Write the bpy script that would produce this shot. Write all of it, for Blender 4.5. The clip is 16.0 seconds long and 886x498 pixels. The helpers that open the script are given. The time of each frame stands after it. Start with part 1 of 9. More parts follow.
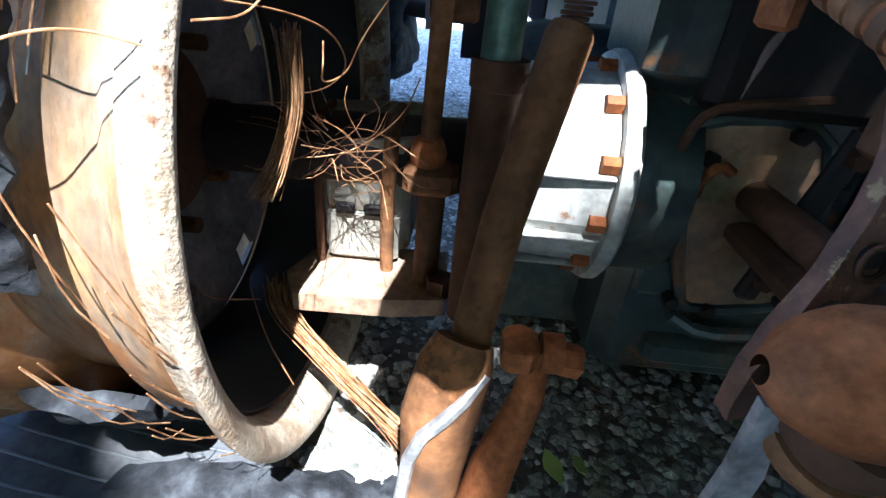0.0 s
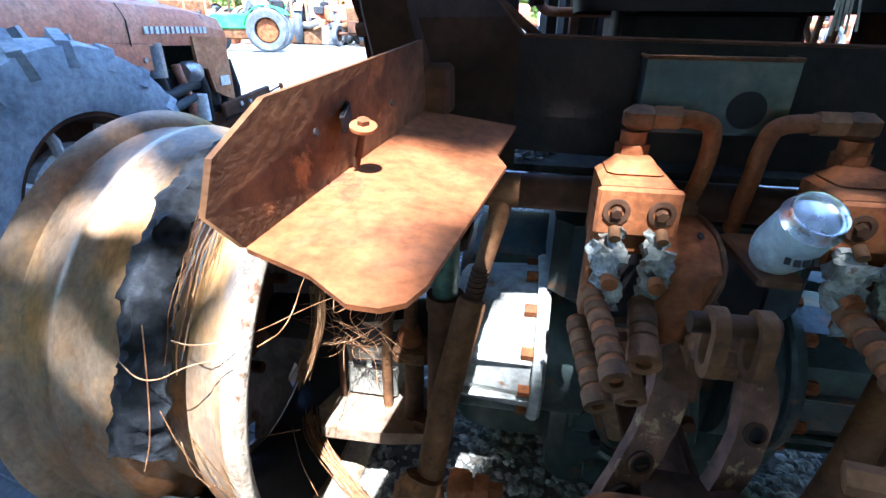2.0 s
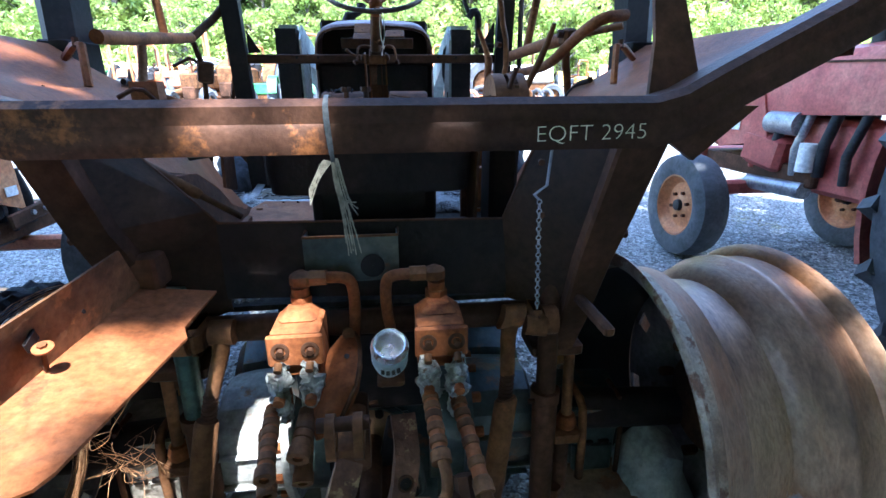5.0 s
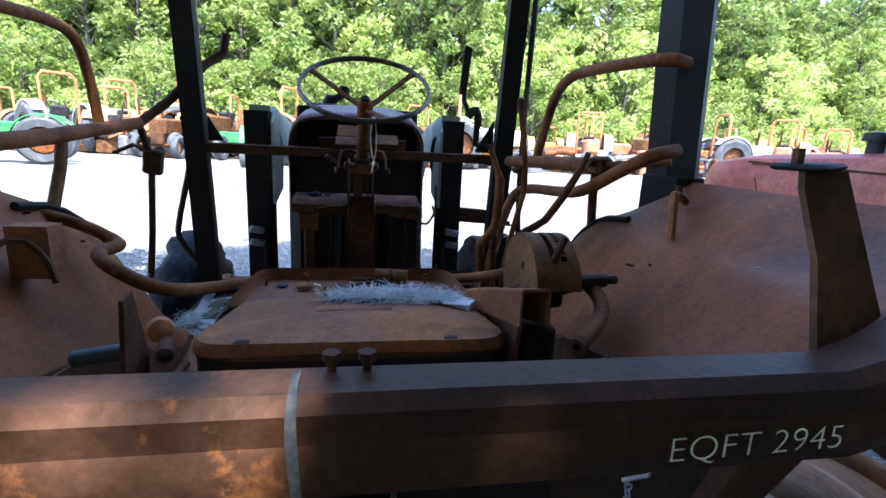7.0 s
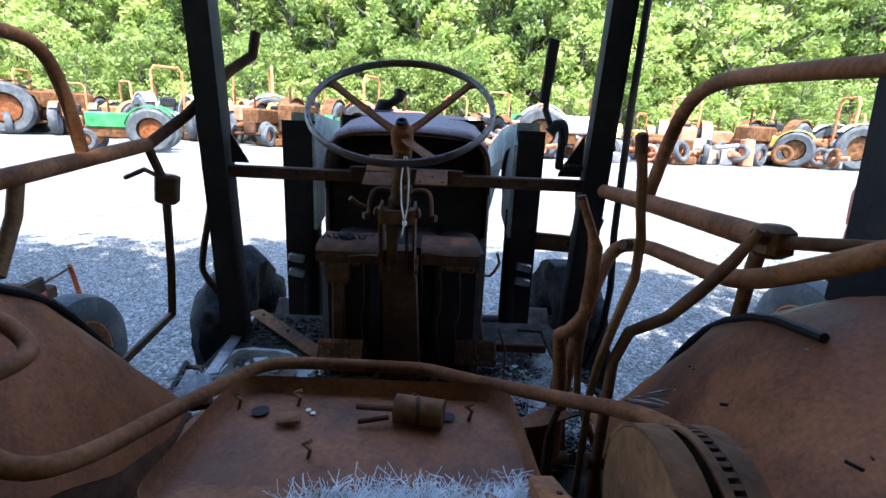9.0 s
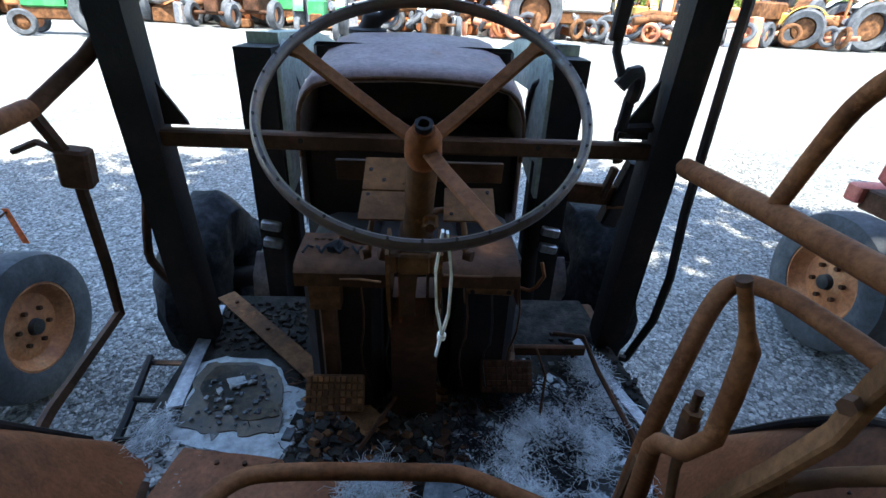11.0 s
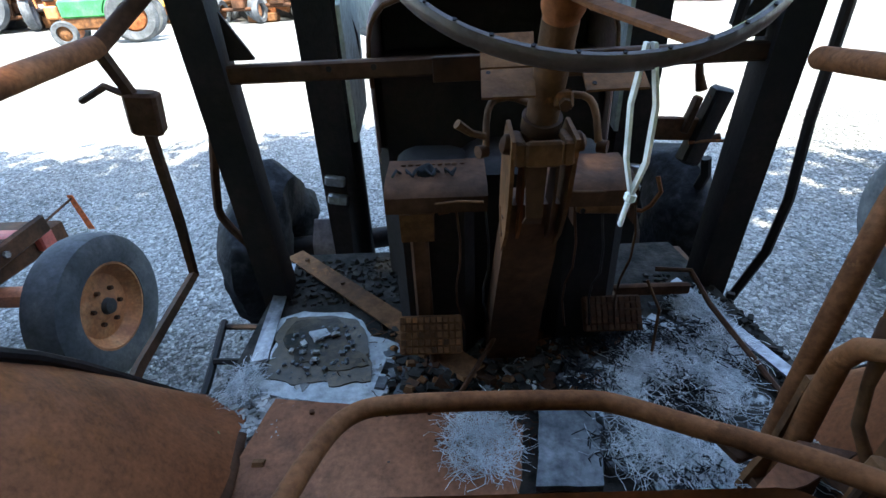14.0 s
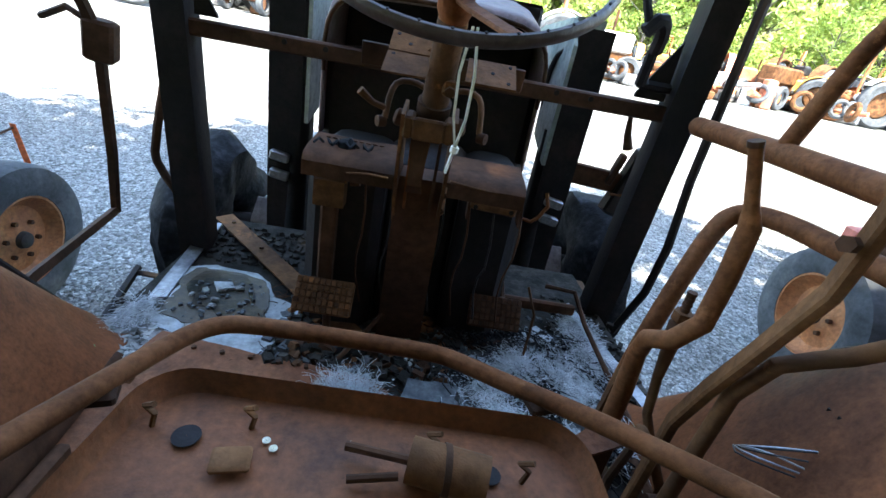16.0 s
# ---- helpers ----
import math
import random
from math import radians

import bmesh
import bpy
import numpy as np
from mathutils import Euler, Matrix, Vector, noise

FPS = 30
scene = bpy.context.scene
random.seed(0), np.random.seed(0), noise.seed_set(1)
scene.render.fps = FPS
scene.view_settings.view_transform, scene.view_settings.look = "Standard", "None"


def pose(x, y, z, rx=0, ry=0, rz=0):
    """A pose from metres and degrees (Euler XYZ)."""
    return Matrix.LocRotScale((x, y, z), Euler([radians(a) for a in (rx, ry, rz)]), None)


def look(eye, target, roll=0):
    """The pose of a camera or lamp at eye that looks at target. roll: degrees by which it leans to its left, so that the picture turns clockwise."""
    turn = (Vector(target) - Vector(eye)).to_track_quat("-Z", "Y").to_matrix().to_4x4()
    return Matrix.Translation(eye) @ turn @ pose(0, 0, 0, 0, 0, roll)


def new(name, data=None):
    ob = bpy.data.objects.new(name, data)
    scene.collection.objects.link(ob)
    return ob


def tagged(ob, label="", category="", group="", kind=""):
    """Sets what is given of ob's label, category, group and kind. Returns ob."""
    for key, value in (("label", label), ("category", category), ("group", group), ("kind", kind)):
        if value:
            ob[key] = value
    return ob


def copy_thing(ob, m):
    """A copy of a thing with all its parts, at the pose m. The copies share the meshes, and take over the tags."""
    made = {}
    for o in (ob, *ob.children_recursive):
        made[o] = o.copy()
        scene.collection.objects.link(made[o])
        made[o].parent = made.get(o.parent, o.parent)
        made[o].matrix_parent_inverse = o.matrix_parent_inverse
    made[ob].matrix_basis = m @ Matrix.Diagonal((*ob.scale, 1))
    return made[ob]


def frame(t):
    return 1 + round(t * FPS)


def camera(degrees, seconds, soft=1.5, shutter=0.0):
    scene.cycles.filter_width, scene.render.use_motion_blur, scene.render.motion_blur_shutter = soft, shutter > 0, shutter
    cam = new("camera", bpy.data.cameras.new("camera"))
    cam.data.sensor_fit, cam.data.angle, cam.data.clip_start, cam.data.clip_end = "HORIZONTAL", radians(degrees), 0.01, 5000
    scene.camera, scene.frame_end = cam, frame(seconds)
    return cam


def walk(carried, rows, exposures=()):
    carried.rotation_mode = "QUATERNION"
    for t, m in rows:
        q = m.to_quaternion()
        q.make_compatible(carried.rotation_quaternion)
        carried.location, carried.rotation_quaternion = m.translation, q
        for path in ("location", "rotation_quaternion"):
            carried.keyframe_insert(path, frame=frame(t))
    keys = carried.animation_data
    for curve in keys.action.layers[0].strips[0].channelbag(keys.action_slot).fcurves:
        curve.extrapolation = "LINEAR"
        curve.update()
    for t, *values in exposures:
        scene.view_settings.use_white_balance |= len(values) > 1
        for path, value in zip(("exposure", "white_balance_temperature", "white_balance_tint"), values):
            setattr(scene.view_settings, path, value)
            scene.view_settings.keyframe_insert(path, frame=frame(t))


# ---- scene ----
cam = camera(86.0, 16.0)
PATH = [
    (0, (-0.421, -0.527, 0.64), (-0.472, 1.194, -0.376), 4.9),
    (0.5, (-0.387, -0.562, 0.696), (-0.506, 1.154, -0.326), 3.0),
    (1, (-0.354, -0.601, 0.783), (-0.558, 1.124, -0.208), 2.2),
    (1.5, (-0.314, -0.629, 0.881), (-0.603, 1.118, -0.048), 1.6),
    (2, (-0.267, -0.676, 0.989), (-0.585, 1.108, 0.143), 0.7),
    (2.5, (-0.215, -0.715, 1.078), (-0.49, 1.115, 0.321), 0.5),
    (3, (-0.164, -0.754, 1.131), (-0.322, 1.115, 0.437), 0.9),
    (3.5, (-0.092, -0.819, 1.164), (-0.113, 1.054, 0.461), 0.5),
    (4, (-0.012, -0.875, 1.181), (0.134, 0.991, 0.475), -0.4),
    (4.2, (0.006, -0.883, 1.189), (0.227, 0.973, 0.477), -0.5),
    (6.3, (0.074, -0.681, 1.345), (0.244, 1.255, 0.872), 0.0),
    (6.5, (0.037, -0.624, 1.367), (0.253, 1.310, 0.910), 1.3),
    (7, (0.012, -0.483, 1.403), (0.357, 1.438, 0.966), 2.8),
    (7.5, (0.047, -0.376, 1.425), (0.401, 1.543, 0.988), 3.0),
    (8, (0.094, -0.265, 1.457), (0.137, 1.686, 1.021), 3.4),
    (8.2, (0.104, -0.229, 1.465), (0.116, 1.724, 1.035), 3.6),
    (10.3, (0.045, 0.236, 1.597), (0.107, 2.078, 0.820), 0.8),
    (10.5, (0.031, 0.272, 1.609), (0.108, 2.096, 0.793), 1.4),
    (11, (0.020, 0.356, 1.634), (0.122, 2.123, 0.704), 2.7),
    (11.5, (0.016, 0.403, 1.659), (0.136, 2.087, 0.588), 3.1),
    (12, (-0.004, 0.406, 1.672), (0.135, 2.062, 0.559), 3.5),
    (12.5, (-0.012, 0.408, 1.658), (0.112, 2.063, 0.542), 3.0),
    (13, (-0.043, 0.410, 1.609), (0.026, 2.080, 0.511), 1.0),
    (13.5, (-0.062, 0.407, 1.554), (-0.061, 2.100, 0.489), -1.4),
    (14, (-0.093, 0.386, 1.498), (-0.141, 2.123, 0.507), -2.9),
    (14.5, (-0.125, 0.357, 1.463), (-0.221, 2.122, 0.527), -0.5),
    (15, (-0.098, 0.325, 1.455), (-0.149, 2.115, 0.564), 5.8),
    (15.5, (-0.045, 0.274, 1.460), (-0.015, 2.075, 0.592), 10.7),
    (16, (0.021, 0.265, 1.458), (0.141, 2.064, 0.592), 11.0),
]
walk(cam, [(t, look(eye, target, roll)) for t, eye, target, roll in PATH], [(0, 3.85, 5300, 9), (1.5, 3.8, 5150, 9), (3.0, 3.85, 5050, 9), (4.2, 3.98, 5050, 9), (6.3, 2.8, 5950, 13), (8.2, 2.73, 5950, 12), (10.3, 2.75, 6050, 8), (12.5, 3.05, 6450, 5), (14, 3.2, 6500, 5), (16, 3.45, 6550, 5)])
# ---- light ----
SUN_DIR = Vector((0.08, -0.45, 0.90)).normalized()
sun = bpy.data.lights.new("sun", "SUN")
sun.energy, sun.angle, sun.color = 3.1, radians(0.55), (1.0, 0.93, 0.82)
sun_ob = new("sun", sun)
sun_ob.matrix_world = look(tuple(SUN_DIR * 60), (0, 0, 0))
world = bpy.data.worlds.new("sky")
scene.world = world
world.use_nodes = True
sky = world.node_tree.nodes.new("ShaderNodeTexSky")
sky.sky_type, sky.sun_disc = "NISHITA", False
sky.sun_elevation, sky.sun_rotation = math.asin(SUN_DIR.z), math.atan2(SUN_DIR.x, SUN_DIR.y)
world.node_tree.links.new(sky.outputs[0], world.node_tree.nodes["Background"].inputs[0])
world.node_tree.nodes["Background"].inputs[1].default_value = 0.15


# ---- materials ----
def shade(name, colors, scale=6.0, rough=0.8, metal=0.0, bump=0.25, fine=70.0, spots=None, spot_at=0.62, spot_scale=3.0, stretch=(1, 1, 1), island=False, rough_var=0.15, spec=0.5, stain=None, stain_at=0.55, stain_scale=1.6, island_range=(0.35, 1.6)):
    """Noise-mixed colours at two scales, patches of another colour, and fine relief."""
    m = bpy.data.materials.new(name)
    m.use_nodes = True
    n, l = m.node_tree.nodes, m.node_tree.links
    b = n["Principled BSDF"]
    tc, info = n.new("ShaderNodeTexCoord"), n.new("ShaderNodeObjectInfo")
    add = n.new("ShaderNodeVectorMath"); add.operation = "MULTIPLY_ADD"
    add.inputs[1].default_value = stretch
    l.new(tc.outputs["Object"], add.inputs[0])
    mul = n.new("ShaderNodeMath"); mul.operation = "MULTIPLY"; mul.inputs[1].default_value = 17.0
    l.new(info.outputs["Random"], mul.inputs[0]); l.new(mul.outputs[0], add.inputs[2])
    def noise_node(s, detail=6.0, r=0.6):
        t = n.new("ShaderNodeTexNoise")
        t.inputs["Scale"].default_value, t.inputs["Detail"].default_value, t.inputs["Roughness"].default_value = s, detail, r
        l.new(add.outputs[0], t.inputs["Vector"])
        return t
    big, small = noise_node(scale), noise_node(fine, 4.0)
    ramp = n.new("ShaderNodeValToRGB")
    el = ramp.color_ramp.elements
    k = len(colors)
    el[0].position, el[1].position = 0.32, 0.68
    el[0].color, el[1].color = (*colors[0], 1), (*colors[-1], 1)
    for i in range(1, k - 1):
        e = el.new(0.32 + 0.36 * i / (k - 1)); e.color = (*colors[i], 1)
    l.new(big.outputs["Fac"], ramp.inputs[0])
    col = ramp.outputs[0]
    if spots:
        s = noise_node(spot_scale, 8.0, 0.7)
        r2 = n.new("ShaderNodeValToRGB")
        r2.color_ramp.elements[0].position, r2.color_ramp.elements[1].position = spot_at, spot_at + 0.05
        l.new(s.outputs["Fac"], r2.inputs[0])
        mx = n.new("ShaderNodeMix"); mx.data_type = "RGBA"
        l.new(r2.outputs[0], mx.inputs[0]); l.new(col, mx.inputs[6]); mx.inputs[7].default_value = (*spots, 1)
        col = mx.outputs[2]
    if stain:
        s3 = noise_node(stain_scale, 10.0, 0.65)
        r3 = n.new("ShaderNodeValToRGB")
        r3.color_ramp.elements[0].position, r3.color_ramp.elements[1].position = stain_at, stain_at + 0.16
        l.new(s3.outputs["Fac"], r3.inputs[0])
        mx3 = n.new("ShaderNodeMix"); mx3.data_type = "RGBA"
        l.new(r3.outputs[0], mx3.inputs[0]); l.new(col, mx3.inputs[6]); mx3.inputs[7].default_value = (*stain, 1)
        col = mx3.outputs[2]
    hs = n.new("ShaderNodeHueSaturation")
    mr = n.new("ShaderNodeMapRange")
    mr.inputs[3].default_value, mr.inputs[4].default_value = 0.4, 1.6
    mid = noise_node((scale * fine) ** 0.5 * 1.3, 5.0, 0.65)
    sm = n.new("ShaderNodeMath"); sm.operation = "MULTIPLY_ADD"
    sm.inputs[1].default_value, sm.inputs[2].default_value = 0.9, -0.45
    l.new(mid.outputs["Fac"], sm.inputs[0])
    sa = n.new("ShaderNodeMath"); sa.operation = "ADD"
    l.new(sm.outputs[0], sa.inputs[0]); l.new(small.outputs["Fac"], sa.inputs[1])
    l.new(sa.outputs[0], mr.inputs[0])
    if island:
        geo = n.new("ShaderNodeNewGeometry")
        mr2 = n.new("ShaderNodeMapRange"); mr2.inputs[3].default_value, mr2.inputs[4].default_value = island_range
        l.new(geo.outputs["Random Per Island"], mr2.inputs[0])
        mm = n.new("ShaderNodeMath"); mm.operation = "MULTIPLY"
        l.new(mr.outputs[0], mm.inputs[0]); l.new(mr2.outputs[0], mm.inputs[1])
        l.new(mm.outputs[0], hs.inputs["Value"])
    else:
        l.new(mr.outputs[0], hs.inputs["Value"])
    l.new(col, hs.inputs["Color"]); l.new(hs.outputs[0], b.inputs["Base Color"])
    rr = n.new("ShaderNodeMapRange")
    rr.inputs[3].default_value, rr.inputs[4].default_value = max(0.05, rough - rough_var), min(1, rough + rough_var)
    l.new(big.outputs["Fac"], rr.inputs[0]); l.new(rr.outputs[0], b.inputs["Roughness"])
    b.inputs["Metallic"].default_value, b.inputs["Specular IOR Level"].default_value = metal, spec
    if bump:
        bp = n.new("ShaderNodeBump"); bp.inputs["Strength"].default_value, bp.inputs["Distance"].default_value = bump, 0.004
        l.new(small.outputs["Fac"], bp.inputs["Height"]); l.new(bp.outputs[0], b.inputs["Normal"])
    return m


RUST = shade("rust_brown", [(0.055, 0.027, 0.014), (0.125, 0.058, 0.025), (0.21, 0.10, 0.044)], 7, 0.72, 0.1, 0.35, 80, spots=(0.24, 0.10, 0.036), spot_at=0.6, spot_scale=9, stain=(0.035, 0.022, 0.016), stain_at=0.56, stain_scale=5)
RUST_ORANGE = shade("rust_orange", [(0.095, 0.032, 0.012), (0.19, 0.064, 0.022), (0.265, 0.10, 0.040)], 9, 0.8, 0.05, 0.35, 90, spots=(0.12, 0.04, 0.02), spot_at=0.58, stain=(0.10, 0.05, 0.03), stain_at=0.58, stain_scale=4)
PITTED = shade("pitted_scaly_rust", [(0.06, 0.028, 0.02), (0.12, 0.056, 0.035), (0.20, 0.10, 0.06)], 18, 0.75, 0.1, 1.0, 45, spots=(0.30, 0.20, 0.10), spot_at=0.57, spot_scale=26)
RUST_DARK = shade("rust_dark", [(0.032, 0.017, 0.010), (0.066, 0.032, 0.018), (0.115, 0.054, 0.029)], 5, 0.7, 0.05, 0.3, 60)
RUST_SHEET = shade("rust_sheet", [(0.12, 0.047, 0.023), (0.21, 0.086, 0.042), (0.27, 0.121, 0.064)], 3.2, 0.6, 0.1, 0.3, 110, spots=(0.29, 0.112, 0.038), spot_at=0.56, spot_scale=4, stain=(0.03, 0.02, 0.017), stain_at=0.57, stain_scale=2.6, spec=0.25)
FENDER_RUST = shade("fender_rust", [(0.105, 0.037, 0.015), (0.178, 0.062, 0.025), (0.222, 0.084, 0.036)], 1.6, 0.55, 0.0, 0.2, 120, spots=(0.24, 0.085, 0.026), spot_at=0.59, spot_scale=1.5, stain=(0.05, 0.026, 0.018), stain_at=0.55, stain_scale=1.3, spec=0.25)
# dark bar rust; its orange spots paint sun dapples into the colour
BAR_DAPPLED = shade("dark_bar_rust", [(0.024, 0.014, 0.010), (0.056, 0.028, 0.018), (0.105, 0.050, 0.029)], 3, 0.5, 0.2, 0.25, 90, spots=(0.26, 0.105, 0.038), spot_at=0.575, spot_scale=3.2)
BURNT = shade("burnt_steel", [(0.006, 0.006, 0.007), (0.014, 0.011, 0.011), (0.032, 0.021, 0.018)], 5, 0.65, 0.3, 0.3, 70)
TUBE = shade("rust_tube", [(0.090, 0.034, 0.013), (0.165, 0.063, 0.024), (0.22, 0.097, 0.043)], 9, 0.7, 0.05, 0.25, 110, spots=(0.24, 0.10, 0.040), spot_at=0.6, spot_scale=12, spec=0.25)
RIM = shade("rim_steel", [(0.14, 0.072, 0.034), (0.32, 0.165, 0.07), (0.28, 0.20, 0.135), (0.48, 0.26, 0.095), (0.38, 0.165, 0.052)], 2.2, 0.4, 0.3, 0.18, 60, spots=(0.30, 0.13, 0.045), spot_at=0.57, spot_scale=1.6, stretch=(2.5, 1, 1), stain=(0.09, 0.07, 0.06), stain_at=0.56, stain_scale=1.1)
RIM_COOL = shade("rusty_bluish_rim_steel", [(0.12, 0.08, 0.058), (0.25, 0.155, 0.10), (0.33, 0.23, 0.155), (0.30, 0.15, 0.07)], 2.2, 0.42, 0.3, 0.2, 60, spots=(0.31, 0.36, 0.42), spot_at=0.61, spot_scale=2.2, stretch=(3, 1, 1), stain=(0.24, 0.105, 0.04), stain_at=0.47, stain_scale=1.5)
DISC = shade("faded_wheel_disc", [(0.10, 0.085, 0.085), (0.2, 0.17, 0.17), (0.28, 0.24, 0.24)], 5, 0.7, 0.1, 0.2, 60, spots=(0.10, 0.05, 0.035), spot_at=0.6)
# soil and stones darkened to carry the shade under the tractor
SHADED_SOIL = shade("burnt_oily_soil", [(0.05, 0.046, 0.04), (0.10, 0.092, 0.08), (0.16, 0.148, 0.125)], 5, 0.9, 0, 1.0, 60, spots=(0.16, 0.155, 0.14), spot_at=0.62, spot_scale=14)
STONE_DARK = shade("sooty_gravel_stones", [(0.13, 0.13, 0.12), (0.23, 0.23, 0.21), (0.33, 0.32, 0.29)], 30, 0.85, 0, 0.4, 90, island=True)
RIM_EDGE = shade("rim_flange", [(0.14, 0.08, 0.045), (0.26, 0.19, 0.125), (0.36, 0.30, 0.225), (0.19, 0.11, 0.055)], 9, 0.6, 0.1, 0.6, 140, spots=(0.15, 0.07, 0.035), spot_at=0.55, spot_scale=9)
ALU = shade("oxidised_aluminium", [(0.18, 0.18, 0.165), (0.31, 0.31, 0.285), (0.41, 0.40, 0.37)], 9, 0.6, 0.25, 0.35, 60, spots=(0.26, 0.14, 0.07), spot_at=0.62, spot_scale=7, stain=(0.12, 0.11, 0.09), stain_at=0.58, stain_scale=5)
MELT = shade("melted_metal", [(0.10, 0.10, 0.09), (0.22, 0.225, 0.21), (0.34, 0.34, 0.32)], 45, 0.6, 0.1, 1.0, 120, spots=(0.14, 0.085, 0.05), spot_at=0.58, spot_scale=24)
GREASE_SHADE = shade("greasy_casting", [(0.014, 0.023, 0.024), (0.036, 0.054, 0.053), (0.085, 0.09, 0.07)], 6, 0.42, 0.3, 0.4, 50, spots=(0.11, 0.055, 0.025), spot_at=0.56, spot_scale=5, stain=(0.012, 0.014, 0.015), stain_at=0.55, stain_scale=4)
GREEN_TUBE = shade("green_painted_tube", [(0.03, 0.06, 0.045), (0.06, 0.11, 0.085), (0.10, 0.13, 0.09)], 12, 0.4, 0.3, 0.1, 90)
CHAR = shade("charred_rubber", [(0.006, 0.0065, 0.0075), (0.015, 0.016, 0.019), (0.038, 0.041, 0.046)], 22, 0.75, 0.0, 0.9, 50)
RUBBER = shade("tyre_rubber", [(0.022, 0.023, 0.026), (0.04, 0.042, 0.047), (0.07, 0.072, 0.075)], 6, 0.7, 0.0, 0.25, 60)
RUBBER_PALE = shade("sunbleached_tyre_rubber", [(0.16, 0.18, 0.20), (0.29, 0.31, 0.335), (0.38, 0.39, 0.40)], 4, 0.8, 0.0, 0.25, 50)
RUBBER_DUST = shade("dusty_tyre_rubber", [(0.032, 0.036, 0.04), (0.06, 0.066, 0.072), (0.11, 0.115, 0.12)], 4, 0.8, 0.0, 0.25, 50)
WIRE = shade("bead_wire", [(0.09, 0.04, 0.02), (0.22, 0.11, 0.05), (0.42, 0.26, 0.14)], 30, 0.5, 0.2, 0.0, 90)
STEEL = shade("grey_steel", [(0.20, 0.20, 0.21), (0.33, 0.33, 0.34), (0.42, 0.40, 0.38)], 14, 0.45, 0.7, 0.1, 90)
CHROME = shade("can_aluminium", [(0.72, 0.73, 0.74), (0.8, 0.81, 0.82), (0.86, 0.87, 0.88)], 14, 0.25, 0.9, 0.05, 60)
CAN_PAINT = shade("can_print", [(0.50, 0.62, 0.66), (0.6, 0.7, 0.72), (0.68, 0.76, 0.78)], 14, 0.35, 0.5, 0.05, 60)
CHALK = shade("yellow_chalk", [(0.66, 0.62, 0.44), (0.76, 0.72, 0.54), (0.82, 0.79, 0.64)], 30, 0.9, 0.0, 0.0, 200)
WHITE_PLASTIC = shade("white_plastic", [(0.68, 0.67, 0.62), (0.74, 0.73, 0.68), (0.78, 0.77, 0.74)], 5, 0.4, 0, 0.02, 90)
TWINE = shade("straw_twine", [(0.15, 0.14, 0.10), (0.24, 0.225, 0.17), (0.31, 0.29, 0.23)], 40, 0.9, 0, 0.3, 150)
TWINE_DARK = shade("burnt_twine", [(0.03, 0.04, 0.045), (0.06, 0.07, 0.08), (0.10, 0.11, 0.11)], 40, 0.9, 0, 0.3, 150)
FIBRE = shade("burnt_fibre_wool", [(0.17, 0.19, 0.20), (0.40, 0.43, 0.44), (0.60, 0.62, 0.63)], 22, 0.95, 0, 1.0, 80, spots=(0.022, 0.022, 0.020), spot_at=0.47, spot_scale=9)
FOAM_LUMP = shade("melted_pale_lump", [(0.20, 0.23, 0.22), (0.34, 0.37, 0.35), (0.46, 0.48, 0.45)], 9, 0.8, 0, 0.5, 50)
FOAM = shade("melted_foam_sheet", [(0.22, 0.24, 0.25), (0.40, 0.43, 0.44), (0.52, 0.54, 0.54)], 7, 0.75, 0, 0.6, 60, spots=(0.13, 0.125, 0.11), spot_at=0.60, spot_scale=10, stain=(0.17, 0.15, 0.11), stain_at=0.56, stain_scale=6)
MUD = shade("brown_sludge", [(0.018, 0.016, 0.013), (0.06, 0.046, 0.03), (0.13, 0.095, 0.055)], 9, 0.35, 0, 0.5, 50, spots=(0.02, 0.022, 0.018), spot_at=0.54, spot_scale=16)
MUD_OCHRE = shade("ochre_sludge_fringe", [(0.035, 0.027, 0.017), (0.075, 0.054, 0.03), (0.13, 0.092, 0.05)], 14, 0.5, 0, 0.4, 60, spots=(0.05, 0.04, 0.028), spot_at=0.55, spot_scale=14)
WEED = shade("weed_leaves", [(0.07, 0.15, 0.03), (0.12, 0.24, 0.05), (0.2, 0.3, 0.1)], 20, 0.5, 0, 0.1, 90)
ASH = shade("ash_and_dirt", [(0.012, 0.012, 0.011), (0.030, 0.028, 0.025), (0.065, 0.058, 0.050)], 16, 0.9, 0, 0.9, 60, spots=(0.16, 0.165, 0.165), spot_at=0.70, spot_scale=26)
SLATE = shade("charred_board", [(0.06, 0.065, 0.07), (0.12, 0.13, 0.14), (0.2, 0.21, 0.22)], 20, 0.85, 0, 0.8, 70)
RED = shade("faded_red_paint", [(0.30, 0.045, 0.035), (0.40, 0.085, 0.06), (0.46, 0.15, 0.10)], 3, 0.6, 0, 0.08, 60, spots=(0.26, 0.10, 0.06), spot_at=0.66)
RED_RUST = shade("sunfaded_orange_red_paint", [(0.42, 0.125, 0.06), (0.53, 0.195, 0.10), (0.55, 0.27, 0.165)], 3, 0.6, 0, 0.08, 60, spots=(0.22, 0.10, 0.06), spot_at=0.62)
ORANGE = shade("orange_wheel_paint", [(0.30, 0.105, 0.038), (0.44, 0.17, 0.06), (0.52, 0.26, 0.12)], 6, 0.7, 0, 0.15, 60, spots=(0.2, 0.09, 0.05), spot_at=0.64, spot_scale=8)
GREEN = shade("green_machine_paint", [(0.02, 0.14, 0.04), (0.035, 0.24, 0.07), (0.08, 0.3, 0.10)], 3, 0.55, 0, 0.05, 60)
YELLOW = shade("yellow_machine_paint", [(0.45, 0.26, 0.03), (0.55, 0.36, 0.07), (0.45, 0.30, 0.12)], 3, 0.6, 0, 0.05, 60)
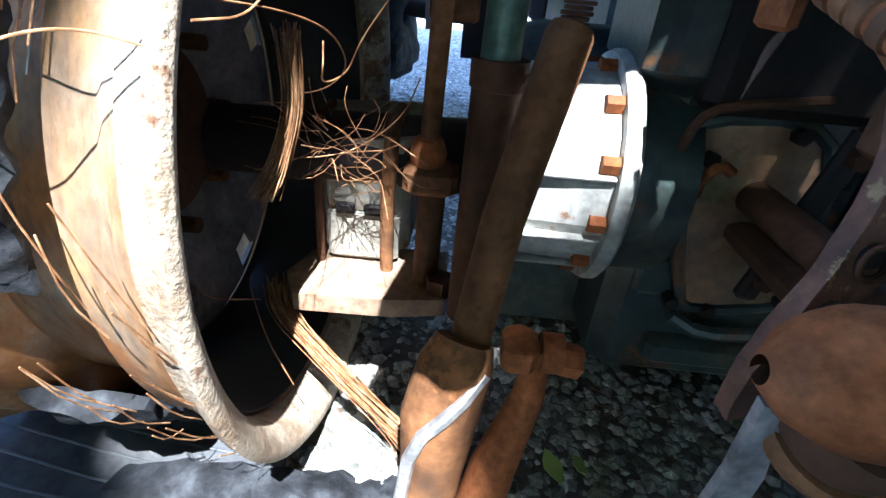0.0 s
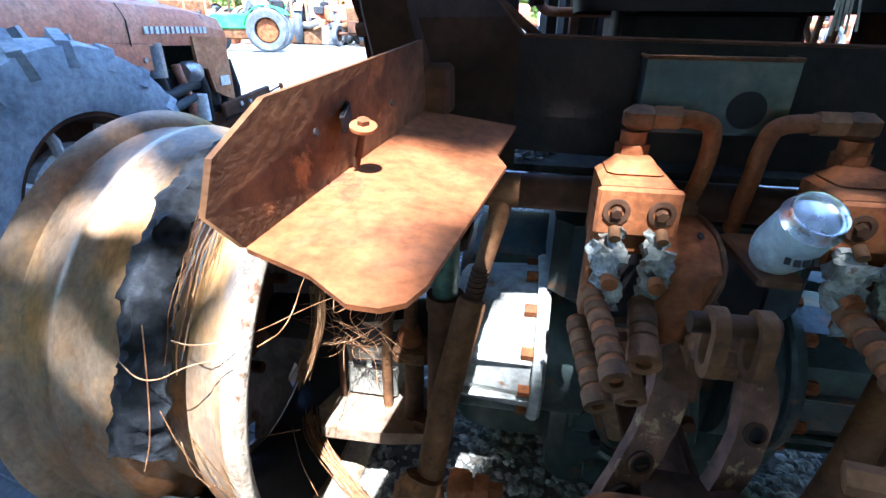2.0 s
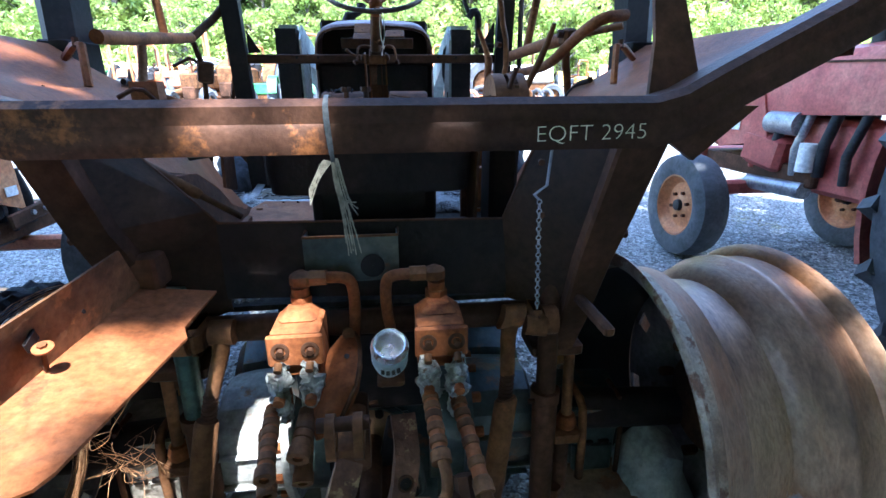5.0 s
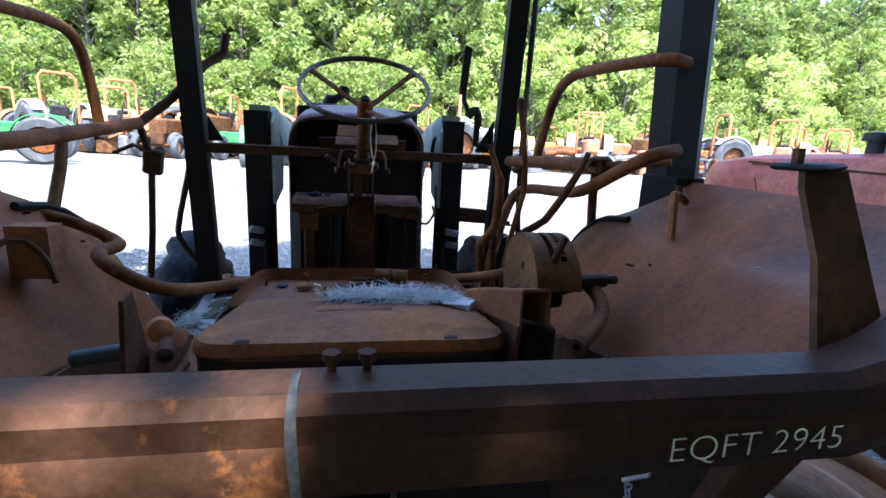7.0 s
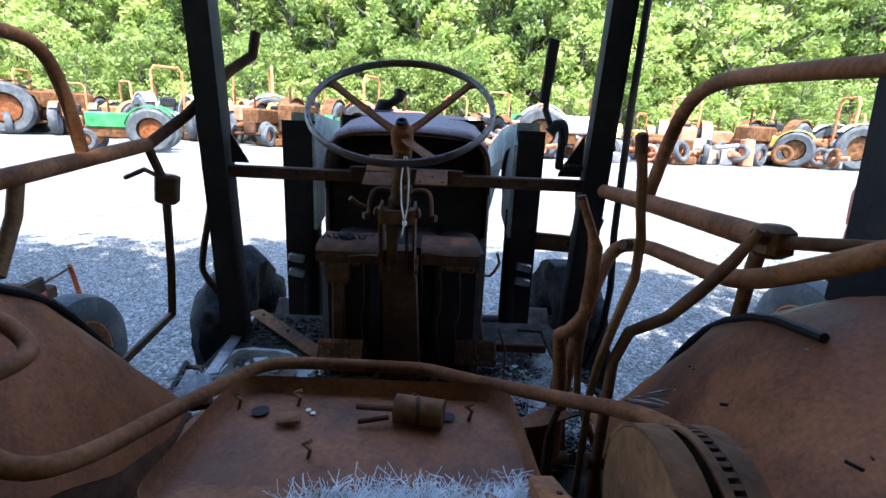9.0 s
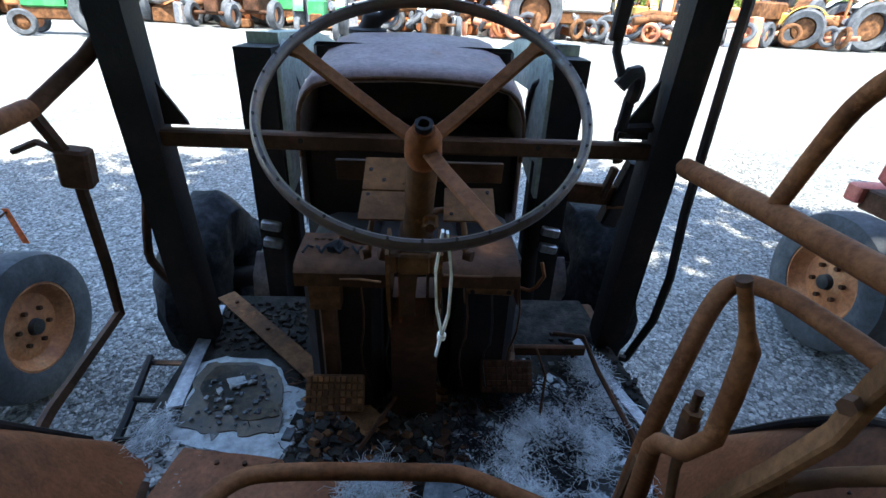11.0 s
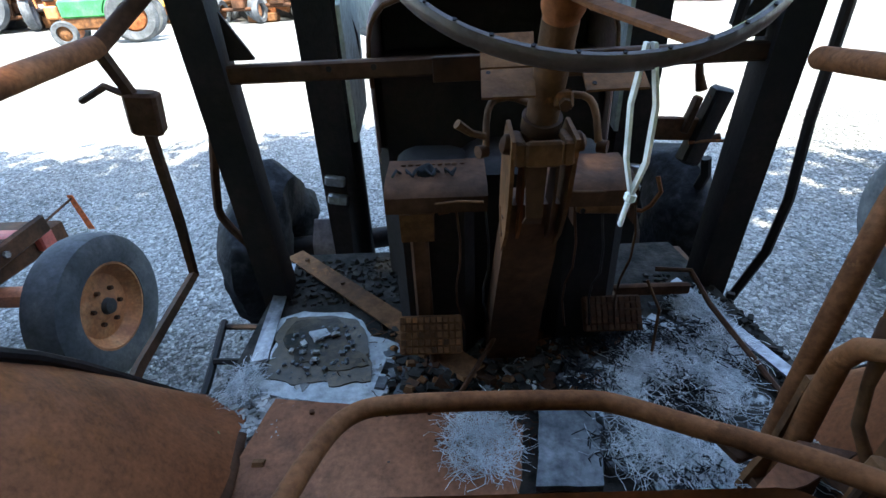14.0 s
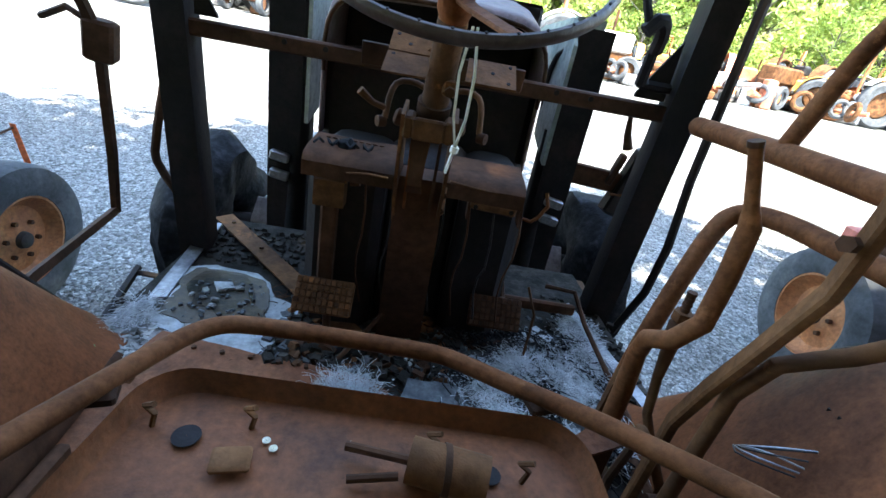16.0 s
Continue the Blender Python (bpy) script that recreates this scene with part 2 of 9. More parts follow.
WHITE = shade("weathered_white_paint", [(0.55, 0.54, 0.5), (0.68, 0.67, 0.63), (0.74, 0.73, 0.7)], 4, 0.6, 0, 0.1, 60, spots=(0.35, 0.24, 0.16), spot_at=0.66)
PALE_GREEN = shade("faded_loader_paint", [(0.22, 0.27, 0.24), (0.32, 0.36, 0.32), (0.42, 0.44, 0.38)], 4, 0.7, 0.1, 0.15, 60, spots=(0.2, 0.12, 0.08), spot_at=0.62)
HOOD = shade("burnt_hood_sheet", [(0.12, 0.075, 0.068), (0.20, 0.135, 0.13), (0.25, 0.185, 0.185)], 3, 0.55, 0.1, 0.1, 90, spots=(0.22, 0.11, 0.08), spot_at=0.58, spot_scale=4)
BLACK = shade("black_parts", [(0.012, 0.012, 0.013), (0.025, 0.025, 0.027), (0.05, 0.045, 0.04)], 8, 0.6, 0.2, 0.1, 60)
GRAVEL = shade("gravel_ground", [(0.17, 0.175, 0.17), (0.27, 0.275, 0.265), (0.38, 0.375, 0.35)], 0.35, 0.95, 0, 1.0, 38, spots=(0.24, 0.23, 0.17), spot_at=0.62, spot_scale=0.5)
STONE = shade("gravel_stones", [(0.18, 0.185, 0.18), (0.29, 0.295, 0.285), (0.40, 0.395, 0.37)], 30, 0.9, 0, 0.4, 90, island=True, island_range=(0.6, 1.35))
LEAF = shade("leaves", [(0.16, 0.235, 0.05), (0.24, 0.32, 0.08), (0.33, 0.39, 0.125)], 0.35, 0.55, 0, 0, 4, island=True, island_range=(0.7, 1.28))
LEAF_LIGHT = shade("light_leaves", [(0.26, 0.36, 0.08), (0.38, 0.47, 0.13), (0.52, 0.55, 0.24)], 0.4, 0.55, 0, 0, 4, island=True, island_range=(0.7, 1.28))
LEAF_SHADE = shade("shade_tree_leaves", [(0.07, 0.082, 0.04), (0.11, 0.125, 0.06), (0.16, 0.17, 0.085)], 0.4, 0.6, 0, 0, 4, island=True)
LEAF_DARK = shade("dark_leaves", [(0.12, 0.175, 0.045), (0.18, 0.255, 0.07), (0.25, 0.315, 0.105)], 0.4, 0.6, 0, 0, 4, island=True, island_range=(0.7, 1.28))
BARK = shade("bark", [(0.05, 0.042, 0.035), (0.10, 0.085, 0.07), (0.15, 0.13, 0.11)], 3, 0.9, 0, 0.8, 25, stretch=(1, 1, 0.3))
for m_ in (LEAF, LEAF_LIGHT, LEAF_DARK, LEAF_SHADE):
    n_, l_ = m_.node_tree.nodes, m_.node_tree.links
    tr_, mx_ = n_.new("ShaderNodeBsdfTranslucent"), n_.new("ShaderNodeMixShader")
    mx_.inputs[0].default_value = 0.52
    b_ = n_["Principled BSDF"]
    l_.new(b_.inputs["Base Color"].links[0].from_socket, tr_.inputs["Color"])
    l_.new(b_.outputs[0], mx_.inputs[1]); l_.new(tr_.outputs[0], mx_.inputs[2])
    l_.new(mx_.outputs[0], n_["Material Output"].inputs["Surface"])


for m_ in (RUST, RUST_ORANGE, RUST_DARK, RUST_SHEET, FENDER_RUST, BAR_DAPPLED, TUBE, CHAR, WIRE, MUD, SLATE, ASH, GRAVEL, STONE, STONE_DARK, SHADED_SOIL):
    m_.node_tree.nodes["Principled BSDF"].inputs["Specular IOR Level"].default_value = 0.12  # dry oxide and soot hardly shine
for m_ in (BURNT, RUBBER, BLACK, HOOD, RIM_COOL, DISC):
    m_.node_tree.nodes["Principled BSDF"].inputs["Specular IOR Level"].default_value = 0.3


# packed gravel: each cell a stone of its own tone, with sunk joints
n_, l_ = GRAVEL.node_tree.nodes, GRAVEL.node_tree.links
b_ = n_["Principled BSDF"]
tc_ = n_.new("ShaderNodeTexCoord")
vo_, ve_ = n_.new("ShaderNodeTexVoronoi"), n_.new("ShaderNodeTexVoronoi")
ve_.feature = "DISTANCE_TO_EDGE"
for v_ in (vo_, ve_):
    v_.inputs["Scale"].default_value = 52.0
    l_.new(tc_.outputs["Object"], v_.inputs["Vector"])
bw_, mr_ = n_.new("ShaderNodeRGBToBW"), n_.new("ShaderNodeMapRange")
mr_.inputs[1].default_value, mr_.inputs[2].default_value, mr_.inputs[3].default_value, mr_.inputs[4].default_value = 0.15, 0.85, 0.45, 1.5
l_.new(vo_.outputs["Color"], bw_.inputs[0]); l_.new(bw_.outputs[0], mr_.inputs[0])
jt_ = n_.new("ShaderNodeMapRange")
jt_.inputs[1].default_value, jt_.inputs[2].default_value, jt_.inputs[3].default_value, jt_.inputs[4].default_value = 0.0, 0.12, 0.45, 1.0
l_.new(ve_.outputs["Distance"], jt_.inputs[0])
mu_ = n_.new("ShaderNodeMath"); mu_.operation = "MULTIPLY"
l_.new(mr_.outputs[0], mu_.inputs[0]); l_.new(jt_.outputs[0], mu_.inputs[1])
hs_ = n_.new("ShaderNodeHueSaturation")
l_.new(b_.inputs["Base Color"].links[0].from_socket, hs_.inputs["Color"]); l_.new(mu_.outputs[0], hs_.inputs["Value"])
l_.new(hs_.outputs[0], b_.inputs["Base Color"])
bp_ = n_.new("ShaderNodeBump"); bp_.inputs["Strength"].default_value, bp_.inputs["Distance"].default_value = 0.9, 0.012
l_.new(jt_.outputs[0], bp_.inputs["Height"]); l_.new(bp_.outputs[0], b_.inputs["Normal"])


# ---- geometry helpers ----
class G:
    """Collects vertices and faces of one part, in world metres."""
    def __init__(self):
        self.v, self.f = [], []

    def add(self, vs, fs):
        o = len(self.v)
        self.v += [tuple(p) for p in vs]
        self.f += [tuple(i + o for i in f) for f in fs]
        return self

    def box(self, c, s, rot=(0, 0, 0), bevel=0.0, taper=1.0):
        """Box of size s round c; bevel cuts its upright and level edges; taper narrows its top."""
        m = pose(*c, *rot)
        x, y, z = s[0] / 2, s[1] / 2, s[2] / 2
        if bevel <= 0:
            vs = [m @ Vector((a * x * (taper if d > 0 else 1), b * y * (taper if d > 0 else 1), d * z)) for d in (-1, 1) for a, b in ((-1, -1), (1, -1), (1, 1), (-1, 1))]
            return self.add(vs, [(3, 2, 1, 0), (4, 5, 6, 7), (0, 1, 5, 4), (1, 2, 6, 5), (2, 3, 7, 6), (3, 0, 4, 7)])
        k = min(bevel, x * 0.9, y * 0.9, z * 0.9)
        rings = []
        for d, q in ((-z, k), (-z + k, 0), (z - k, 0), (z, k)):
            t = taper if d > 0 else 1
            xx, yy = (x - q) * t, (y - q) * t
            kk = k
            rings.append([m @ Vector(p) for p in ((-xx + kk, -yy, d), (xx - kk, -yy, d), (xx, -yy + kk, d), (xx, yy - kk, d), (xx - kk, yy, d), (-xx + kk, yy, d), (-xx, yy - kk, d), (-xx, -yy + kk, d))])
        return self.loft(rings, closed=True, caps=True)

    def loft(self, rings, closed=True, caps=False, loop=False):
        n, k = len(rings[0]), len(rings)
        fs = []
        for r in range(k if loop else k - 1):
            r2 = (r + 1) % k
            for i in range(n if closed else n - 1):
                j = (i + 1) % n
                fs.append((r * n + i, r * n + j, r2 * n + j, r2 * n + i))
        if caps:
            fs += [tuple(range(n - 1, -1, -1)), tuple((k - 1) * n + i for i in range(n))]
        return self.add([p for r in rings for p in r], fs)

    def tube(self, pts, r, seg=10, caps=True, smooth_path=0):
        pts = [Vector(p) for p in pts]
        for _ in range(smooth_path):
            q = [pts[0]]
            for a, b in zip(pts, pts[1:]):
                q += [a * 0.75 + b * 0.25, a * 0.25 + b * 0.75]
            pts = q + [pts[-1]]
        rs = r if isinstance(r, (list, tuple)) else [r] * len(pts)
        if len(rs) != len(pts):
            rs = [rs[min(len(rs) - 1, int(i * len(rs) / len(pts)))] for i in range(len(pts))]
        rings, side = [], None
        for i, p in enumerate(pts):
            d = (pts[min(i + 1, len(pts) - 1)] - pts[max(i - 1, 0)])
            if d.length < 1e-9:
                d = Vector((0, 0, 1))
            d.normalize()
            if side is None:
                side = d.orthogonal().normalized()
            side = (side - d * side.dot(d)).normalized()
            up = d.cross(side)
            rings.append([p + (side * math.cos(a) + up * math.sin(a)) * rs[i] for a in (2 * math.pi * k / seg for k in range(seg))])
        return self.loft(rings, True, caps)

    def lathe(self, prof, o, d, seg=32, caps=False, start=0.0, sweep=360.0, wob=0.0, closed_prof=False):
        """prof: (along, radius) rows turned round the axis through o along d."""
        o, d = Vector(o), Vector(d).normalized()
        s = d.orthogonal().normalized()
        if abs(d.x) > 0.9:
            s = Vector((0, 1, 0))
        u = d.cross(s)
        full = sweep >= 359.9
        n = seg if full else seg + 1
        rings = []
        for k in range(n):
            a = radians(start + sweep * k / seg)
            w = s * math.cos(a) + u * math.sin(a)
            rings.append([o + d * h + w * (r * (1 + wob * noise.noise((math.cos(a) * 3, math.sin(a) * 3, h * 15)))) for h, r in prof])
        return self.loft(rings, closed_prof, False, full)

    def cyl(self, a, b, r, seg=16, r2=None):
        return self.tube([a, b], [r, r if r2 is None else r2], seg)

    def hexnut(self, a, b, r):
        return self.tube([a, b], r, 6)

    def plate(self, poly, thick, m=None, z0=0.0):
        """Extrudes the outline poly (x, y) by thick along z, then places it by m."""
        m = m or Matrix()
        n = len(poly)
        lo = [m @ Vector((x, y, z0)) for x, y in poly]
        hi = [m @ Vector((x, y, z0 + thick)) for x, y in poly]
        return self.loft([lo, hi], True, True)

    def quadplate(self, a, b, c, d, thick):
        """Sheet through four corners, with thickness along its normal."""
        a, b, c, d = (Vector(p) for p in (a, b, c, d))
        nrm = (b - a).cross(d - a).normalized() * thick
        return self.loft([[a, b, c, d], [a + nrm, b + nrm, c + nrm, d + nrm]], True, True)

    def ring(self, c, d, r, w, seg=40, ws=8, squash=1.0):
        d = Vector(d).normalized(); s = d.orthogonal().normalized(); u = d.cross(s); c = Vector(c)
        rings = []
        for k in range(seg):
            a = 2 * math.pi * k / seg
            e = s * math.cos(a) + u * math.sin(a)
            rings.append([c + e * (r + w * math.cos(q)) + d * w * squash * math.sin(q) for q in (2 * math.pi * i / ws for i in range(ws))])
        return self.loft(rings, True, False, True)


LOC = {}


def part(name, g, mat, parent=None, label="", smooth=40, origin=None):
    me = bpy.data.meshes.new(name)
    vs = np.array(g.v, dtype=float)
    c = Vector(vs.min(0) + vs.max(0)) / 2 if origin is None else Vector(origin)
    me.from_pydata([tuple(p) for p in (vs - np.array(c))], [], g.f)
    me.materials.append(mat)
    bm = bmesh.new(); bm.from_mesh(me)
    bmesh.ops.recalc_face_normals(bm, faces=bm.faces)
    bm.to_mesh(me); bm.free()
    if smooth:
        me.shade_smooth()
        try:
            me.set_sharp_from_angle(angle=radians(smooth))
        except AttributeError:
            pass
    ob = new(name, me)
    LOC[ob] = c
    if parent:
        ob.parent = parent
        ob.location = c - LOC[parent]
        if label:
            ob["label"] = label
    else:
        ob.location = c
    return ob


def thing(name, at, label, category, group="", kind=""):
    e = new(name)
    e.empty_display_size = 0.1
    e.location = at
    LOC[e] = Vector(at)
    return tagged(e, label, category, group, kind)


def single(name, g, mat, label, category, group="", kind="", smooth=40):
    return tagged(part(name, g, mat, None, "", smooth), label, category, group, kind)


def jitter(g, amount, scale=20.0, seed=0.0):
    """Bends a part's surface by noise, for dents and lumps."""
    g.v = [tuple(Vector(p) + noise.noise_vector(Vector(p) * scale + Vector((seed, seed, seed))) * amount) for p in g.v]
    return g


GZ = -0.04  # ground level

# ---- ground ----
def gravel_ground():
    g = G()
    n, half = 60, 1500.0
    ax = [math.copysign(abs(i / n) ** 3 * half, i) for i in range(-n, n + 1)]
    vs = []
    for y in ax:
        for x in ax:
            d = math.hypot(x, y)
            vs.append((x, y + 2, GZ - 0.004 + 0.02 * noise.noise((x * 0.4, y * 0.4, 0)) * min(1, d / 6) * (1 if d < 90 else 0)))
    w = 2 * n + 1
    g.add(vs, [(j * w + i, j * w + i + 1, (j + 1) * w + i + 1, (j + 1) * w + i) for j in range(w - 1) for i in range(w - 1)])
    tagged(part("ground", g, GRAVEL, None, "", 0, (0, 0, GZ)), "grey crushed gravel yard, shaded near and sunlit far", "ground", kind="structure")


def stones():
    rnd = random.Random(3)
    vs, fs = [], []
    def stone(x, y, z, s):
        a = rnd.random() * 6.28
        o = len(vs)
        base = [(1, 0, 0), (0.3, 0.9, 0.1), (-0.8, 0.6, -0.1), (-0.9, -0.5, 0.1), (0.2, -1, 0), (0.1, 0.05, 0.8), (0.0, 0.0, -0.7)]
        for p in base:
            q = [c * s * rnd.uniform(0.7, 1.25) for c in p]
            vs.append((x + q[0] * math.cos(a) - q[1] * math.sin(a), y + q[0] * math.sin(a) + q[1] * math.cos(a), z + q[2] * 0.65))
        for i in range(5):
            j = (i + 1) % 5
            fs.extend([(o + i, o + j, o + 5), (o + j, o + i, o + 6)])
    for _ in range(52000):
        x, y = rnd.uniform(-4.5, 4.5), 1.0 + 6.0 * rnd.random() ** 1.15
        stone(x, y, GZ - 0.002, rnd.uniform(0.007, 0.018))
    g = G(); g.v, g.f = vs, fs
    tagged(part("gravel", g, STONE, None, "", 0), "loose grey crushed stone on the yard", "gravel", kind="stuff")
    vs.clear(); fs.clear()
    for _ in range(17000):
        x, y = rnd.uniform(-1.5, 0.8), rnd.uniform(-0.6, 1.3)
        stone(x, y, GZ + 0.009, rnd.uniform(0.005, 0.017))
    g = G(); g.v, g.f = list(vs), list(fs)
    tagged(part("gravel", g, STONE_DARK, None, "", 0), "loose gravel under the burnt tractor, darkened for its shade", "gravel", kind="stuff")
    # dark soil patch: the shade under the tractor put in its colour
    rings = []
    for k in (0.02, 0.4, 0.75, 1.0):
        ring_ = []
        for i in range(60):
            a = 2 * math.pi * i / 60
            w = 1 + 0.16 * noise.noise((math.cos(a) * 2, math.sin(a) * 2, 4))
            ring_.append(Vector((-0.15 + 1.55 * k * w * math.cos(a), 0.35 + 1.15 * k * w * math.sin(a), GZ + (0.007 if k < 1 else -0.012))))
        rings.append(ring_)
    tagged(part("burnt_soil", G().loft(rings, True, False), SHADED_SOIL, None, "", 0), "soil under the tractor, darkened for the shade beneath it", "soil", kind="structure")
    g = G()
    for _ in range(150):
        x, y, d = rnd.uniform(-0.9, 0.5), rnd.uniform(-0.35, 0.5), rnd.uniform(0, 6.28)
        L = rnd.uniform(0.02, 0.07)
        g.tube([(x, y, GZ + 0.012), (x + L * 0.5 * math.cos(d), y + L * 0.5 * math.sin(d), GZ + 0.02), (x + L * math.cos(d + 0.3), y + L * math.sin(d + 0.3), GZ + 0.014)], 0.0007, 4)
    tagged(part("dry_stems", g, WIRE, None, "", 0), "dry grass stems scattered on the gravel", "grass", kind="stuff")


gravel_ground()
stones()


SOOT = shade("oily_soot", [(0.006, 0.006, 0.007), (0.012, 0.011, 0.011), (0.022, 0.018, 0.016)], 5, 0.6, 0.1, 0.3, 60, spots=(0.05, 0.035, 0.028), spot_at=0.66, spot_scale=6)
# ---- rear wheels ----
AX_Y, AX_Z = 0.155, 0.395
RIM_PROFILE = [(0.0, 0.428), (0.006, 0.436), (0.016, 0.432), (0.02, 0.412), (0.065, 0.40), (0.075, 0.392), (0.12, 0.386), (0.145, 0.352), (0.24, 0.346), (0.262, 0.385), (0.30, 0.394), (0.312, 0.408), (0.328, 0.41), (0.345, 0.396), (0.395, 0.404), (0.405, 0.425), (0.42, 0.436), (0.43, 0.428)]


def rear_wheel(side, label):
    x0 = side * 0.605
    d = (side, 0, 0)
    w = thing("bare_wheel", (side * 0.82, AX_Y, GZ), label, "wheel", "rear wheels")
    o = (x0, AX_Y, AX_Z)
    prof = RIM_PROFILE[3:]
    back = [(h, r - 0.009) for h, r in reversed(RIM_PROFILE[3:])]
    part("rim", G().lathe(prof + back, o, d, 120, closed_prof=True), RIM if side < 0 else RIM_COOL, w, "heat-stained steel rim", 50)
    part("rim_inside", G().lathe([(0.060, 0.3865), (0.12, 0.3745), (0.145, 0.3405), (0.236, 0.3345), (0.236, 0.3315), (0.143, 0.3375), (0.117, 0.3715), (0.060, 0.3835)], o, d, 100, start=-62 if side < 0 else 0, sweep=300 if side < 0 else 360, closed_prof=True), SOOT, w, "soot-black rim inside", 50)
    lip = RIM_PROFILE[:3] + [(0.024, 0.415), (0.052, 0.4065), (0.052, 0.388), (0.016, 0.398), (0.002, 0.418)]
    part("flange", G().lathe(lip, o, d, 140, closed_prof=True), RIM_EDGE, w, "pale ribbed bead flange", 50)
    # wheel disc with slots: one connected sheet with two faces
    g = G()
    seg = 64
    prof_d = [(0.30, 0.12), (0.27, 0.20), (0.235, 0.26), (0.235, 0.31), (0.25, 0.350)]
    m_ = len(prof_d)
    vs = []
    for lay in (0.0, 0.008):
        for k in range(seg):
            a = 2 * math.pi * k / seg
            vs += [Vector((x0 + side * (h + lay), AX_Y + r * math.cos(a), AX_Z + r * math.sin(a))) for h, r in prof_d]
    fs = []
    hole = lambda k, i: i == 2 and k % 8 in (3, 4)
    off = seg * m_
    for k in range(seg):
        k2 = (k + 1) % seg
        for i in range(m_ - 1):
            q = (k * m_ + i, k * m_ + i + 1, k2 * m_ + i + 1, k2 * m_ + i)
            if hole(k, i):
                fs += [(q[0], q[3], q[3] + off, q[0] + off), (q[1], q[2], q[2] + off, q[1] + off)]
                continue
            fs += [q, tuple(j + off for j in q)]
    g.add(vs, fs)
    part("wheel_disc", g, DISC, w, "faded sooty wheel disc with slots")
    hub = G().cyl((x0 + side * 0.27, AX_Y, AX_Z), (x0 + side * 0.36, AX_Y, AX_Z), 0.13, 32)
    part("hub", hub, RUST_DARK, w)
    for k in range(8):
        a = 2 * math.pi * k / 8
        p = Vector((x0 + side * 0.25, AX_Y + 0.16 * math.cos(a), AX_Z + 0.16 * math.sin(a)))
        part("wheel_bolt", G().hexnut(p, p + Vector((side * 0.05, 0, 0)), 0.014), RUST, w)
    return w


wheel_l = rear_wheel(-1, "bare heat-stained steel rear rim with charred tyre shreds")
wheel_r = rear_wheel(1, "bare rusty blue-grey steel rear rim without a tyre")
# charred tyre remains on the one rim
g = G()
rings = []
for k in range(280):
    a = radians(-150 + 330 * k / 279)
    wav = noise.noise((math.cos(a) * 4, math.sin(a) * 4, 0.3))
    wid = 0.085 + 0.010 * wav + 0.010 * noise.noise((math.cos(a) * 25, math.sin(a) * 25, 2)) + 0.08 * max(0.0, math.cos(a - radians(250)))
    c = -0.765 + 0.012 * noise.noise((a * 2.0, 7, 1))
    ring_ = []
    for i in range(9):
        q = i / 8
        r = 0.398 + 0.016 * math.sin(q * math.pi) + 0.012 * noise.noise((a * 14, q * 5, 5))
        ring_.append((c - (q - 0.15) * wid, AX_Y + r * math.cos(a), AX_Z + r * math.sin(a)))
    for i in range(8, -1, -1):
        q = i / 8
        r = 0.384 if 0 < i < 8 else 0.388
        ring_.append((c - (q - 0.15) * wid, AX_Y + r * math.cos(a), AX_Z + r * math.sin(a)))
    rings.append([Vector(p) for p in ring_])
g.loft(rings, True, True)
part("tyre_remnant", jitter(g, 0.009, 50), CHAR, wheel_l, "charred black tyre strip", 60)


# ---- axle, housings and hitch ----
def mirror(p, s):
    return (p[0] * -s, p[1], p[2])


LEDGE = shade("dusty_rusted_bracket", [(0.12, 0.075, 0.045), (0.21, 0.14, 0.09), (0.29, 0.21, 0.14)], 7, 0.8, 0.0, 0.35, 70, spots=(0.18, 0.08, 0.036), spot_at=0.56, spot_scale=6)
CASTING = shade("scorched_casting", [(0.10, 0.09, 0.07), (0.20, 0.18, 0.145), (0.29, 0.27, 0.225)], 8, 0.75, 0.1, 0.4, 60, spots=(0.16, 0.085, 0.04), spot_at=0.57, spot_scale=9)


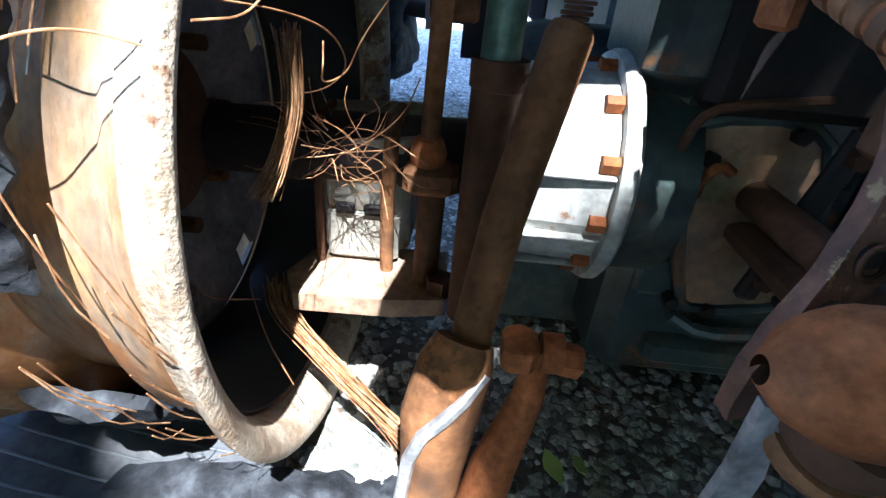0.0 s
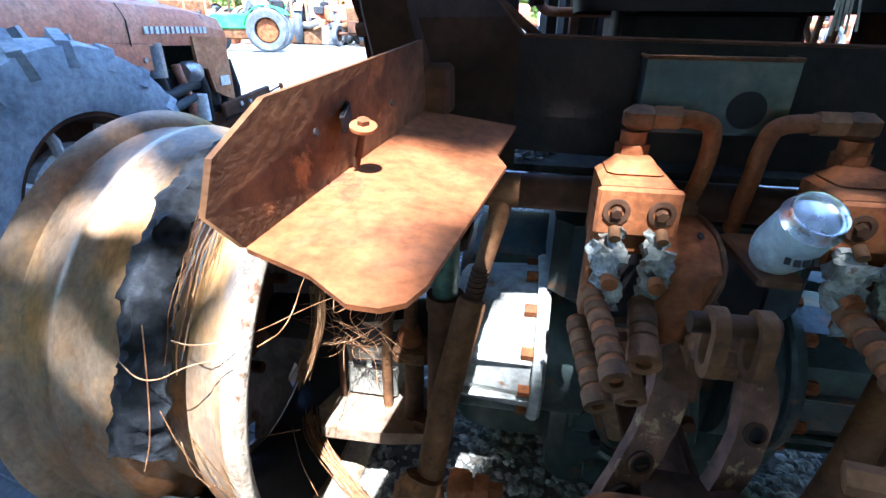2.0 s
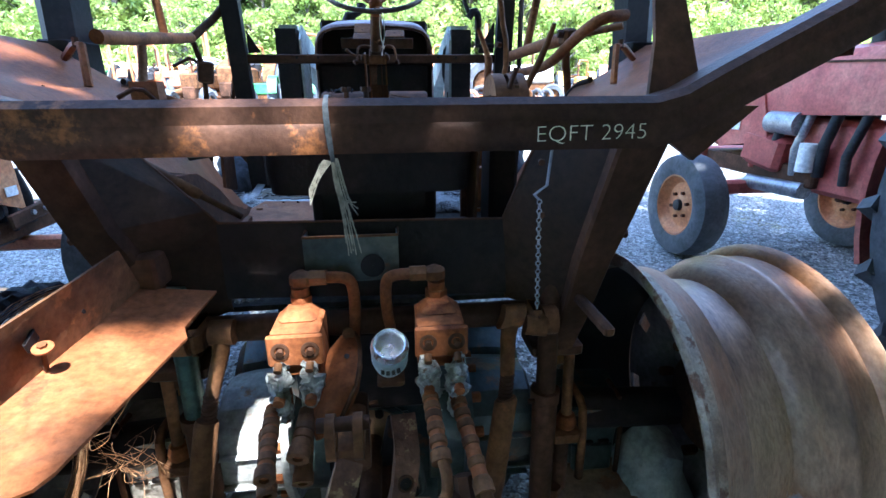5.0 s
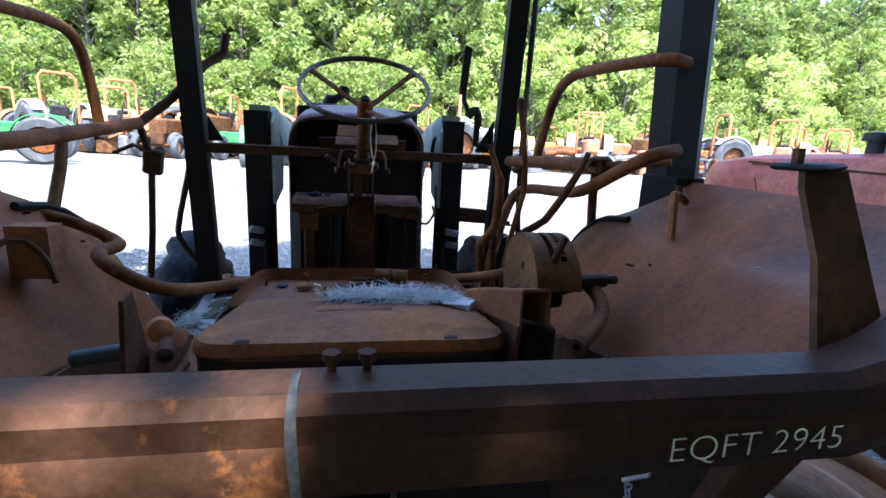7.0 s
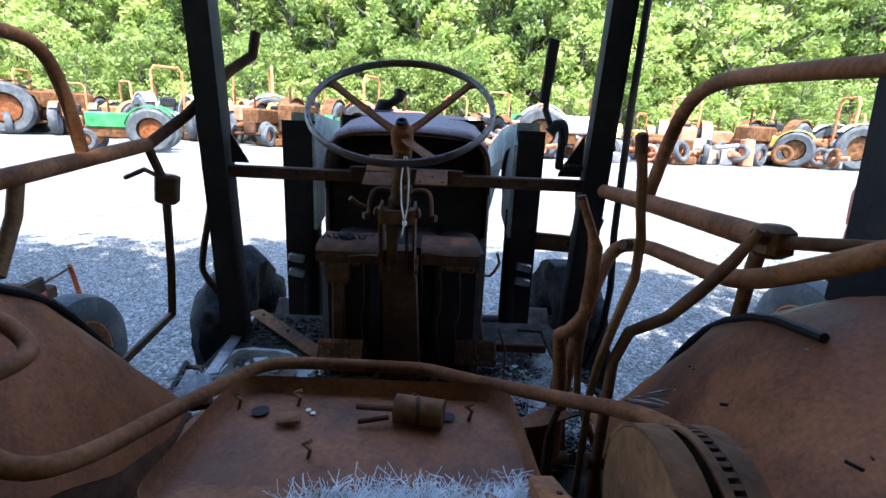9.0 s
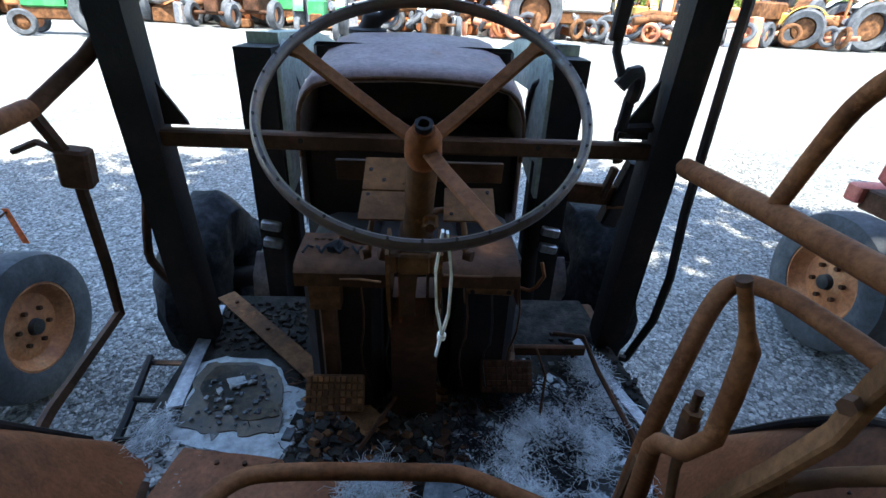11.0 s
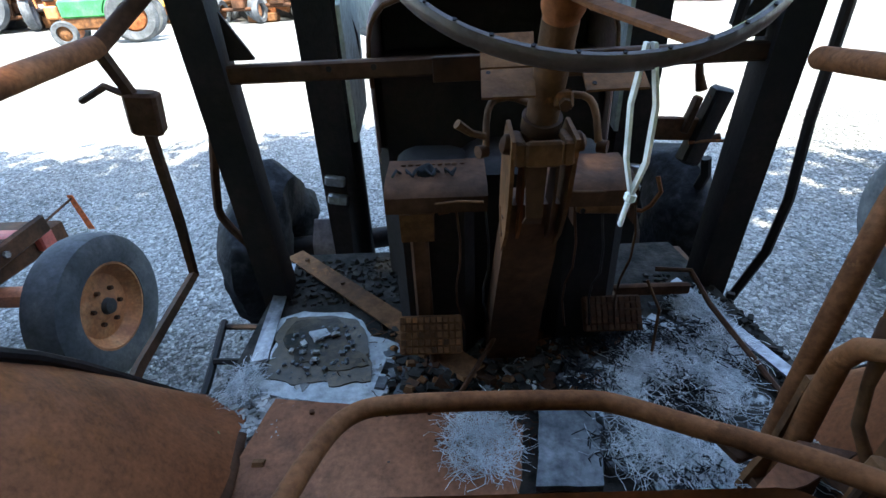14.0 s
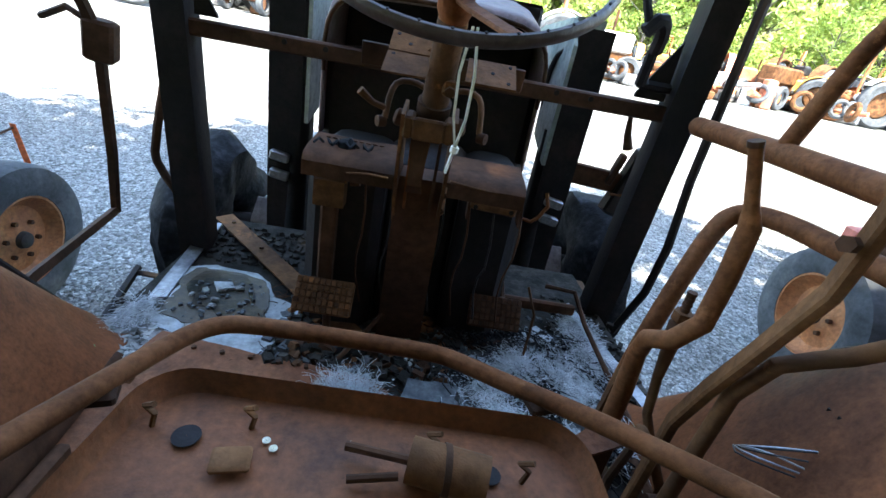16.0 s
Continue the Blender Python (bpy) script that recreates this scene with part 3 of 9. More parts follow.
def axle_side(s):
    """One half of the rear axle; s = -1 builds the side whose x is negative."""
    X = lambda x: -s * x  # x given for the negative side
    lab = "pale oxidised axle housing with rusty bolts" if s < 0 else "oxidised axle housing beside the bare rim, coloured dark for shade"
    # same housing on both sides; at positive x its shade is put in the colour
    DRUM = ALU if s < 0 else GREASE_SHADE
    a = thing("axle_housing", (X(-0.30), 0.20, 0.24), lab, "axle", "axle housings")
    yc, zc = 0.205, 0.385
    g = G()
    n = 16
    prof = [(X(-0.385), 0.128), (X(-0.375), 0.142), (X(-0.33), 0.15), (X(-0.225), 0.156)]
    rings = []
    for x, r in prof:
        rings.append([Vector((x, yc + r * math.cos(2 * math.pi * (k + 0.5) / n), zc + r * math.sin(2 * math.pi * (k + 0.5) / n))) for k in range(n)])
    g.loft(rings, True, True)
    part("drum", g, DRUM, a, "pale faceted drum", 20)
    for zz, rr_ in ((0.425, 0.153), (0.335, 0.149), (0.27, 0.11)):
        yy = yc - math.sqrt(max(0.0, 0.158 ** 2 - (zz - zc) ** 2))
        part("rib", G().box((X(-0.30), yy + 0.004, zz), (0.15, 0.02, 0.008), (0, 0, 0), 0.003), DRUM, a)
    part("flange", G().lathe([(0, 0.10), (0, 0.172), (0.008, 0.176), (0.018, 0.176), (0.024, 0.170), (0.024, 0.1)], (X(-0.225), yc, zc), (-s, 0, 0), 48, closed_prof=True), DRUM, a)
    for k in range(12):
        t = 2 * math.pi * (k + 0.3) / 12
        p = Vector((X(-0.226), yc + 0.155 * math.cos(t), zc + 0.155 * math.sin(t)))
        part("bolt", G().hexnut(p, p + Vector((s * 0.022, 0, 0)), 0.013), RUST_ORANGE, a)
    part("axle_tube", G().tube([(X(-0.80), AX_Y, AX_Z), (X(-0.38), 0.2, 0.385)], [0.05, 0.06], 24), BURNT, a)
    part("inner_tube", G().cyl((X(-0.205), 0.2, 0.385), (X(-0.12), 0.2, 0.385), 0.15, 32), GREASE_SHADE, a)
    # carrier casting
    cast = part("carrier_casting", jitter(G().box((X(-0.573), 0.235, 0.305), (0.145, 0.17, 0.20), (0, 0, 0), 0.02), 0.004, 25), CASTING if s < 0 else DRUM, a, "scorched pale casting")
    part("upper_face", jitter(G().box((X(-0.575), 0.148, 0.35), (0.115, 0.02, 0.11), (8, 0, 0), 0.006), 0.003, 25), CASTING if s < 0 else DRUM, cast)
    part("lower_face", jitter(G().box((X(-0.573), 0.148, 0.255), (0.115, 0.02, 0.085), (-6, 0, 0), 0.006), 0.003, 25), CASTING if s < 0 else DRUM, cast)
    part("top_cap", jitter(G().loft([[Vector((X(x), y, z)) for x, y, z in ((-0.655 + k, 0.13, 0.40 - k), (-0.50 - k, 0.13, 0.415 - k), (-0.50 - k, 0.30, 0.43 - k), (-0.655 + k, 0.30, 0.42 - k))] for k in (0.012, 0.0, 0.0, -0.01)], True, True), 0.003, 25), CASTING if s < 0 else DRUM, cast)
    for x in (-0.60, -0.555):
        part("slot", G().box((X(x), 0.138, 0.307), (0.03, 0.012, 0.014), (0, 0, 0), 0.003), BURNT, a)
    g = G().plate([(X(-0.682), 0.085), (X(-0.655), 0.03), (X(-0.51), 0.036), (X(-0.43), 0.05), (X(-0.43), 0.19), (X(-0.65), 0.19)], 0.03, pose(0, 0, 0.18))
    part("ledge_plate", jitter(g, 0.003, 20), LEDGE, a, "pale dusty bracket plate")
    part("u_bolt", G().tube([(X(-0.525), 0.22, 0.445), (X(-0.525), 0.15, 0.445), (X(-0.525), 0.125, 0.43), (X(-0.53), 0.12, 0.33), (X(-0.53), 0.12, 0.20)], 0.011, 10), RUST, a)
    part("u_bolt", G().tube([(X(-0.635), 0.22, 0.445), (X(-0.635), 0.15, 0.44), (X(-0.64), 0.135, 0.40), (X(-0.64), 0.13, 0.20)], 0.007, 8), RUST_DARK, a)
    part("nut", G().hexnut((X(-0.44), 0.075, 0.205), (X(-0.44), 0.075, 0.235), 0.022), RUST_DARK, a)
    return a


axle_l, axle_r = axle_side(-1), axle_side(1)

g = G().box((0, 0.30, 0.34), (0.34, 0.36, 0.62), (0, 0, 0), 0.03)
g.box((-0.03, 0.125, 0.34), (0.22, 0.03, 0.26), (0, 0, 0), 0.012)
trans = thing("transmission_case", (0, 0.3, 0.1), "dark greasy transmission case with cover plate and bolts", "tractor part")
part("case", jitter(g, 0.003, 18), GREASE_SHADE, trans)
rings = []
for x, k in ((-0.40, 0.82), (-0.37, 0.96), (-0.30, 1.0), (0.30, 1.0), (0.37, 0.96), (0.40, 0.82)):
    rings.append([Vector((x, 0.43 + y * k, 0.26 + z * k)) for y, z in ((-0.15, -0.24), (0.15, -0.24), (0.16, 0.20), (0.12, 0.28), (0.04, 0.31), (-0.06, 0.31), (-0.13, 0.27), (-0.16, 0.20))])
part("cross_casting", jitter(G().loft(rings, True, True), 0.003, 18), GREASE_SHADE, trans, "oily dark axle casting", 35)
part("case_front", G().box((0, 0.95, 0.45), (0.36, 1.0, 0.40), (0, 0, 0), 0.04), GREASE_SHADE, trans)
PAN_RUST = shade("pan_rust", [(0.105, 0.039, 0.016), (0.185, 0.067, 0.026), (0.245, 0.092, 0.037)], 4, 0.6, 0.0, 0.3, 110, spots=(0.24, 0.09, 0.033), spot_at=0.63, spot_scale=5, stain=(0.04, 0.024, 0.019), stain_at=0.56, stain_scale=4, spec=0.25)
COVER = shade("oily_rusted_cover", [(0.07, 0.06, 0.042), (0.16, 0.095, 0.055), (0.25, 0.14, 0.068)], 6, 0.45, 0.2, 0.35, 60, spots=(0.22, 0.18, 0.10), spot_at=0.6, spot_scale=6, stain=(0.02, 0.028, 0.027), stain_at=0.54, stain_scale=5)
cov = [(-0.135, 0.47), (-0.12, 0.50), (0.0, 0.51), (0.06, 0.47), (0.105, 0.25), (0.09, 0.225), (-0.04, 0.205), (-0.07, 0.225)]
part("cover_plate", jitter(G().plate(cov, 0.012, pose(0, 0.113, 0, 90)), 0.003, 20), COVER, trans, "oily rust-brown cover")
part("cover_rim", G().tube([(x, 0.103, z) for x, z in cov + cov[:2]], 0.010, 8, smooth_path=1), GREASE_SHADE, trans)
part("slant_brace", jitter(G().box((0.012, 0.045, 0.395), (0.034, 0.018, 0.25), (0, 12, 0), 0.006), 0.002, 30), BURNT, trans, "dark slanted brace")
for x, z in ((0.032, 0.485), (-0.004, 0.31), (0.055, 0.35)):
    part("brace_bolt", G().hexnut((x, 0.04, z), (x, 0.022, z), 0.013), RUST_DARK, trans)
part("side_lug", G().box((-0.145, 0.10, 0.455), (0.03, 0.03, 0.022), (0, 10, 0), 0.005), RUST, trans)
part("breather_pipe", G().tube([(-0.15, 0.08, 0.45), (-0.145, 0.07, 0.505), (-0.12, 0.065, 0.525), (0.0, 0.07, 0.54)], 0.006, 8, smooth_path=1), RUST_DARK, trans)
part("lower_lip", G().tube([(-0.07, 0.10, 0.19), (-0.02, 0.09, 0.165), (0.07, 0.09, 0.175)], 0.012, 8, smooth_path=1), GREASE_SHADE, trans)
for x, z in ((-0.12, 0.3), (-0.10, 0.45), (0.0, 0.49), (0.08, 0.42), (0.08, 0.24), (-0.02, 0.21), (-0.08, 0.22)):
    part("bolt", G().hexnut((x, 0.11, z), (x, 0.085, z), 0.011), BURNT, trans)
part("hook", G().tube([(-0.105, 0.09, 0.40), (-0.112, 0.075, 0.43), (-0.10, 0.06, 0.455), (-0.085, 0.06, 0.445)], 0.007, 10, smooth_path=1), RUST_ORANGE, trans, "pale lifting hook")
part("lower_step", G().box((0.02, 0.13, 0.115), (0.22, 0.08, 0.05), (0, 0, 0), 0.01), GREASE_SHADE, trans)
part("belly", G().box((0.0, 0.25, 0.14), (0.24, 0.22, 0.12), (0, 0, 0), 0.03), GREASE_SHADE, trans)


def lift_link(s):
    X = lambda x: -s * x

    def link_part(name, g, *more):
        if s > 0:
            g.v = [(p[0] - (0.775 - p[2]) * 0.34, p[1], p[2]) for p in g.v]
        return part(name, g, *more)

    a = thing("lift_link", (X(-0.40), -0.08, GZ), "rusty threaded lift link with a forked lower yoke", "hitch link", "lift links")
    g = G().tube([(X(-0.297), 0.025, 0.775), (X(-0.305), 0.012, 0.72), (X(-0.322), -0.02, 0.65)], [0.02, 0.016, 0.014], 12)
    g.cyl((X(-0.275), 0.025, 0.765), (X(-0.32), 0.025, 0.765), 0.026, 18)
    link_part("upper_rod", g, RUST, a)
    g = G()
    for k in range(14):
        z = 0.655 - k * 0.0045
        q = (0.655 - z) / 0.40
        g.cyl((X(-0.322 - 0.085 * q), -0.02 - 0.07 * q, z), (X(-0.322 - 0.085 * q), -0.02 - 0.07 * q, z - 0.003), 0.0155 if k % 2 else 0.0135, 12)
    link_part("thread", g, RUST_DARK, a)
    link_part("tube", G().tube([(X(-0.333), -0.035, 0.602), (X(-0.335), -0.037, 0.595), (X(-0.372), -0.062, 0.41), (X(-0.395), -0.085, 0.23)], [0.020, 0.0235, 0.024, 0.025], 20), RUST, a, "heavy rust-brown tube")
    g = G().tube([(X(-0.398), -0.09, 0.265), (X(-0.405), -0.10, 0.235), (X(-0.42), -0.12, 0.15), (X(-0.425), -0.13, 0.05), (X(-0.425), -0.13, GZ + 0.004)], [0.036, 0.046, 0.05, 0.042, 0.04], 14)
    g.v = [(p[0], -0.11 + (p[1] + 0.11) * 0.7, p[2]) for p in g.v]
    link_part("yoke", jitter(g, 0.003, 25), RUST, a, "forked rusty yoke with bluish edge")
    link_part("weld_bead", G().tube([(X(-0.372), -0.118, 0.235), (X(-0.40), -0.145, 0.20), (X(-0.45), -0.152, 0.14), (X(-0.462), -0.15, 0.02)], 0.009, 8, smooth_path=1), STEEL, a)
    g = G().box((X(-0.335), -0.10, 0.262), (0.04, 0.05, 0.045), (0, 0, 0), 0.008)
    g.cyl((X(-0.31), -0.10, 0.262), (X(-0.285), -0.10, 0.262), 0.024, 16)
    g.hexnut((X(-0.285), -0.10, 0.255), (X(-0.262), -0.10, 0.252), 0.02)
    link_part("pivot", g, RUST_ORANGE, a)
    link_part("arm", jitter(G().tube([(X(-0.312), -0.10, 0.27), (X(-0.315), -0.11, 0.20), (X(-0.345), -0.13, 0.08), (X(-0.36), -0.14, GZ + 0.004)], [0.016, 0.02, 0.03, 0.034], 12), 0.004, 30), RUST_ORANGE, a)
    if s > 0:
        part("pin_end", G().cyl((0.318, 0.0, 0.758), (0.362, -0.004, 0.752), 0.022, 18), RUST, a)
    return a


lift_link(-1)
lift_link(1)


def stabiliser(s):
    X = lambda x: -s * x
    a = thing("lift_cylinder", (X(-0.395), 0.05, 0.21), "green lift tube sliding in a rusty sleeve" if s < 0 else "dark rusty lift tube sliding in a rusty sleeve", "hitch tube", "lift cylinders")
    # dark rust replaces the green at positive x
    part("green_tube", G().cyl((X(-0.385), 0.05, 0.86), (X(-0.392), 0.05, 0.55), 0.023, 20), GREEN_TUBE if s < 0 else RUST_DARK, a, "dull green tube" if s < 0 else "dark rusty inner tube")
    part("sleeve", G().tube([(X(-0.391), 0.05, 0.557), (X(-0.391), 0.05, 0.525), (X(-0.392), 0.05, 0.523), (X(-0.398), 0.05, 0.19)], [0.034, 0.034, 0.030, 0.027], 20), RUST_DARK, a, "rusty sleeve")
    part("pin", G().cyl((X(-0.36), 0.03, 0.54), (X(-0.345), 0.03, 0.54), 0.006, 8), RUST_DARK, a)
    b = thing("brace_rod", (X(-0.465), 0.1, 0.21), "rusty upright brace rod with a cast foot", "rod", "brace rods")
    part("rod", G().tube([(X(-0.455), 0.1, 0.90), (X(-0.464), 0.1, 0.60), (X(-0.47), 0.1, 0.44)], 0.0135, 14), RUST, b)
    part("collar", G().lathe([(0, 0.012), (0, 0.022), (0.02, 0.026), (0.04, 0.02), (0.045, 0.012)], (X(-0.471), 0.1, 0.40), (0, 0, 1), 20), RUST_ORANGE, b)
    part("foot", G().box((X(-0.465), 0.1, 0.385), (0.075, 0.06, 0.04), (0, 0, 0), 0.008), RUST, b)
    part("post", G().cyl((X(-0.462), 0.1, 0.375), (X(-0.465), 0.1, 0.20), 0.02, 14), RUST_DARK, b)
    part("bracket", G().box((X(-0.45), 0.11, 0.60), (0.06, 0.02, 0.03), (0, 0, 0), 0.004), RUST, b)


stabiliser(-1)
stabiliser(1)

rock = thing("rockshaft", (0, 0.06, 0.70), "rusty rockshaft with lift arms over the transmission", "tractor part")
part("shaft", G().cyl((-0.36, 0.06, 0.755), (0.36, 0.06, 0.755), 0.028, 20), RUST_DARK, rock)
for s in (-1, 1):
    part("lift_arm", G().box((s * 0.345, 0.04, 0.757), (0.03, 0.10, 0.06), (0, 0, 0), 0.012), RUST, rock)
    part("boss", G().cyl((s * 0.36, 0.02, 0.755), (s * 0.39, 0.02, 0.755), 0.032, 20), RUST, rock)
part("housing", G().box((0, 0.22, 0.62), (0.42, 0.26, 0.20), (0, 0, 0), 0.03), GREASE_SHADE, rock)
part("pedestal", G().box((0, 0.12, 0.62), (0.28, 0.10, 0.22), (0, 0, 0), 0.015), BURNT, rock)


# ---- hydraulic valves ----
def hydraulic_valve(x0, hoses, label):
    a = thing("hydraulic_valve", (x0, -0.05, 0.70), label, "hydraulic valve", "hydraulic valves")
    g = G().box((x0, -0.045, 0.775), (0.088, 0.10, 0.095), (0, 0, 0), 0.006)
    part("valve_block", g, RUST_ORANGE, a, "rough orange-rust cast block")
    part("face_plate", G().box((x0, -0.1, 0.788), (0.098, 0.014, 0.062), (0, 0, 0), 0.004), RUST_ORANGE, a)
    part("neck", G().box((x0, -0.03, 0.828), (0.07, 0.07, 0.022), (0, 0, 0), 0.008, 0.8), RUST_ORANGE, a)
    for dx in (-0.025, 0.027):
        p = Vector((x0 + dx, -0.106, 0.790))
        part("port", G().lathe([(0, 0.016), (0.004, 0.016), (0.004, 0.010), (-0.002, 0.010)], p, (0, -1, 0), 20), RUST_DARK, a)
        part("bolt", G().hexnut(p, p + Vector((0, -0.009, -0.002)), 0.0068), RUST_DARK, a)
    for dx in (-0.027, 0.027):
        g = G().tube([(x0 + dx, -0.112, 0.765), (x0 + dx * 1.05, -0.122, 0.735), (x0 + dx * 1.0, -0.128, 0.71), (x0 + dx * 0.8, -0.135, 0.665)], [0.011, 0.020, 0.017, 0.012], 20, smooth_path=3)
        part("melted_coupling", jitter(jitter(g, 0.013, 50, x0), 0.007, 130), MELT, a, "white molten metal lump")
        part("stud", G().cyl((x0 + dx, -0.12, 0.772), (x0 + dx, -0.134, 0.764), 0.007, 10), RUST, a)
        part("stud", G().cyl((x0 + dx, -0.14, 0.715), (x0 + dx, -0.152, 0.712), 0.010, 12), RUST_ORANGE, a)
    part("hex_fitting", G().hexnut((x0 + 0.0, -0.005, 0.832), (x0, -0.005, 0.852), 0.022), RUST_ORANGE, a)
    part("collar", G().cyl((x0, -0.005, 0.85), (x0, -0.005, 0.868), 0.017, 18), RUST_ORANGE, a)
    s = 1 if x0 < 0 else -1
    part("elbow", G().box((x0 + s * 0.004, -0.005, 0.884), (0.042, 0.034, 0.034), (0, 0, 0), 0.009), RUST, a)
    part("pipe_nut", G().hexnut((x0 + s * 0.02, -0.005, 0.886), (x0 + s * 0.052, -0.005, 0.886), 0.016), RUST, a)
    part("pipe", G().tube([(x0 + s * 0.05, -0.005, 0.886), (x0 + s * 0.085, -0.003, 0.884), (x0 + s * 0.10, 0.0, 0.87), (x0 + s * 0.10, 0.01, 0.80), (x0 + s * 0.09, 0.05, 0.72)], 0.0115, 12, smooth_path=2), RUST_ORANGE, a, "bent orange-rust pipe")
    part("stay", G().box((x0 - s * 0.038, -0.06, 0.70), (0.016, 0.05, 0.17), (0, 0, 0), 0.004), RUST_ORANGE, a)
    part("mount", G().box((x0, 0.03, 0.72), (0.07, 0.10, 0.06), (0, 0, 0), 0.008), RUST_DARK, a)
    for pts, r, caps in hoses:
        pts = [Vector(p) for p in pts]
        body = part("coupler", G().tube(pts, r, 18), RUST_ORANGE, a, "ribbed rusty hose coupler")
        for q in (0.12, 0.28, 0.42, 0.60, 0.78, 0.94):
            c = pts[0].lerp(pts[-1], q) if len(pts) == 2 else pts[min(len(pts) - 2, int(q * (len(pts) - 1)))].lerp(pts[min(len(pts) - 1, int(q * (len(pts) - 1)) + 1)], q * (len(pts) - 1) % 1)
            d = (pts[-1] - pts[0]).normalized()
            part("collar", G().lathe([(-0.008, r * 1.0), (-0.006, r * 1.16), (0.006, r * 1.16), (0.008, r * 1.0)], c, d, 18), RUST, body)
        d = (pts[-1] - pts[-2]).normalized()
        part("socket", G().lathe([(-0.012, r * 1.3), (0.006, r * 1.3), (0.006, r * 0.6), (-0.006, r * 0.6), (-0.006, 0.0005)], pts[-1], d, 20), RUST, body)
    return a


hydraulic_valve(-0.131, [
    ([(-0.175, -0.130, 0.690), (-0.166, -0.20, 0.680), (-0.160, -0.268, 0.667)], 0.0125, 1),
    ([(-0.112, -0.13, 0.682), (-0.120, -0.214, 0.654)], 0.0145, 1),
    ([(-0.188, -0.14, 0.652), (-0.168, -0.245, 0.614)], 0.0125, 1),
    ([(-0.125, -0.13, 0.630), (-0.121, -0.20, 0.589)], 0.0140, 1)], "orange-rust hydraulic valve with white melted couplings")
hydraulic_valve(0.131, [
    ([(0.105, -0.13, 0.70), (0.108, -0.20, 0.69), (0.113, -0.26, 0.665)], 0.0130, 1),
    ([(0.155, -0.13, 0.69), (0.165, -0.20, 0.665), (0.178, -0.29, 0.625)], 0.0130, 1)], "orange-rust hydraulic valve with grey melted couplings")
hose = thing("hydraulic_hose", (0.12, -0.28, 0.60), "rusty bent hydraulic pipe hanging from the coupler", "pipe")
part("pipe", G().tube([(0.113, -0.26, 0.672), (0.12, -0.285, 0.655), (0.118, -0.30, 0.625), (0.098, -0.30, 0.605), (0.085, -0.29, 0.60)], 0.0095, 12, smooth_path=2), RUST, hose)
part("nut", G().hexnut((0.092, -0.295, 0.603), (0.062, -0.285, 0.597), 0.016), RUST, hose)
part("pipe", G().tube([(0.178, -0.29, 0.627), (0.19, -0.315, 0.60), (0.175, -0.325, 0.56), (0.14, -0.31, 0.545), (0.115, -0.29, 0.55)], 0.010, 12, smooth_path=2), RUST, hose)
part("nut", G().hexnut((0.183, -0.31, 0.615), (0.192, -0.328, 0.585), 0.014), RUST, hose)
part("nut", G().hexnut((0.125, -0.27, 0.60), (0.128, -0.285, 0.56), 0.019), RUST_DARK, hose)
part("nut", G().hexnut((0.15, -0.25, 0.62), (0.155, -0.28, 0.57), 0.017), RUST_DARK, hose)

# ---- hitch parts between the wheels ----
def loop_plate(c, h, w, t, label):
    g = G()
    outer, inner = [], []
    n = 28
    for k in range(n):
        a = 2 * math.pi * k / n
        cx, cz = math.cos(a), math.sin(a)
        oz = h / 2 - w / 2
        outer.append((w / 2 * cx, (oz if cz > 0 else -oz) + w / 2 * cz))
        inner.append((w / 4.2 * cx, (oz if cz > 0 else -oz) + w / 4.2 * cz))
    rings = []
    for poly, dx in ((outer, -t / 2), (outer, t / 2), (inner, t / 2), (inner, -t / 2)):
        rings.append([Vector((c[0] + dx, c[1] + u * 0.9 + v * 0.1, c[2] + v)) for u, v in poly])
    return g.loft(rings, True, False, True)


clev = thing("toplink_bracket", (-0.04, -0.2, 0.55), "two rusty slotted clevis plates on the hitch", "hitch bracket")
for x in (-0.062, -0.018):
    part("clevis_plate", loop_plate((x, -0.225, 0.695), 0.078, 0.050, 0.015, ""), RUST, clev)
part("pin", G().cyl((-0.085, -0.215, 0.712), (0.0, -0.215, 0.712), 0.012, 14), RUST_DARK, clev)
part("stem", G().box((-0.04, -0.16, 0.655), (0.055, 0.10, 0.035), (12, 0, 0), 0.008), RUST, clev)
part("stem_post", G().box((-0.04, -0.10, 0.60), (0.06, 0.05, 0.16), (0, 0, 0), 0.008), RUST_DARK, clev)
part("lower_bracket", G().box((-0.01, -0.17, 0.40), (0.13, 0.05, 0.06), (0, 0, 0), 0.01), RUST_DARK, clev)

# curved sheet flap beside the valve
flap = thing("sheet_flap", (-0.06, -0.1, 0.65), "curved rusty sheet flap beside the valve", "metal sheet")
g = G()
rows = [((-0.062, 0.012, 0.752), (-0.036, 0.008, 0.757)), ((-0.083, -0.03, 0.742), (-0.026, -0.03, 0.757)), ((-0.098, -0.08, 0.722), (-0.022, -0.08, 0.748)), ((-0.106, -0.13, 0.698), (-0.027, -0.13, 0.728)), ((-0.108, -0.16, 0.672), (-0.048, -0.155, 0.69)), ((-0.098, -0.172, 0.648), (-0.070, -0.168, 0.655))]
rings = []
for a, b in rows:
    a, b = Vector(a), Vector(b)
    q = [a, a.lerp(b, 0.33) + Vector((0, -0.008, 0.006)), a.lerp(b, 0.66) + Vector((0, -0.008, 0.008)), b, b + Vector((0.004, 0.006, -0.016))]
    rings.append(q + [p + Vector((0, 0.005, -0.006)) for p in reversed(q)])
g.loft(rings, True, True)
part("sheet", jitter(g, 0.002, 20), RUST_ORANGE, flap)
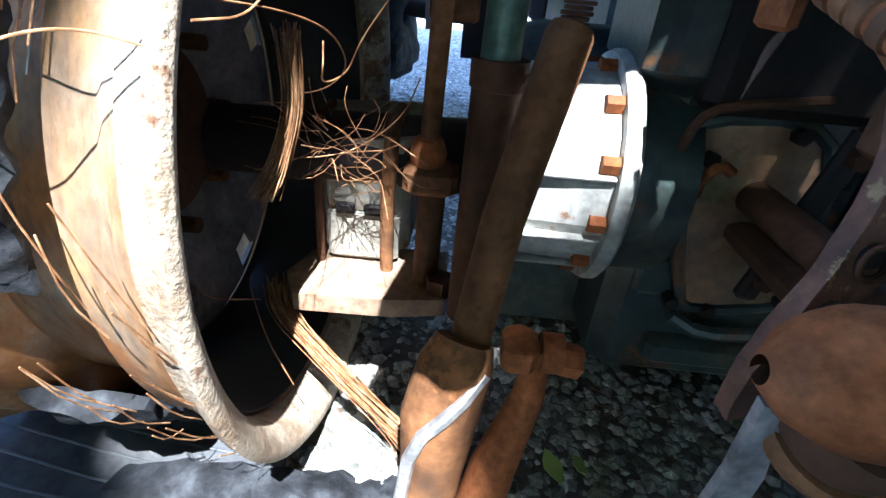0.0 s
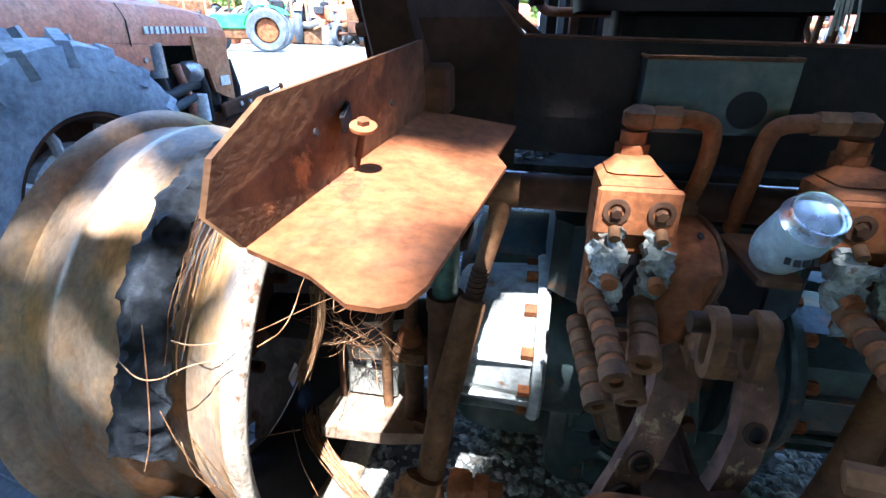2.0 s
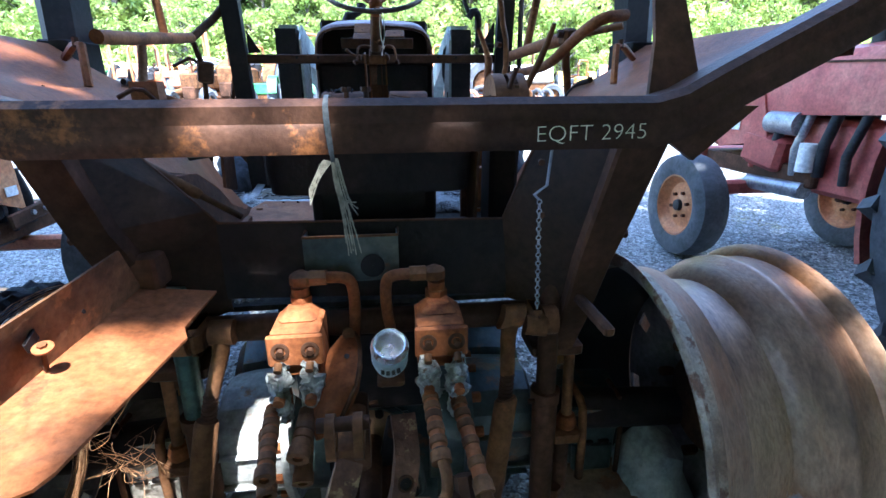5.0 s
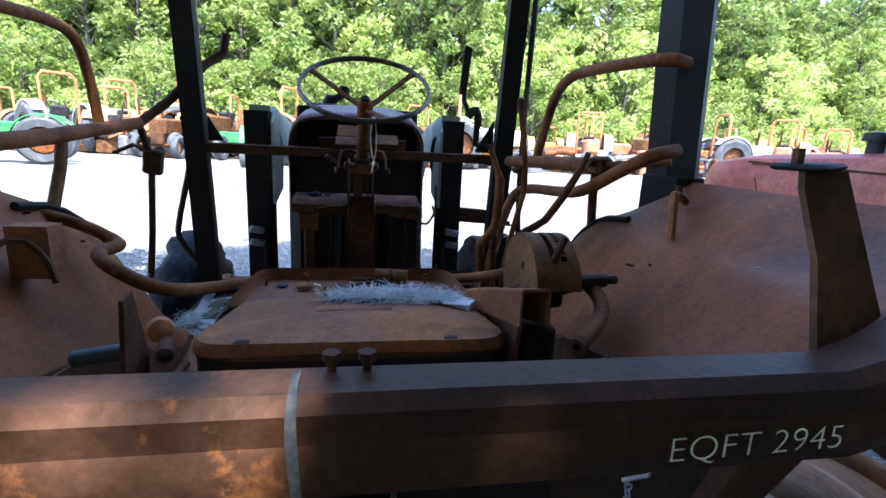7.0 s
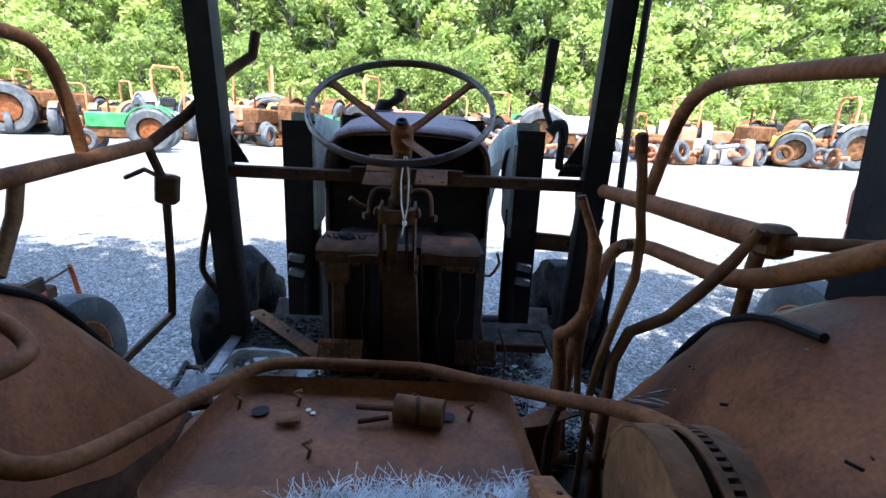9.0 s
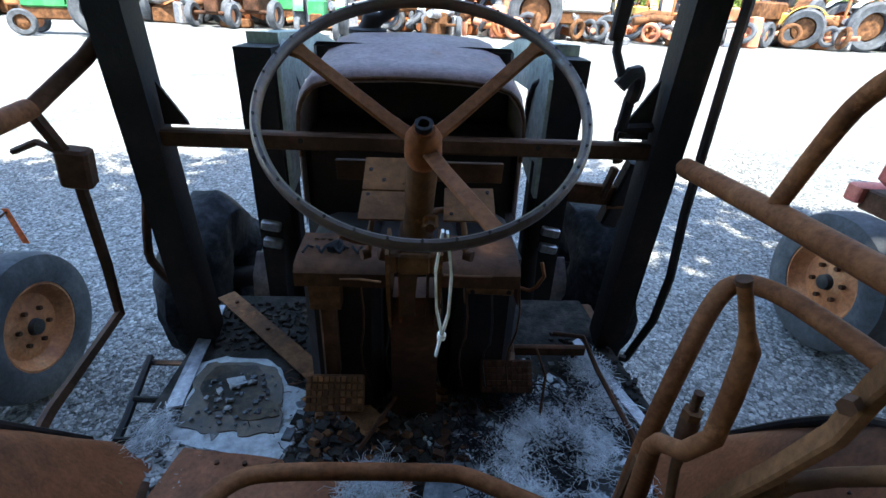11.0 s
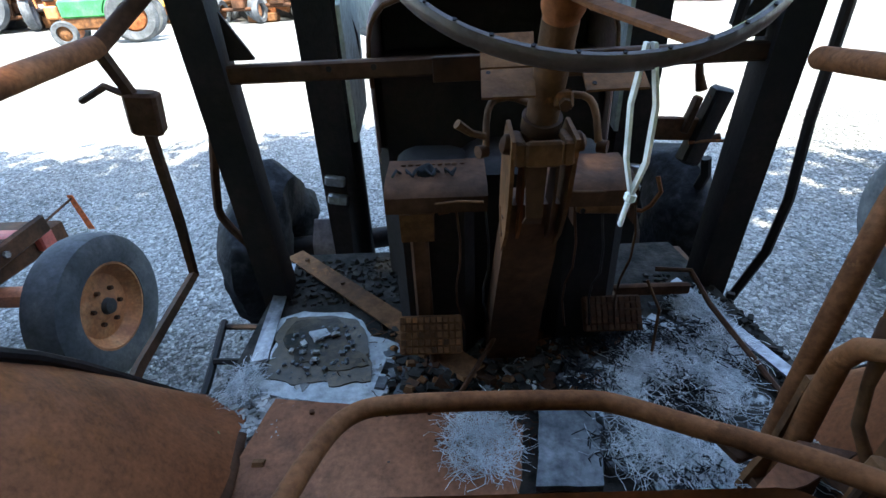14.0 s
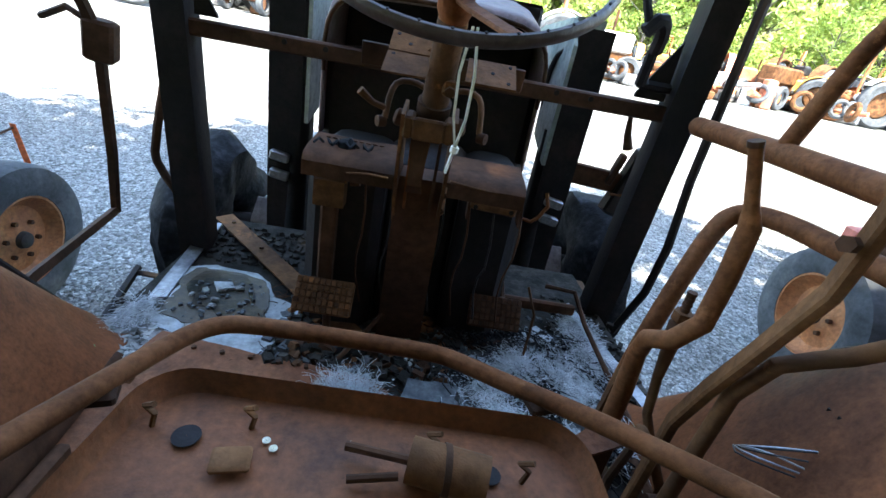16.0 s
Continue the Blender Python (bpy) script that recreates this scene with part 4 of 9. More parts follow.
part("sheet_edge", G().tube([(-0.036, 0.008, 0.757), (-0.024, -0.03, 0.757), (-0.020, -0.08, 0.748), (-0.025, -0.13, 0.727), (-0.048, -0.157, 0.69), (-0.07, -0.17, 0.652)], 0.004, 8, smooth_path=1), RUST, flap)
part("sheet_hole", G().lathe([(0, 0.005), (0.0015, 0.005), (0.0015, 0.0004)], (-0.045, -0.078, 0.7545), (0.3, -0.55, 0.8), 10), BURNT, flap)
part("tip", G().lathe([(-0.008, 0.001), (-0.008, 0.012), (0.008, 0.012), (0.008, 0.001)], (-0.046, -0.01, 0.765), (0.2, -1, 0.4), 16), RUST, flap)

# drawbar arms with holes
def holed_arm(pts, w, t, holes, label):
    a = thing("drawbar_arm", pts[-1], label, "hitch arm", "drawbar arms")
    g = G()
    P_ = [Vector(p) for p in pts]
    for _ in range(2):
        q = [P_[0]]
        for u, v in zip(P_, P_[1:]):
            q += [u * 0.75 + v * 0.25, u * 0.25 + v * 0.75]
        P_ = q + [P_[-1]]
    rows = []
    for i, p in enumerate(P_):
        d = (P_[min(i + 1, len(P_) - 1)] - P_[max(i - 1, 0)]).normalized()
        side = Vector((1, 0.25, 0)); side = (side - d * side.dot(d)).normalized()
        nrm = d.cross(side)
        c = w / 2
        rows.append([p + side * u + nrm * v for u, v in ((-c, -t / 2 + 0.004), (-c + 0.004, -t / 2), (c - 0.004, -t / 2), (c, -t / 2 + 0.004), (c, t / 2), (-c, t / 2))])
    part("arm_bar", jitter(G().loft(rows, True, True), 0.004, 25), PITTED, a, "pitted rusty bar")
    for k in holes:
        i = int(k * (len(P_) - 1))
        p = P_[i].lerp(P_[i + 1], k * (len(P_) - 1) % 1)
        d = (P_[i + 1] - P_[i]).normalized()
        side = Vector((1, 0.25, 0)); side = (side - d * side.dot(d)).normalized()
        nrm = d.cross(side)
        if nrm.y > 0:
            nrm = -nrm
        part("eye", G().lathe([(-0.004, w * 0.33), (0.006, w * 0.33), (0.006, w * 0.24), (0.001, w * 0.23), (0.001, 0.0005)], p + nrm * t / 2, nrm, 20), BURNT, a, "round dark hole")
        part("eye_rim", G().ring(p + nrm * (t / 2 + 0.004), nrm, w * 0.29, 0.003, 20, 6), RUST_DARK, a)
    return a


holed_arm([(-0.035, -0.06, 0.60), (-0.05, -0.12, 0.55), (-0.075, -0.155, 0.48), (-0.10, -0.17, 0.42), (-0.115, -0.17, 0.35), (-0.11, -0.16, 0.27)], 0.052, 0.024, (0.48, 0.62), "pitted rusty drawbar arm with two holes")
holed_arm([(0.055, -0.06, 0.60), (0.06, -0.12, 0.55), (0.045, -0.155, 0.47), (0.02, -0.165, 0.40), (0.01, -0.16, 0.30)], 0.048, 0.024, (0.4,), "pitted rusty drawbar arm with a hole")

# shaft guard: an open half shell with a cut edge
pto = thing("shaft_guard", (-0.08, -0.25, 0.33), "orange-rust shaft guard shell, torn open at one end", "shaft guard")
rows = []
for k in range(15):
    q = k / 14
    x = -0.188 + 0.29 * q
    r = 0.052 * (0.25 + 0.75 * min(1, math.sqrt(q * 6))) if q < 0.17 else 0.052 + 0.014 * q
    a0, a1 = (-100, 215)
    if q > 0.42:
        a0 = -100 + 210 * min(1, (q - 0.42) * 2.2)
    ring_ = []
    for i in range(21):
        a = radians(a0 + (a1 - a0) * i / 20)
        ring_.append((r * math.cos(a), r * math.sin(a)))
    outer = [Vector((x, -0.255 - c, 0.405 + s_)) for c, s_ in ring_]
    inner = [Vector((x, -0.255 - c * 0.94, 0.405 + s_ * 0.94)) for c, s_ in reversed(ring_)]
    rows.append(outer + inner)
part("guard", jitter(jitter(G().loft(rows, True, True), 0.004, 14), 0.0015, 50), RUST_ORANGE, pto, "torn orange shell", 50)
part("hole", G().lathe([(0, 0.0075), (0.002, 0.0075), (0.002, 0.0005)], (-0.105, -0.29, 0.4535), (0.0, -0.55, 0.83), 14), BURNT, pto)
for i in range(6):
    for j in range(3):
        a = radians(88 + 14 * j)
        c = Vector((-0.02 + i * 0.016 + (j % 2) * 0.008, -0.255 - 0.0665 * math.cos(a), 0.405 + 0.0665 * math.sin(a)))
        part("perforation", G().lathe([(0, 0.0035), (0.002, 0.0035), (0.002, 0.0003)], c, (0, -math.cos(a), math.sin(a)), 8), BURNT, pto)
part("shaft", G().cyl((-0.02, -0.25, 0.40), (-0.02, 0.12, 0.40), 0.024, 18), RUST_DARK, pto)
part("collar", G().lathe([(0, 0.03), (0.0, 0.046), (0.012, 0.05), (0.03, 0.05), (0.04, 0.044), (0.04, 0.03)], (-0.09, -0.235, 0.325), (0.1, -0.4, 0.9), 28, closed_prof=True), RUST_DARK, pto)
part("collar", G().lathe([(0, 0.03), (0.0, 0.05), (0.010, 0.054), (0.02, 0.05), (0.02, 0.03)], (-0.088, -0.225, 0.30), (0.1, -0.4, 0.9), 28, closed_prof=True), RUST, pto)
part("guard_stay", G().box((-0.02, -0.08, 0.37), (0.10, 0.28, 0.03), (0, 0, 0), 0.008), RUST_DARK, pto)
part("guide", G().plate([(-0.16, 0.12), (-0.12, 0.12), (-0.118, 0.26), (-0.135, 0.345), (-0.155, 0.35), (-0.152, 0.26)], 0.012, pose(0, -0.225, 0, 90)), STEEL, pto, "grey bent guide strip")

# folded sheet guard over the wheel
fold = thing("wheel_guard", (-0.38, -0.2, 0.82), "bent orange-rust sheet guard beside the wheel", "metal guard")
A, B, C_, D_ = Vector((-0.412, -0.010, 0.885)), Vector((-0.455, -0.405, 0.848)), Vector((-0.332, -0.450, 0.838)), Vector((-0.290, -0.140, 0.846))
E_, F_ = Vector((-0.303, -0.115, 0.852)), Vector((-0.287, 0.002, 0.866))
g = G()
top = [A, A.lerp(B, 0.33), A.lerp(B, 0.66), B, B.lerp(C_, 0.45), C_ + Vector((-0.035, 0.004, 0)), C_ + Vector((-0.014, 0.003, 0)), C_ + Vector((0.0, 0.012, 0)), C_ + Vector((0.008, 0.035, 0)), D_, E_, F_]
g.loft([top, [p + Vector((0.0, 0.001, -0.0045)) for p in top]], True, True)
# one folded sheet: its lit and shaded faces are put in two rust tones
part("sheet", g, RUST_ORANGE, fold, "orange-rust plate in its lighter, lit tone", 30)
wt = [Vector((-0.404, -0.066, 0.975)), Vector((-0.413, -0.17, 0.966)), Vector((-0.445, -0.37, 0.945)), Vector((-0.468, -0.405, 0.91)), Vector((-0.478, -0.41, 0.87)), B, A.lerp(B, 0.66), A.lerp(B, 0.33), A]
g = G().loft([wt, [p + Vector((-0.005, 0.0, 0.0)) for p in wt]], True, True)
part("upright_flange", g, RUST, fold, "upturned edge in darker rust for its shade", 30)
part("washer", G().lathe([(-0.0015, 0.0005), (-0.0015, 0.0125), (0.0015, 0.0125), (0.003, 0.006), (0.003, 0.0005)], (-0.415, -0.262, 0.907), (0.15, -0.3, 1), 24), RUST_ORANGE, fold)
part("bolt", G().hexnut((-0.4148, -0.2625, 0.909), (-0.414, -0.264, 0.914), 0.006), RUST_ORANGE, fold)
part("slot", G().box((-0.4345, -0.252, 0.913), (0.004, 0.03, 0.018), (20, 0, 6), 0.003), BURNT, fold)
part("bolt_shank", G().cyl((-0.415, -0.262, 0.908), (-0.429, -0.249, 0.866), 0.0035, 8), RUST_DARK, fold)
for y, z in ((-0.17, 0.915), (-0.31, 0.91)):
    part("rivet_hole", G().lathe([(0, 0.0035), (0.0015, 0.0035), (0.0015, 0.0003)], (-0.409 - (0.03 if y < -0.3 else 0.006), y, z), (1, 0.1, 0.2), 10), BURNT, fold)
part("stay", G().box((-0.405, 0.03, 0.91), (0.05, 0.09, 0.07), (0, 0, 0), 0.006), RUST_DARK, fold)

# ---- rear frame: cross bar, posts, panel ----
frame_ = thing("rear_crossbar", (0, -0.16, 1.14), "rusty folded steel crossbar with chalk writing", "crossbar")
sect = [(0.0, 1.142), (-0.014, 1.140), (-0.017, 1.150), (-0.016, 1.172), (-0.010, 1.182), (-0.010, 1.206), (0.004, 1.216), (0.05, 1.214), (0.055, 1.206), (0.012, 1.204), (0.002, 1.15)]
spine = [(-0.92, 0.235), (-0.72, 0.128), (-0.56, 0.045), (-0.50, 0.012), (-0.455, 0.0), (-0.3, 0.0), (0.3, 0.0), (0.455, 0.0), (0.50, 0.012), (0.56, 0.045), (0.72, 0.128), (0.92, 0.235)]
rings = [[Vector((x, -0.155 + dy, z + dz)) for dy, z in sect] for x, dz in spine]
part("bar", G().loft(rings, True, True), BAR_DAPPLED, frame_, "folded rusty bar", 30)
for s in (-1, 1):
    part("end_gusset", G().plate([(s * 0.47, 1.155), (s * 0.525, 1.118), (s * 0.62, 1.20), (s * 0.56, 1.20)], 0.012, pose(0, -0.150, 0, 90)), BAR_DAPPLED, frame_)
for x in (-0.010, 0.019):
    part("stud", G().cyl((x, -0.112, 1.212), (x, -0.112, 1.228), 0.004, 8), RUST_DARK, frame_)
    part("stud_head", G().hexnut((x, -0.112, 1.224), (x, -0.112, 1.231), 0.008), RUST_DARK, frame_)
# chalk writing on the bar
txt = bpy.data.curves.new("chalk_writing", "FONT")
txt.body, txt.size, txt.extrude, txt.space_character = "EQFT 2945", 0.042, 0.0002, 1.02
tx = new("chalk_writing", txt)
txt.materials.append(CHALK)
txt.offset = -0.0009
tx.parent = frame_
tx.matrix_local = Matrix.Translation((-LOC[frame_][0], -LOC[frame_][1], -LOC[frame_][2])) @ pose(0.264, -0.1745, 1.1525, 90, -0.8, 0) @ Matrix.Diagonal((0.87, 0.80, 1, 1)) @ Matrix.Shear("XZ", 4, (0.0, 0.0))
tx["label"] = "yellow chalk writing"

PANEL = shade("sooty_brown_panel", [(0.012, 0.009, 0.007), (0.028, 0.017, 0.011), (0.055, 0.030, 0.018)], 4, 0.85, 0.0, 0.3, 70, spec=0.2)
for s in (-1, 1):
    p = thing("frame_post", (s * 0.36, 0.02, 0.66), "dark rusty slanted channel post of the cab frame", "post", "rear frame posts")
    if s < 0:
        outer_ = [(-0.48, -0.14, 1.146), (-0.478, -0.07, 1.0), (-0.477, -0.012, 0.9), (-0.476, 0.06, 0.75), (-0.47, 0.09, 0.66)]
        inner_ = [(-0.435, -0.10, 1.146), (-0.42, -0.05, 1.0), (-0.40, 0.004, 0.9), (-0.385, 0.06, 0.75), (-0.38, 0.09, 0.66)]
        win_ = [(-0.424, 0.072, 1.130), (-0.31, 0.072, 1.004), (-0.287, 0.072, 0.98), (-0.288, 0.072, 0.79)]
    else:
        outer_ = [(0.512, -0.12, 1.146), (0.497, -0.065, 1.0), (0.484, -0.025, 0.9), (0.463, 0.02, 0.75), (0.45, 0.05, 0.66)]
        inner_ = [(0.425, -0.12, 1.146), (0.408, -0.08, 1.0), (0.405, -0.035, 0.9), (0.405, 0.02, 0.75), (0.40, 0.05, 0.66)]
        win_ = [(0.344, 0.072, 1.130), (0.298, 0.072, 1.017), (0.278, 0.072, 0.97), (0.29, 0.072, 0.79)]
    rings = []
    for o, i in zip(outer_, inner_):
        o, i = Vector(o), Vector(i)
        rings.append([o + Vector((0, 0.006, 0)), o.lerp(i, 0.06), o.lerp(i, 0.94), i + Vector((0, 0.006, 0)), i + Vector((0, 0.08, 0)), o + Vector((0, 0.08, 0))])
    part("channel", jitter(G().loft(rings, True, True), 0.002, 9), RUST_DARK, p, "", 25)
    rings = []
    for i, k in zip(inner_, win_):
        i, k = Vector(i) + Vector((0, 0.03, 0)), Vector(k)
        rings.append([i, k, k + Vector((0, 0.005, 0)), i + Vector((0, 0.005, 0))])
    part("web", G().loft(rings, True, True), PANEL, p, "sooty web between post and window", 20)
    part("foot_plate", G().box((s * 0.415, 0.10, 0.655), (0.12, 0.10, 0.03), (0, 0, 0), 0.005), RUST_DARK, p)
    for z, x, y in ((0.958, 0.484, -0.02), (0.988, 0.476, -0.03)):
        if (z > 0.97) == (s < 0):
            part("bolt", G().hexnut((s * x, y, z), (s * (x + 0.022), y, z - 0.004), 0.009), RUST_DARK, p)

panel = thing("bulkhead", (0, 0.07, 0.84), "dark scorched rear cab panel with an open window", "panel")
part("sheet", G().plate([(-0.37, 1.06), (-0.287, 0.98), (0.278, 0.97), (0.30, 0.80), (-0.36, 0.82)], 0.006, pose(0, 0.076, 0, 90)), BURNT, panel)
for z, x, y in ((1.06, 0.375, 0.005), (0.99, 0.345, 0.02), (1.09, 0.345, 0.04)):
    part("bolt", G().hexnut((x, y, z), (x - 0.003, y - 0.012, z), 0.007), RUST_DARK, panel)
part("window_edge", G().tube([(-0.424, 0.07, 1.130), (-0.287, 0.07, 0.98), (0.278, 0.07, 0.97), (0.344, 0.07, 1.130)], 0.003, 6), RUST_DARK, panel)
stay_rod = thing("stay_rod", (-0.36, 0.12, 1.05), "rusty stay rod with a sleeve behind the rear window", "rod")
part("rod", G().cyl((-0.46, 0.085, 1.125), (-0.262, 0.135, 0.974), 0.007, 10), RUST_DARK, stay_rod)
part("sleeve", G().tube([(-0.43, 0.0925, 1.102), (-0.425, 0.094, 1.098), (-0.335, 0.1165, 1.030), (-0.33, 0.118, 1.026)], [0.009, 0.0115, 0.0115, 0.009], 12), RUST, stay_rod)
tray = thing("parts_box", (-0.03, 0.05, 0.865), "open rusty steel box with a round hole", "box")
part("front_wall", G().box((-0.032, 0.027, 0.911), (0.184, 0.004, 0.092)), GREASE_SHADE, tray)
for x in (-0.122, 0.058):
    part("side_wall", G().box((x, 0.0515, 0.911), (0.004, 0.045, 0.092)), GREASE_SHADE, tray)
part("bottom", G().box((-0.032, 0.0515, 0.863), (0.184, 0.045, 0.004)), GREASE_SHADE, tray)
part("rim", G().tube([(-0.124, 0.07, 0.958), (-0.124, 0.025, 0.957), (0.06, 0.025, 0.957), (0.06, 0.07, 0.958)], 0.003, 6), RUST, tray)
part("hole", G().lathe([(0, 0.024), (0.002, 0.024), (0.002, 0.0005)], (0.008, 0.024, 0.895), (0, -1, 0), 24), BURNT, tray)
chain = thing("chain", (0.32, -0.05, 0.81), "thin hanging steel chain and wire", "chain")
part("wire", G().tube([(0.318, -0.10, 1.15), (0.315, -0.09, 1.07), (0.30, -0.07, 1.05), (0.31, -0.065, 1.04)], 0.0025, 6), STEEL, chain)
for k in range(26):
    z = 1.035 - k * 0.0086
    part("link", G().ring((0.312 + 0.014 * k / 26, -0.064 + 0.016 * k / 26, z), (1, 0, 0) if k % 2 else (0, 1, 0), 0.0042, 0.0013, 10, 5), STEEL, chain)

# ---- fenders ----
FENDER = [
    (1.05, ((0.50, 0.79), (0.56, 0.80), (0.64, 0.805), (0.80, 0.80))),
    (0.97, ((0.49, 0.80), (0.57, 0.87), (0.64, 0.92), (0.80, 0.91))),
    (0.865, ((0.47, 0.82), (0.56, 0.97), (0.64, 1.07), (0.80, 1.07))),
    (0.78, ((0.46, 0.84), (0.55, 1.03), (0.64, 1.16), (0.80, 1.18))),
    (0.66, ((0.45, 0.88), (0.53, 1.06), (0.64, 1.225), (0.80, 1.28))),
    (0.54, ((0.44, 0.95), (0.53, 1.12), (0.64, 1.24), (0.80, 1.345))),
    (0.38, ((0.43, 1.02), (0.54, 1.17), (0.635, 1.23), (0.80, 1.345))),
    (0.20, ((0.42, 1.06), (0.55, 1.20), (0.64, 1.24), (0.80, 1.34))),
    (0.0, ((0.45, 1.155), (0.50, 1.195), (0.62, 1.245), (0.80, 1.34))),
    (-0.105, ((0.47, 1.185), (0.50, 1.21), (0.62, 1.25), (0.80, 1.34))),
]


def fender(s):
    a = thing("fender", (s * 0.62, 0.5, 0.78), "dented rusty sheet-steel fender over the rear wheel", "fender", "rear fenders")
    rings = []
    for i in range(len(FENDER) - 1):
        (y0, c0), (y1, c1) = FENDER[i], FENDER[i + 1]
        for k in range(3 if i < len(FENDER) - 2 else 4):
            q = k / 3
            pts = [(p[0] * (1 - q) + r[0] * q, p[1] * (1 - q) + r[1] * q) for p, r in zip(c0, c1)]
            fine = []
            for j in range(3):
                for t in (0, 0.33, 0.66):
                    fine.append((pts[j][0] * (1 - t) + pts[j + 1][0] * t, pts[j][1] * (1 - t) + pts[j + 1][1] * t))
            fine = [(x, z + 0.016 * math.exp(-((j_ - 4.5) / 1.1) ** 2) - 0.010 * math.exp(-((j_ - 2.2) / 1.0) ** 2)) for j_, (x, z) in enumerate(fine)]
            fine += [pts[3], (pts[3][0] + 0.012, pts[3][1] - 0.01), (pts[3][0] + 0.014, pts[3][1] - 0.06)]
            y = y0 * (1 - q) + y1 * q
            ring_ = [Vector((s * x, y, z)) for x, z in fine]
            rings.append(ring_ + [p + Vector((s * 0.003, 0, -0.004)) for p in reversed(ring_)])
    part("shell", jitter(G().loft(rings, True, True), 0.012, 5, s), FENDER_RUST, a, "dented rust-brown sheet", 60)
    edge = [Vector((s * c[2][0], y + 0.004, c[2][1] + 0.006)) for y, c in FENDER[:6]]
    part("front_edge", G().tube(edge, 0.008, 8, smooth_path=1), BURNT, a)
    part("front_lip", G().loft([[Vector((s * c[2][0], y, c[2][1])), Vector((s * (c[2][0] + 0.16), y + 0.005, c[3][1])), Vector((s * (c[2][0] + 0.16), y - 0.03, c[3][1] - 0.03)), Vector((s * c[2][0], y - 0.03, c[2][1] - 0.03))] for y, c in FENDER[:5]], True, True), BURNT, a)
    part("bracket", G().tube([(s * 0.72, 0.46, 1.30), (s * 0.66, 0.40, 1.325), (s * 0.63, 0.375, 1.325), (s * 0.625, 0.36, 1.235)], 0.009, 6), RUST_SHEET, a)
    part("bolt", G().hexnut((s * 0.645, 0.385, 1.32), (s * 0.645, 0.385, 1.34), 0.008), RUST_DARK, a)
    rnd = random.Random(int(s) + 7)
    for _ in range(16):
        i = rnd.randrange(3, 9)
        (y0, c0), (y1, c1) = FENDER[i], FENDER[i + 1]
        q, w = rnd.random(), rnd.random()
        p = [c0[1][k] * (1 - w) + c0[2][k] * w for k in (0, 1)]
        r = [c1[1][k] * (1 - w) + c1[2][k] * w for k in (0, 1)]
        c = Vector((s * (p[0] * (1 - q) + r[0] * q), y0 * (1 - q) + y1 * q, p[1] * (1 - q) + r[1] * q + 0.004))
        part("debris", G().box(tuple(c), (rnd.uniform(0.004, 0.022), rnd.uniform(0.002, 0.005), 0.004), (0, 0, rnd.uniform(0, 180))), STONE_DARK if rnd.random() < 0.3 else BURNT, a)
    return a


fender(-1)
fender(1)
for s in (-1, 1):
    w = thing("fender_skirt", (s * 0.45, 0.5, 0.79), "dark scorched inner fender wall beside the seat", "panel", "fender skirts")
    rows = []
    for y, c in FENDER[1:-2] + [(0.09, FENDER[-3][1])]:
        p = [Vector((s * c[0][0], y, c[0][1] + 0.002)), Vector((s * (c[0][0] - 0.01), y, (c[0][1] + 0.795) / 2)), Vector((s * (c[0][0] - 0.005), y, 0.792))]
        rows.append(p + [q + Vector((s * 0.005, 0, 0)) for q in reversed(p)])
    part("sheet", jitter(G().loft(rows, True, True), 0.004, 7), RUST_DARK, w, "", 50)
    for y, z in ((0.9, 0.80), (0.55, 0.82), (0.25, 0.84), (0.0, 0.86)):
        part("bolt", G().hexnut((s * 0.445, y, z), (s * 0.425, y, z), 0.009), RUST, w)
    part("stiffener", G().box((s * 0.43, 0.30, 0.812), (0.02, 0.9, 0.02), (0, 0, 0), 0.004), RUST_DARK, w)

plate_r = thing("upright_plate", (0.53, -0.03, 1.2), "dark upright steel plate bolted beside the fender", "plate")
g = G().loft([[Vector(p) + Vector((0, o, 0)) for p in ((0.466, -0.112, 1.205), (0.488, -0.07, 1.30), (0.503, -0.023, 1.372), (0.503, -0.02, 1.392), (0.542, -0.035, 1.393), (0.56, -0.09, 1.245))] for o in (0, 0.009)], True, True)
part("plate", g, RUST_DARK, plate_r, "", 20)
part("cap", G().box((0.52, -0.005, 1.396), (0.05, 0.06, 0.008), (0, -4, 20), 0.003), BURNT, plate_r)
part("bolt", G().hexnut((0.505, -0.005, 1.396), (0.505, -0.005, 1.416), 0.007), RUST_DARK, plate_r)

# ---- cab floor ----
fl = G().plate([(-0.575, 1.62), (-0.575, 0.98), (-0.50, 0.86), (-0.44, 0.09), (0.44, 0.09), (0.50, 0.86), (0.60, 0.98), (0.54, 1.62)], 0.012, pose(0, 0, 0.778))
floor = tagged(part("cab_floor", fl, ASH), "burnt cab floor covered in ash and dirt", "floor", kind="structure")

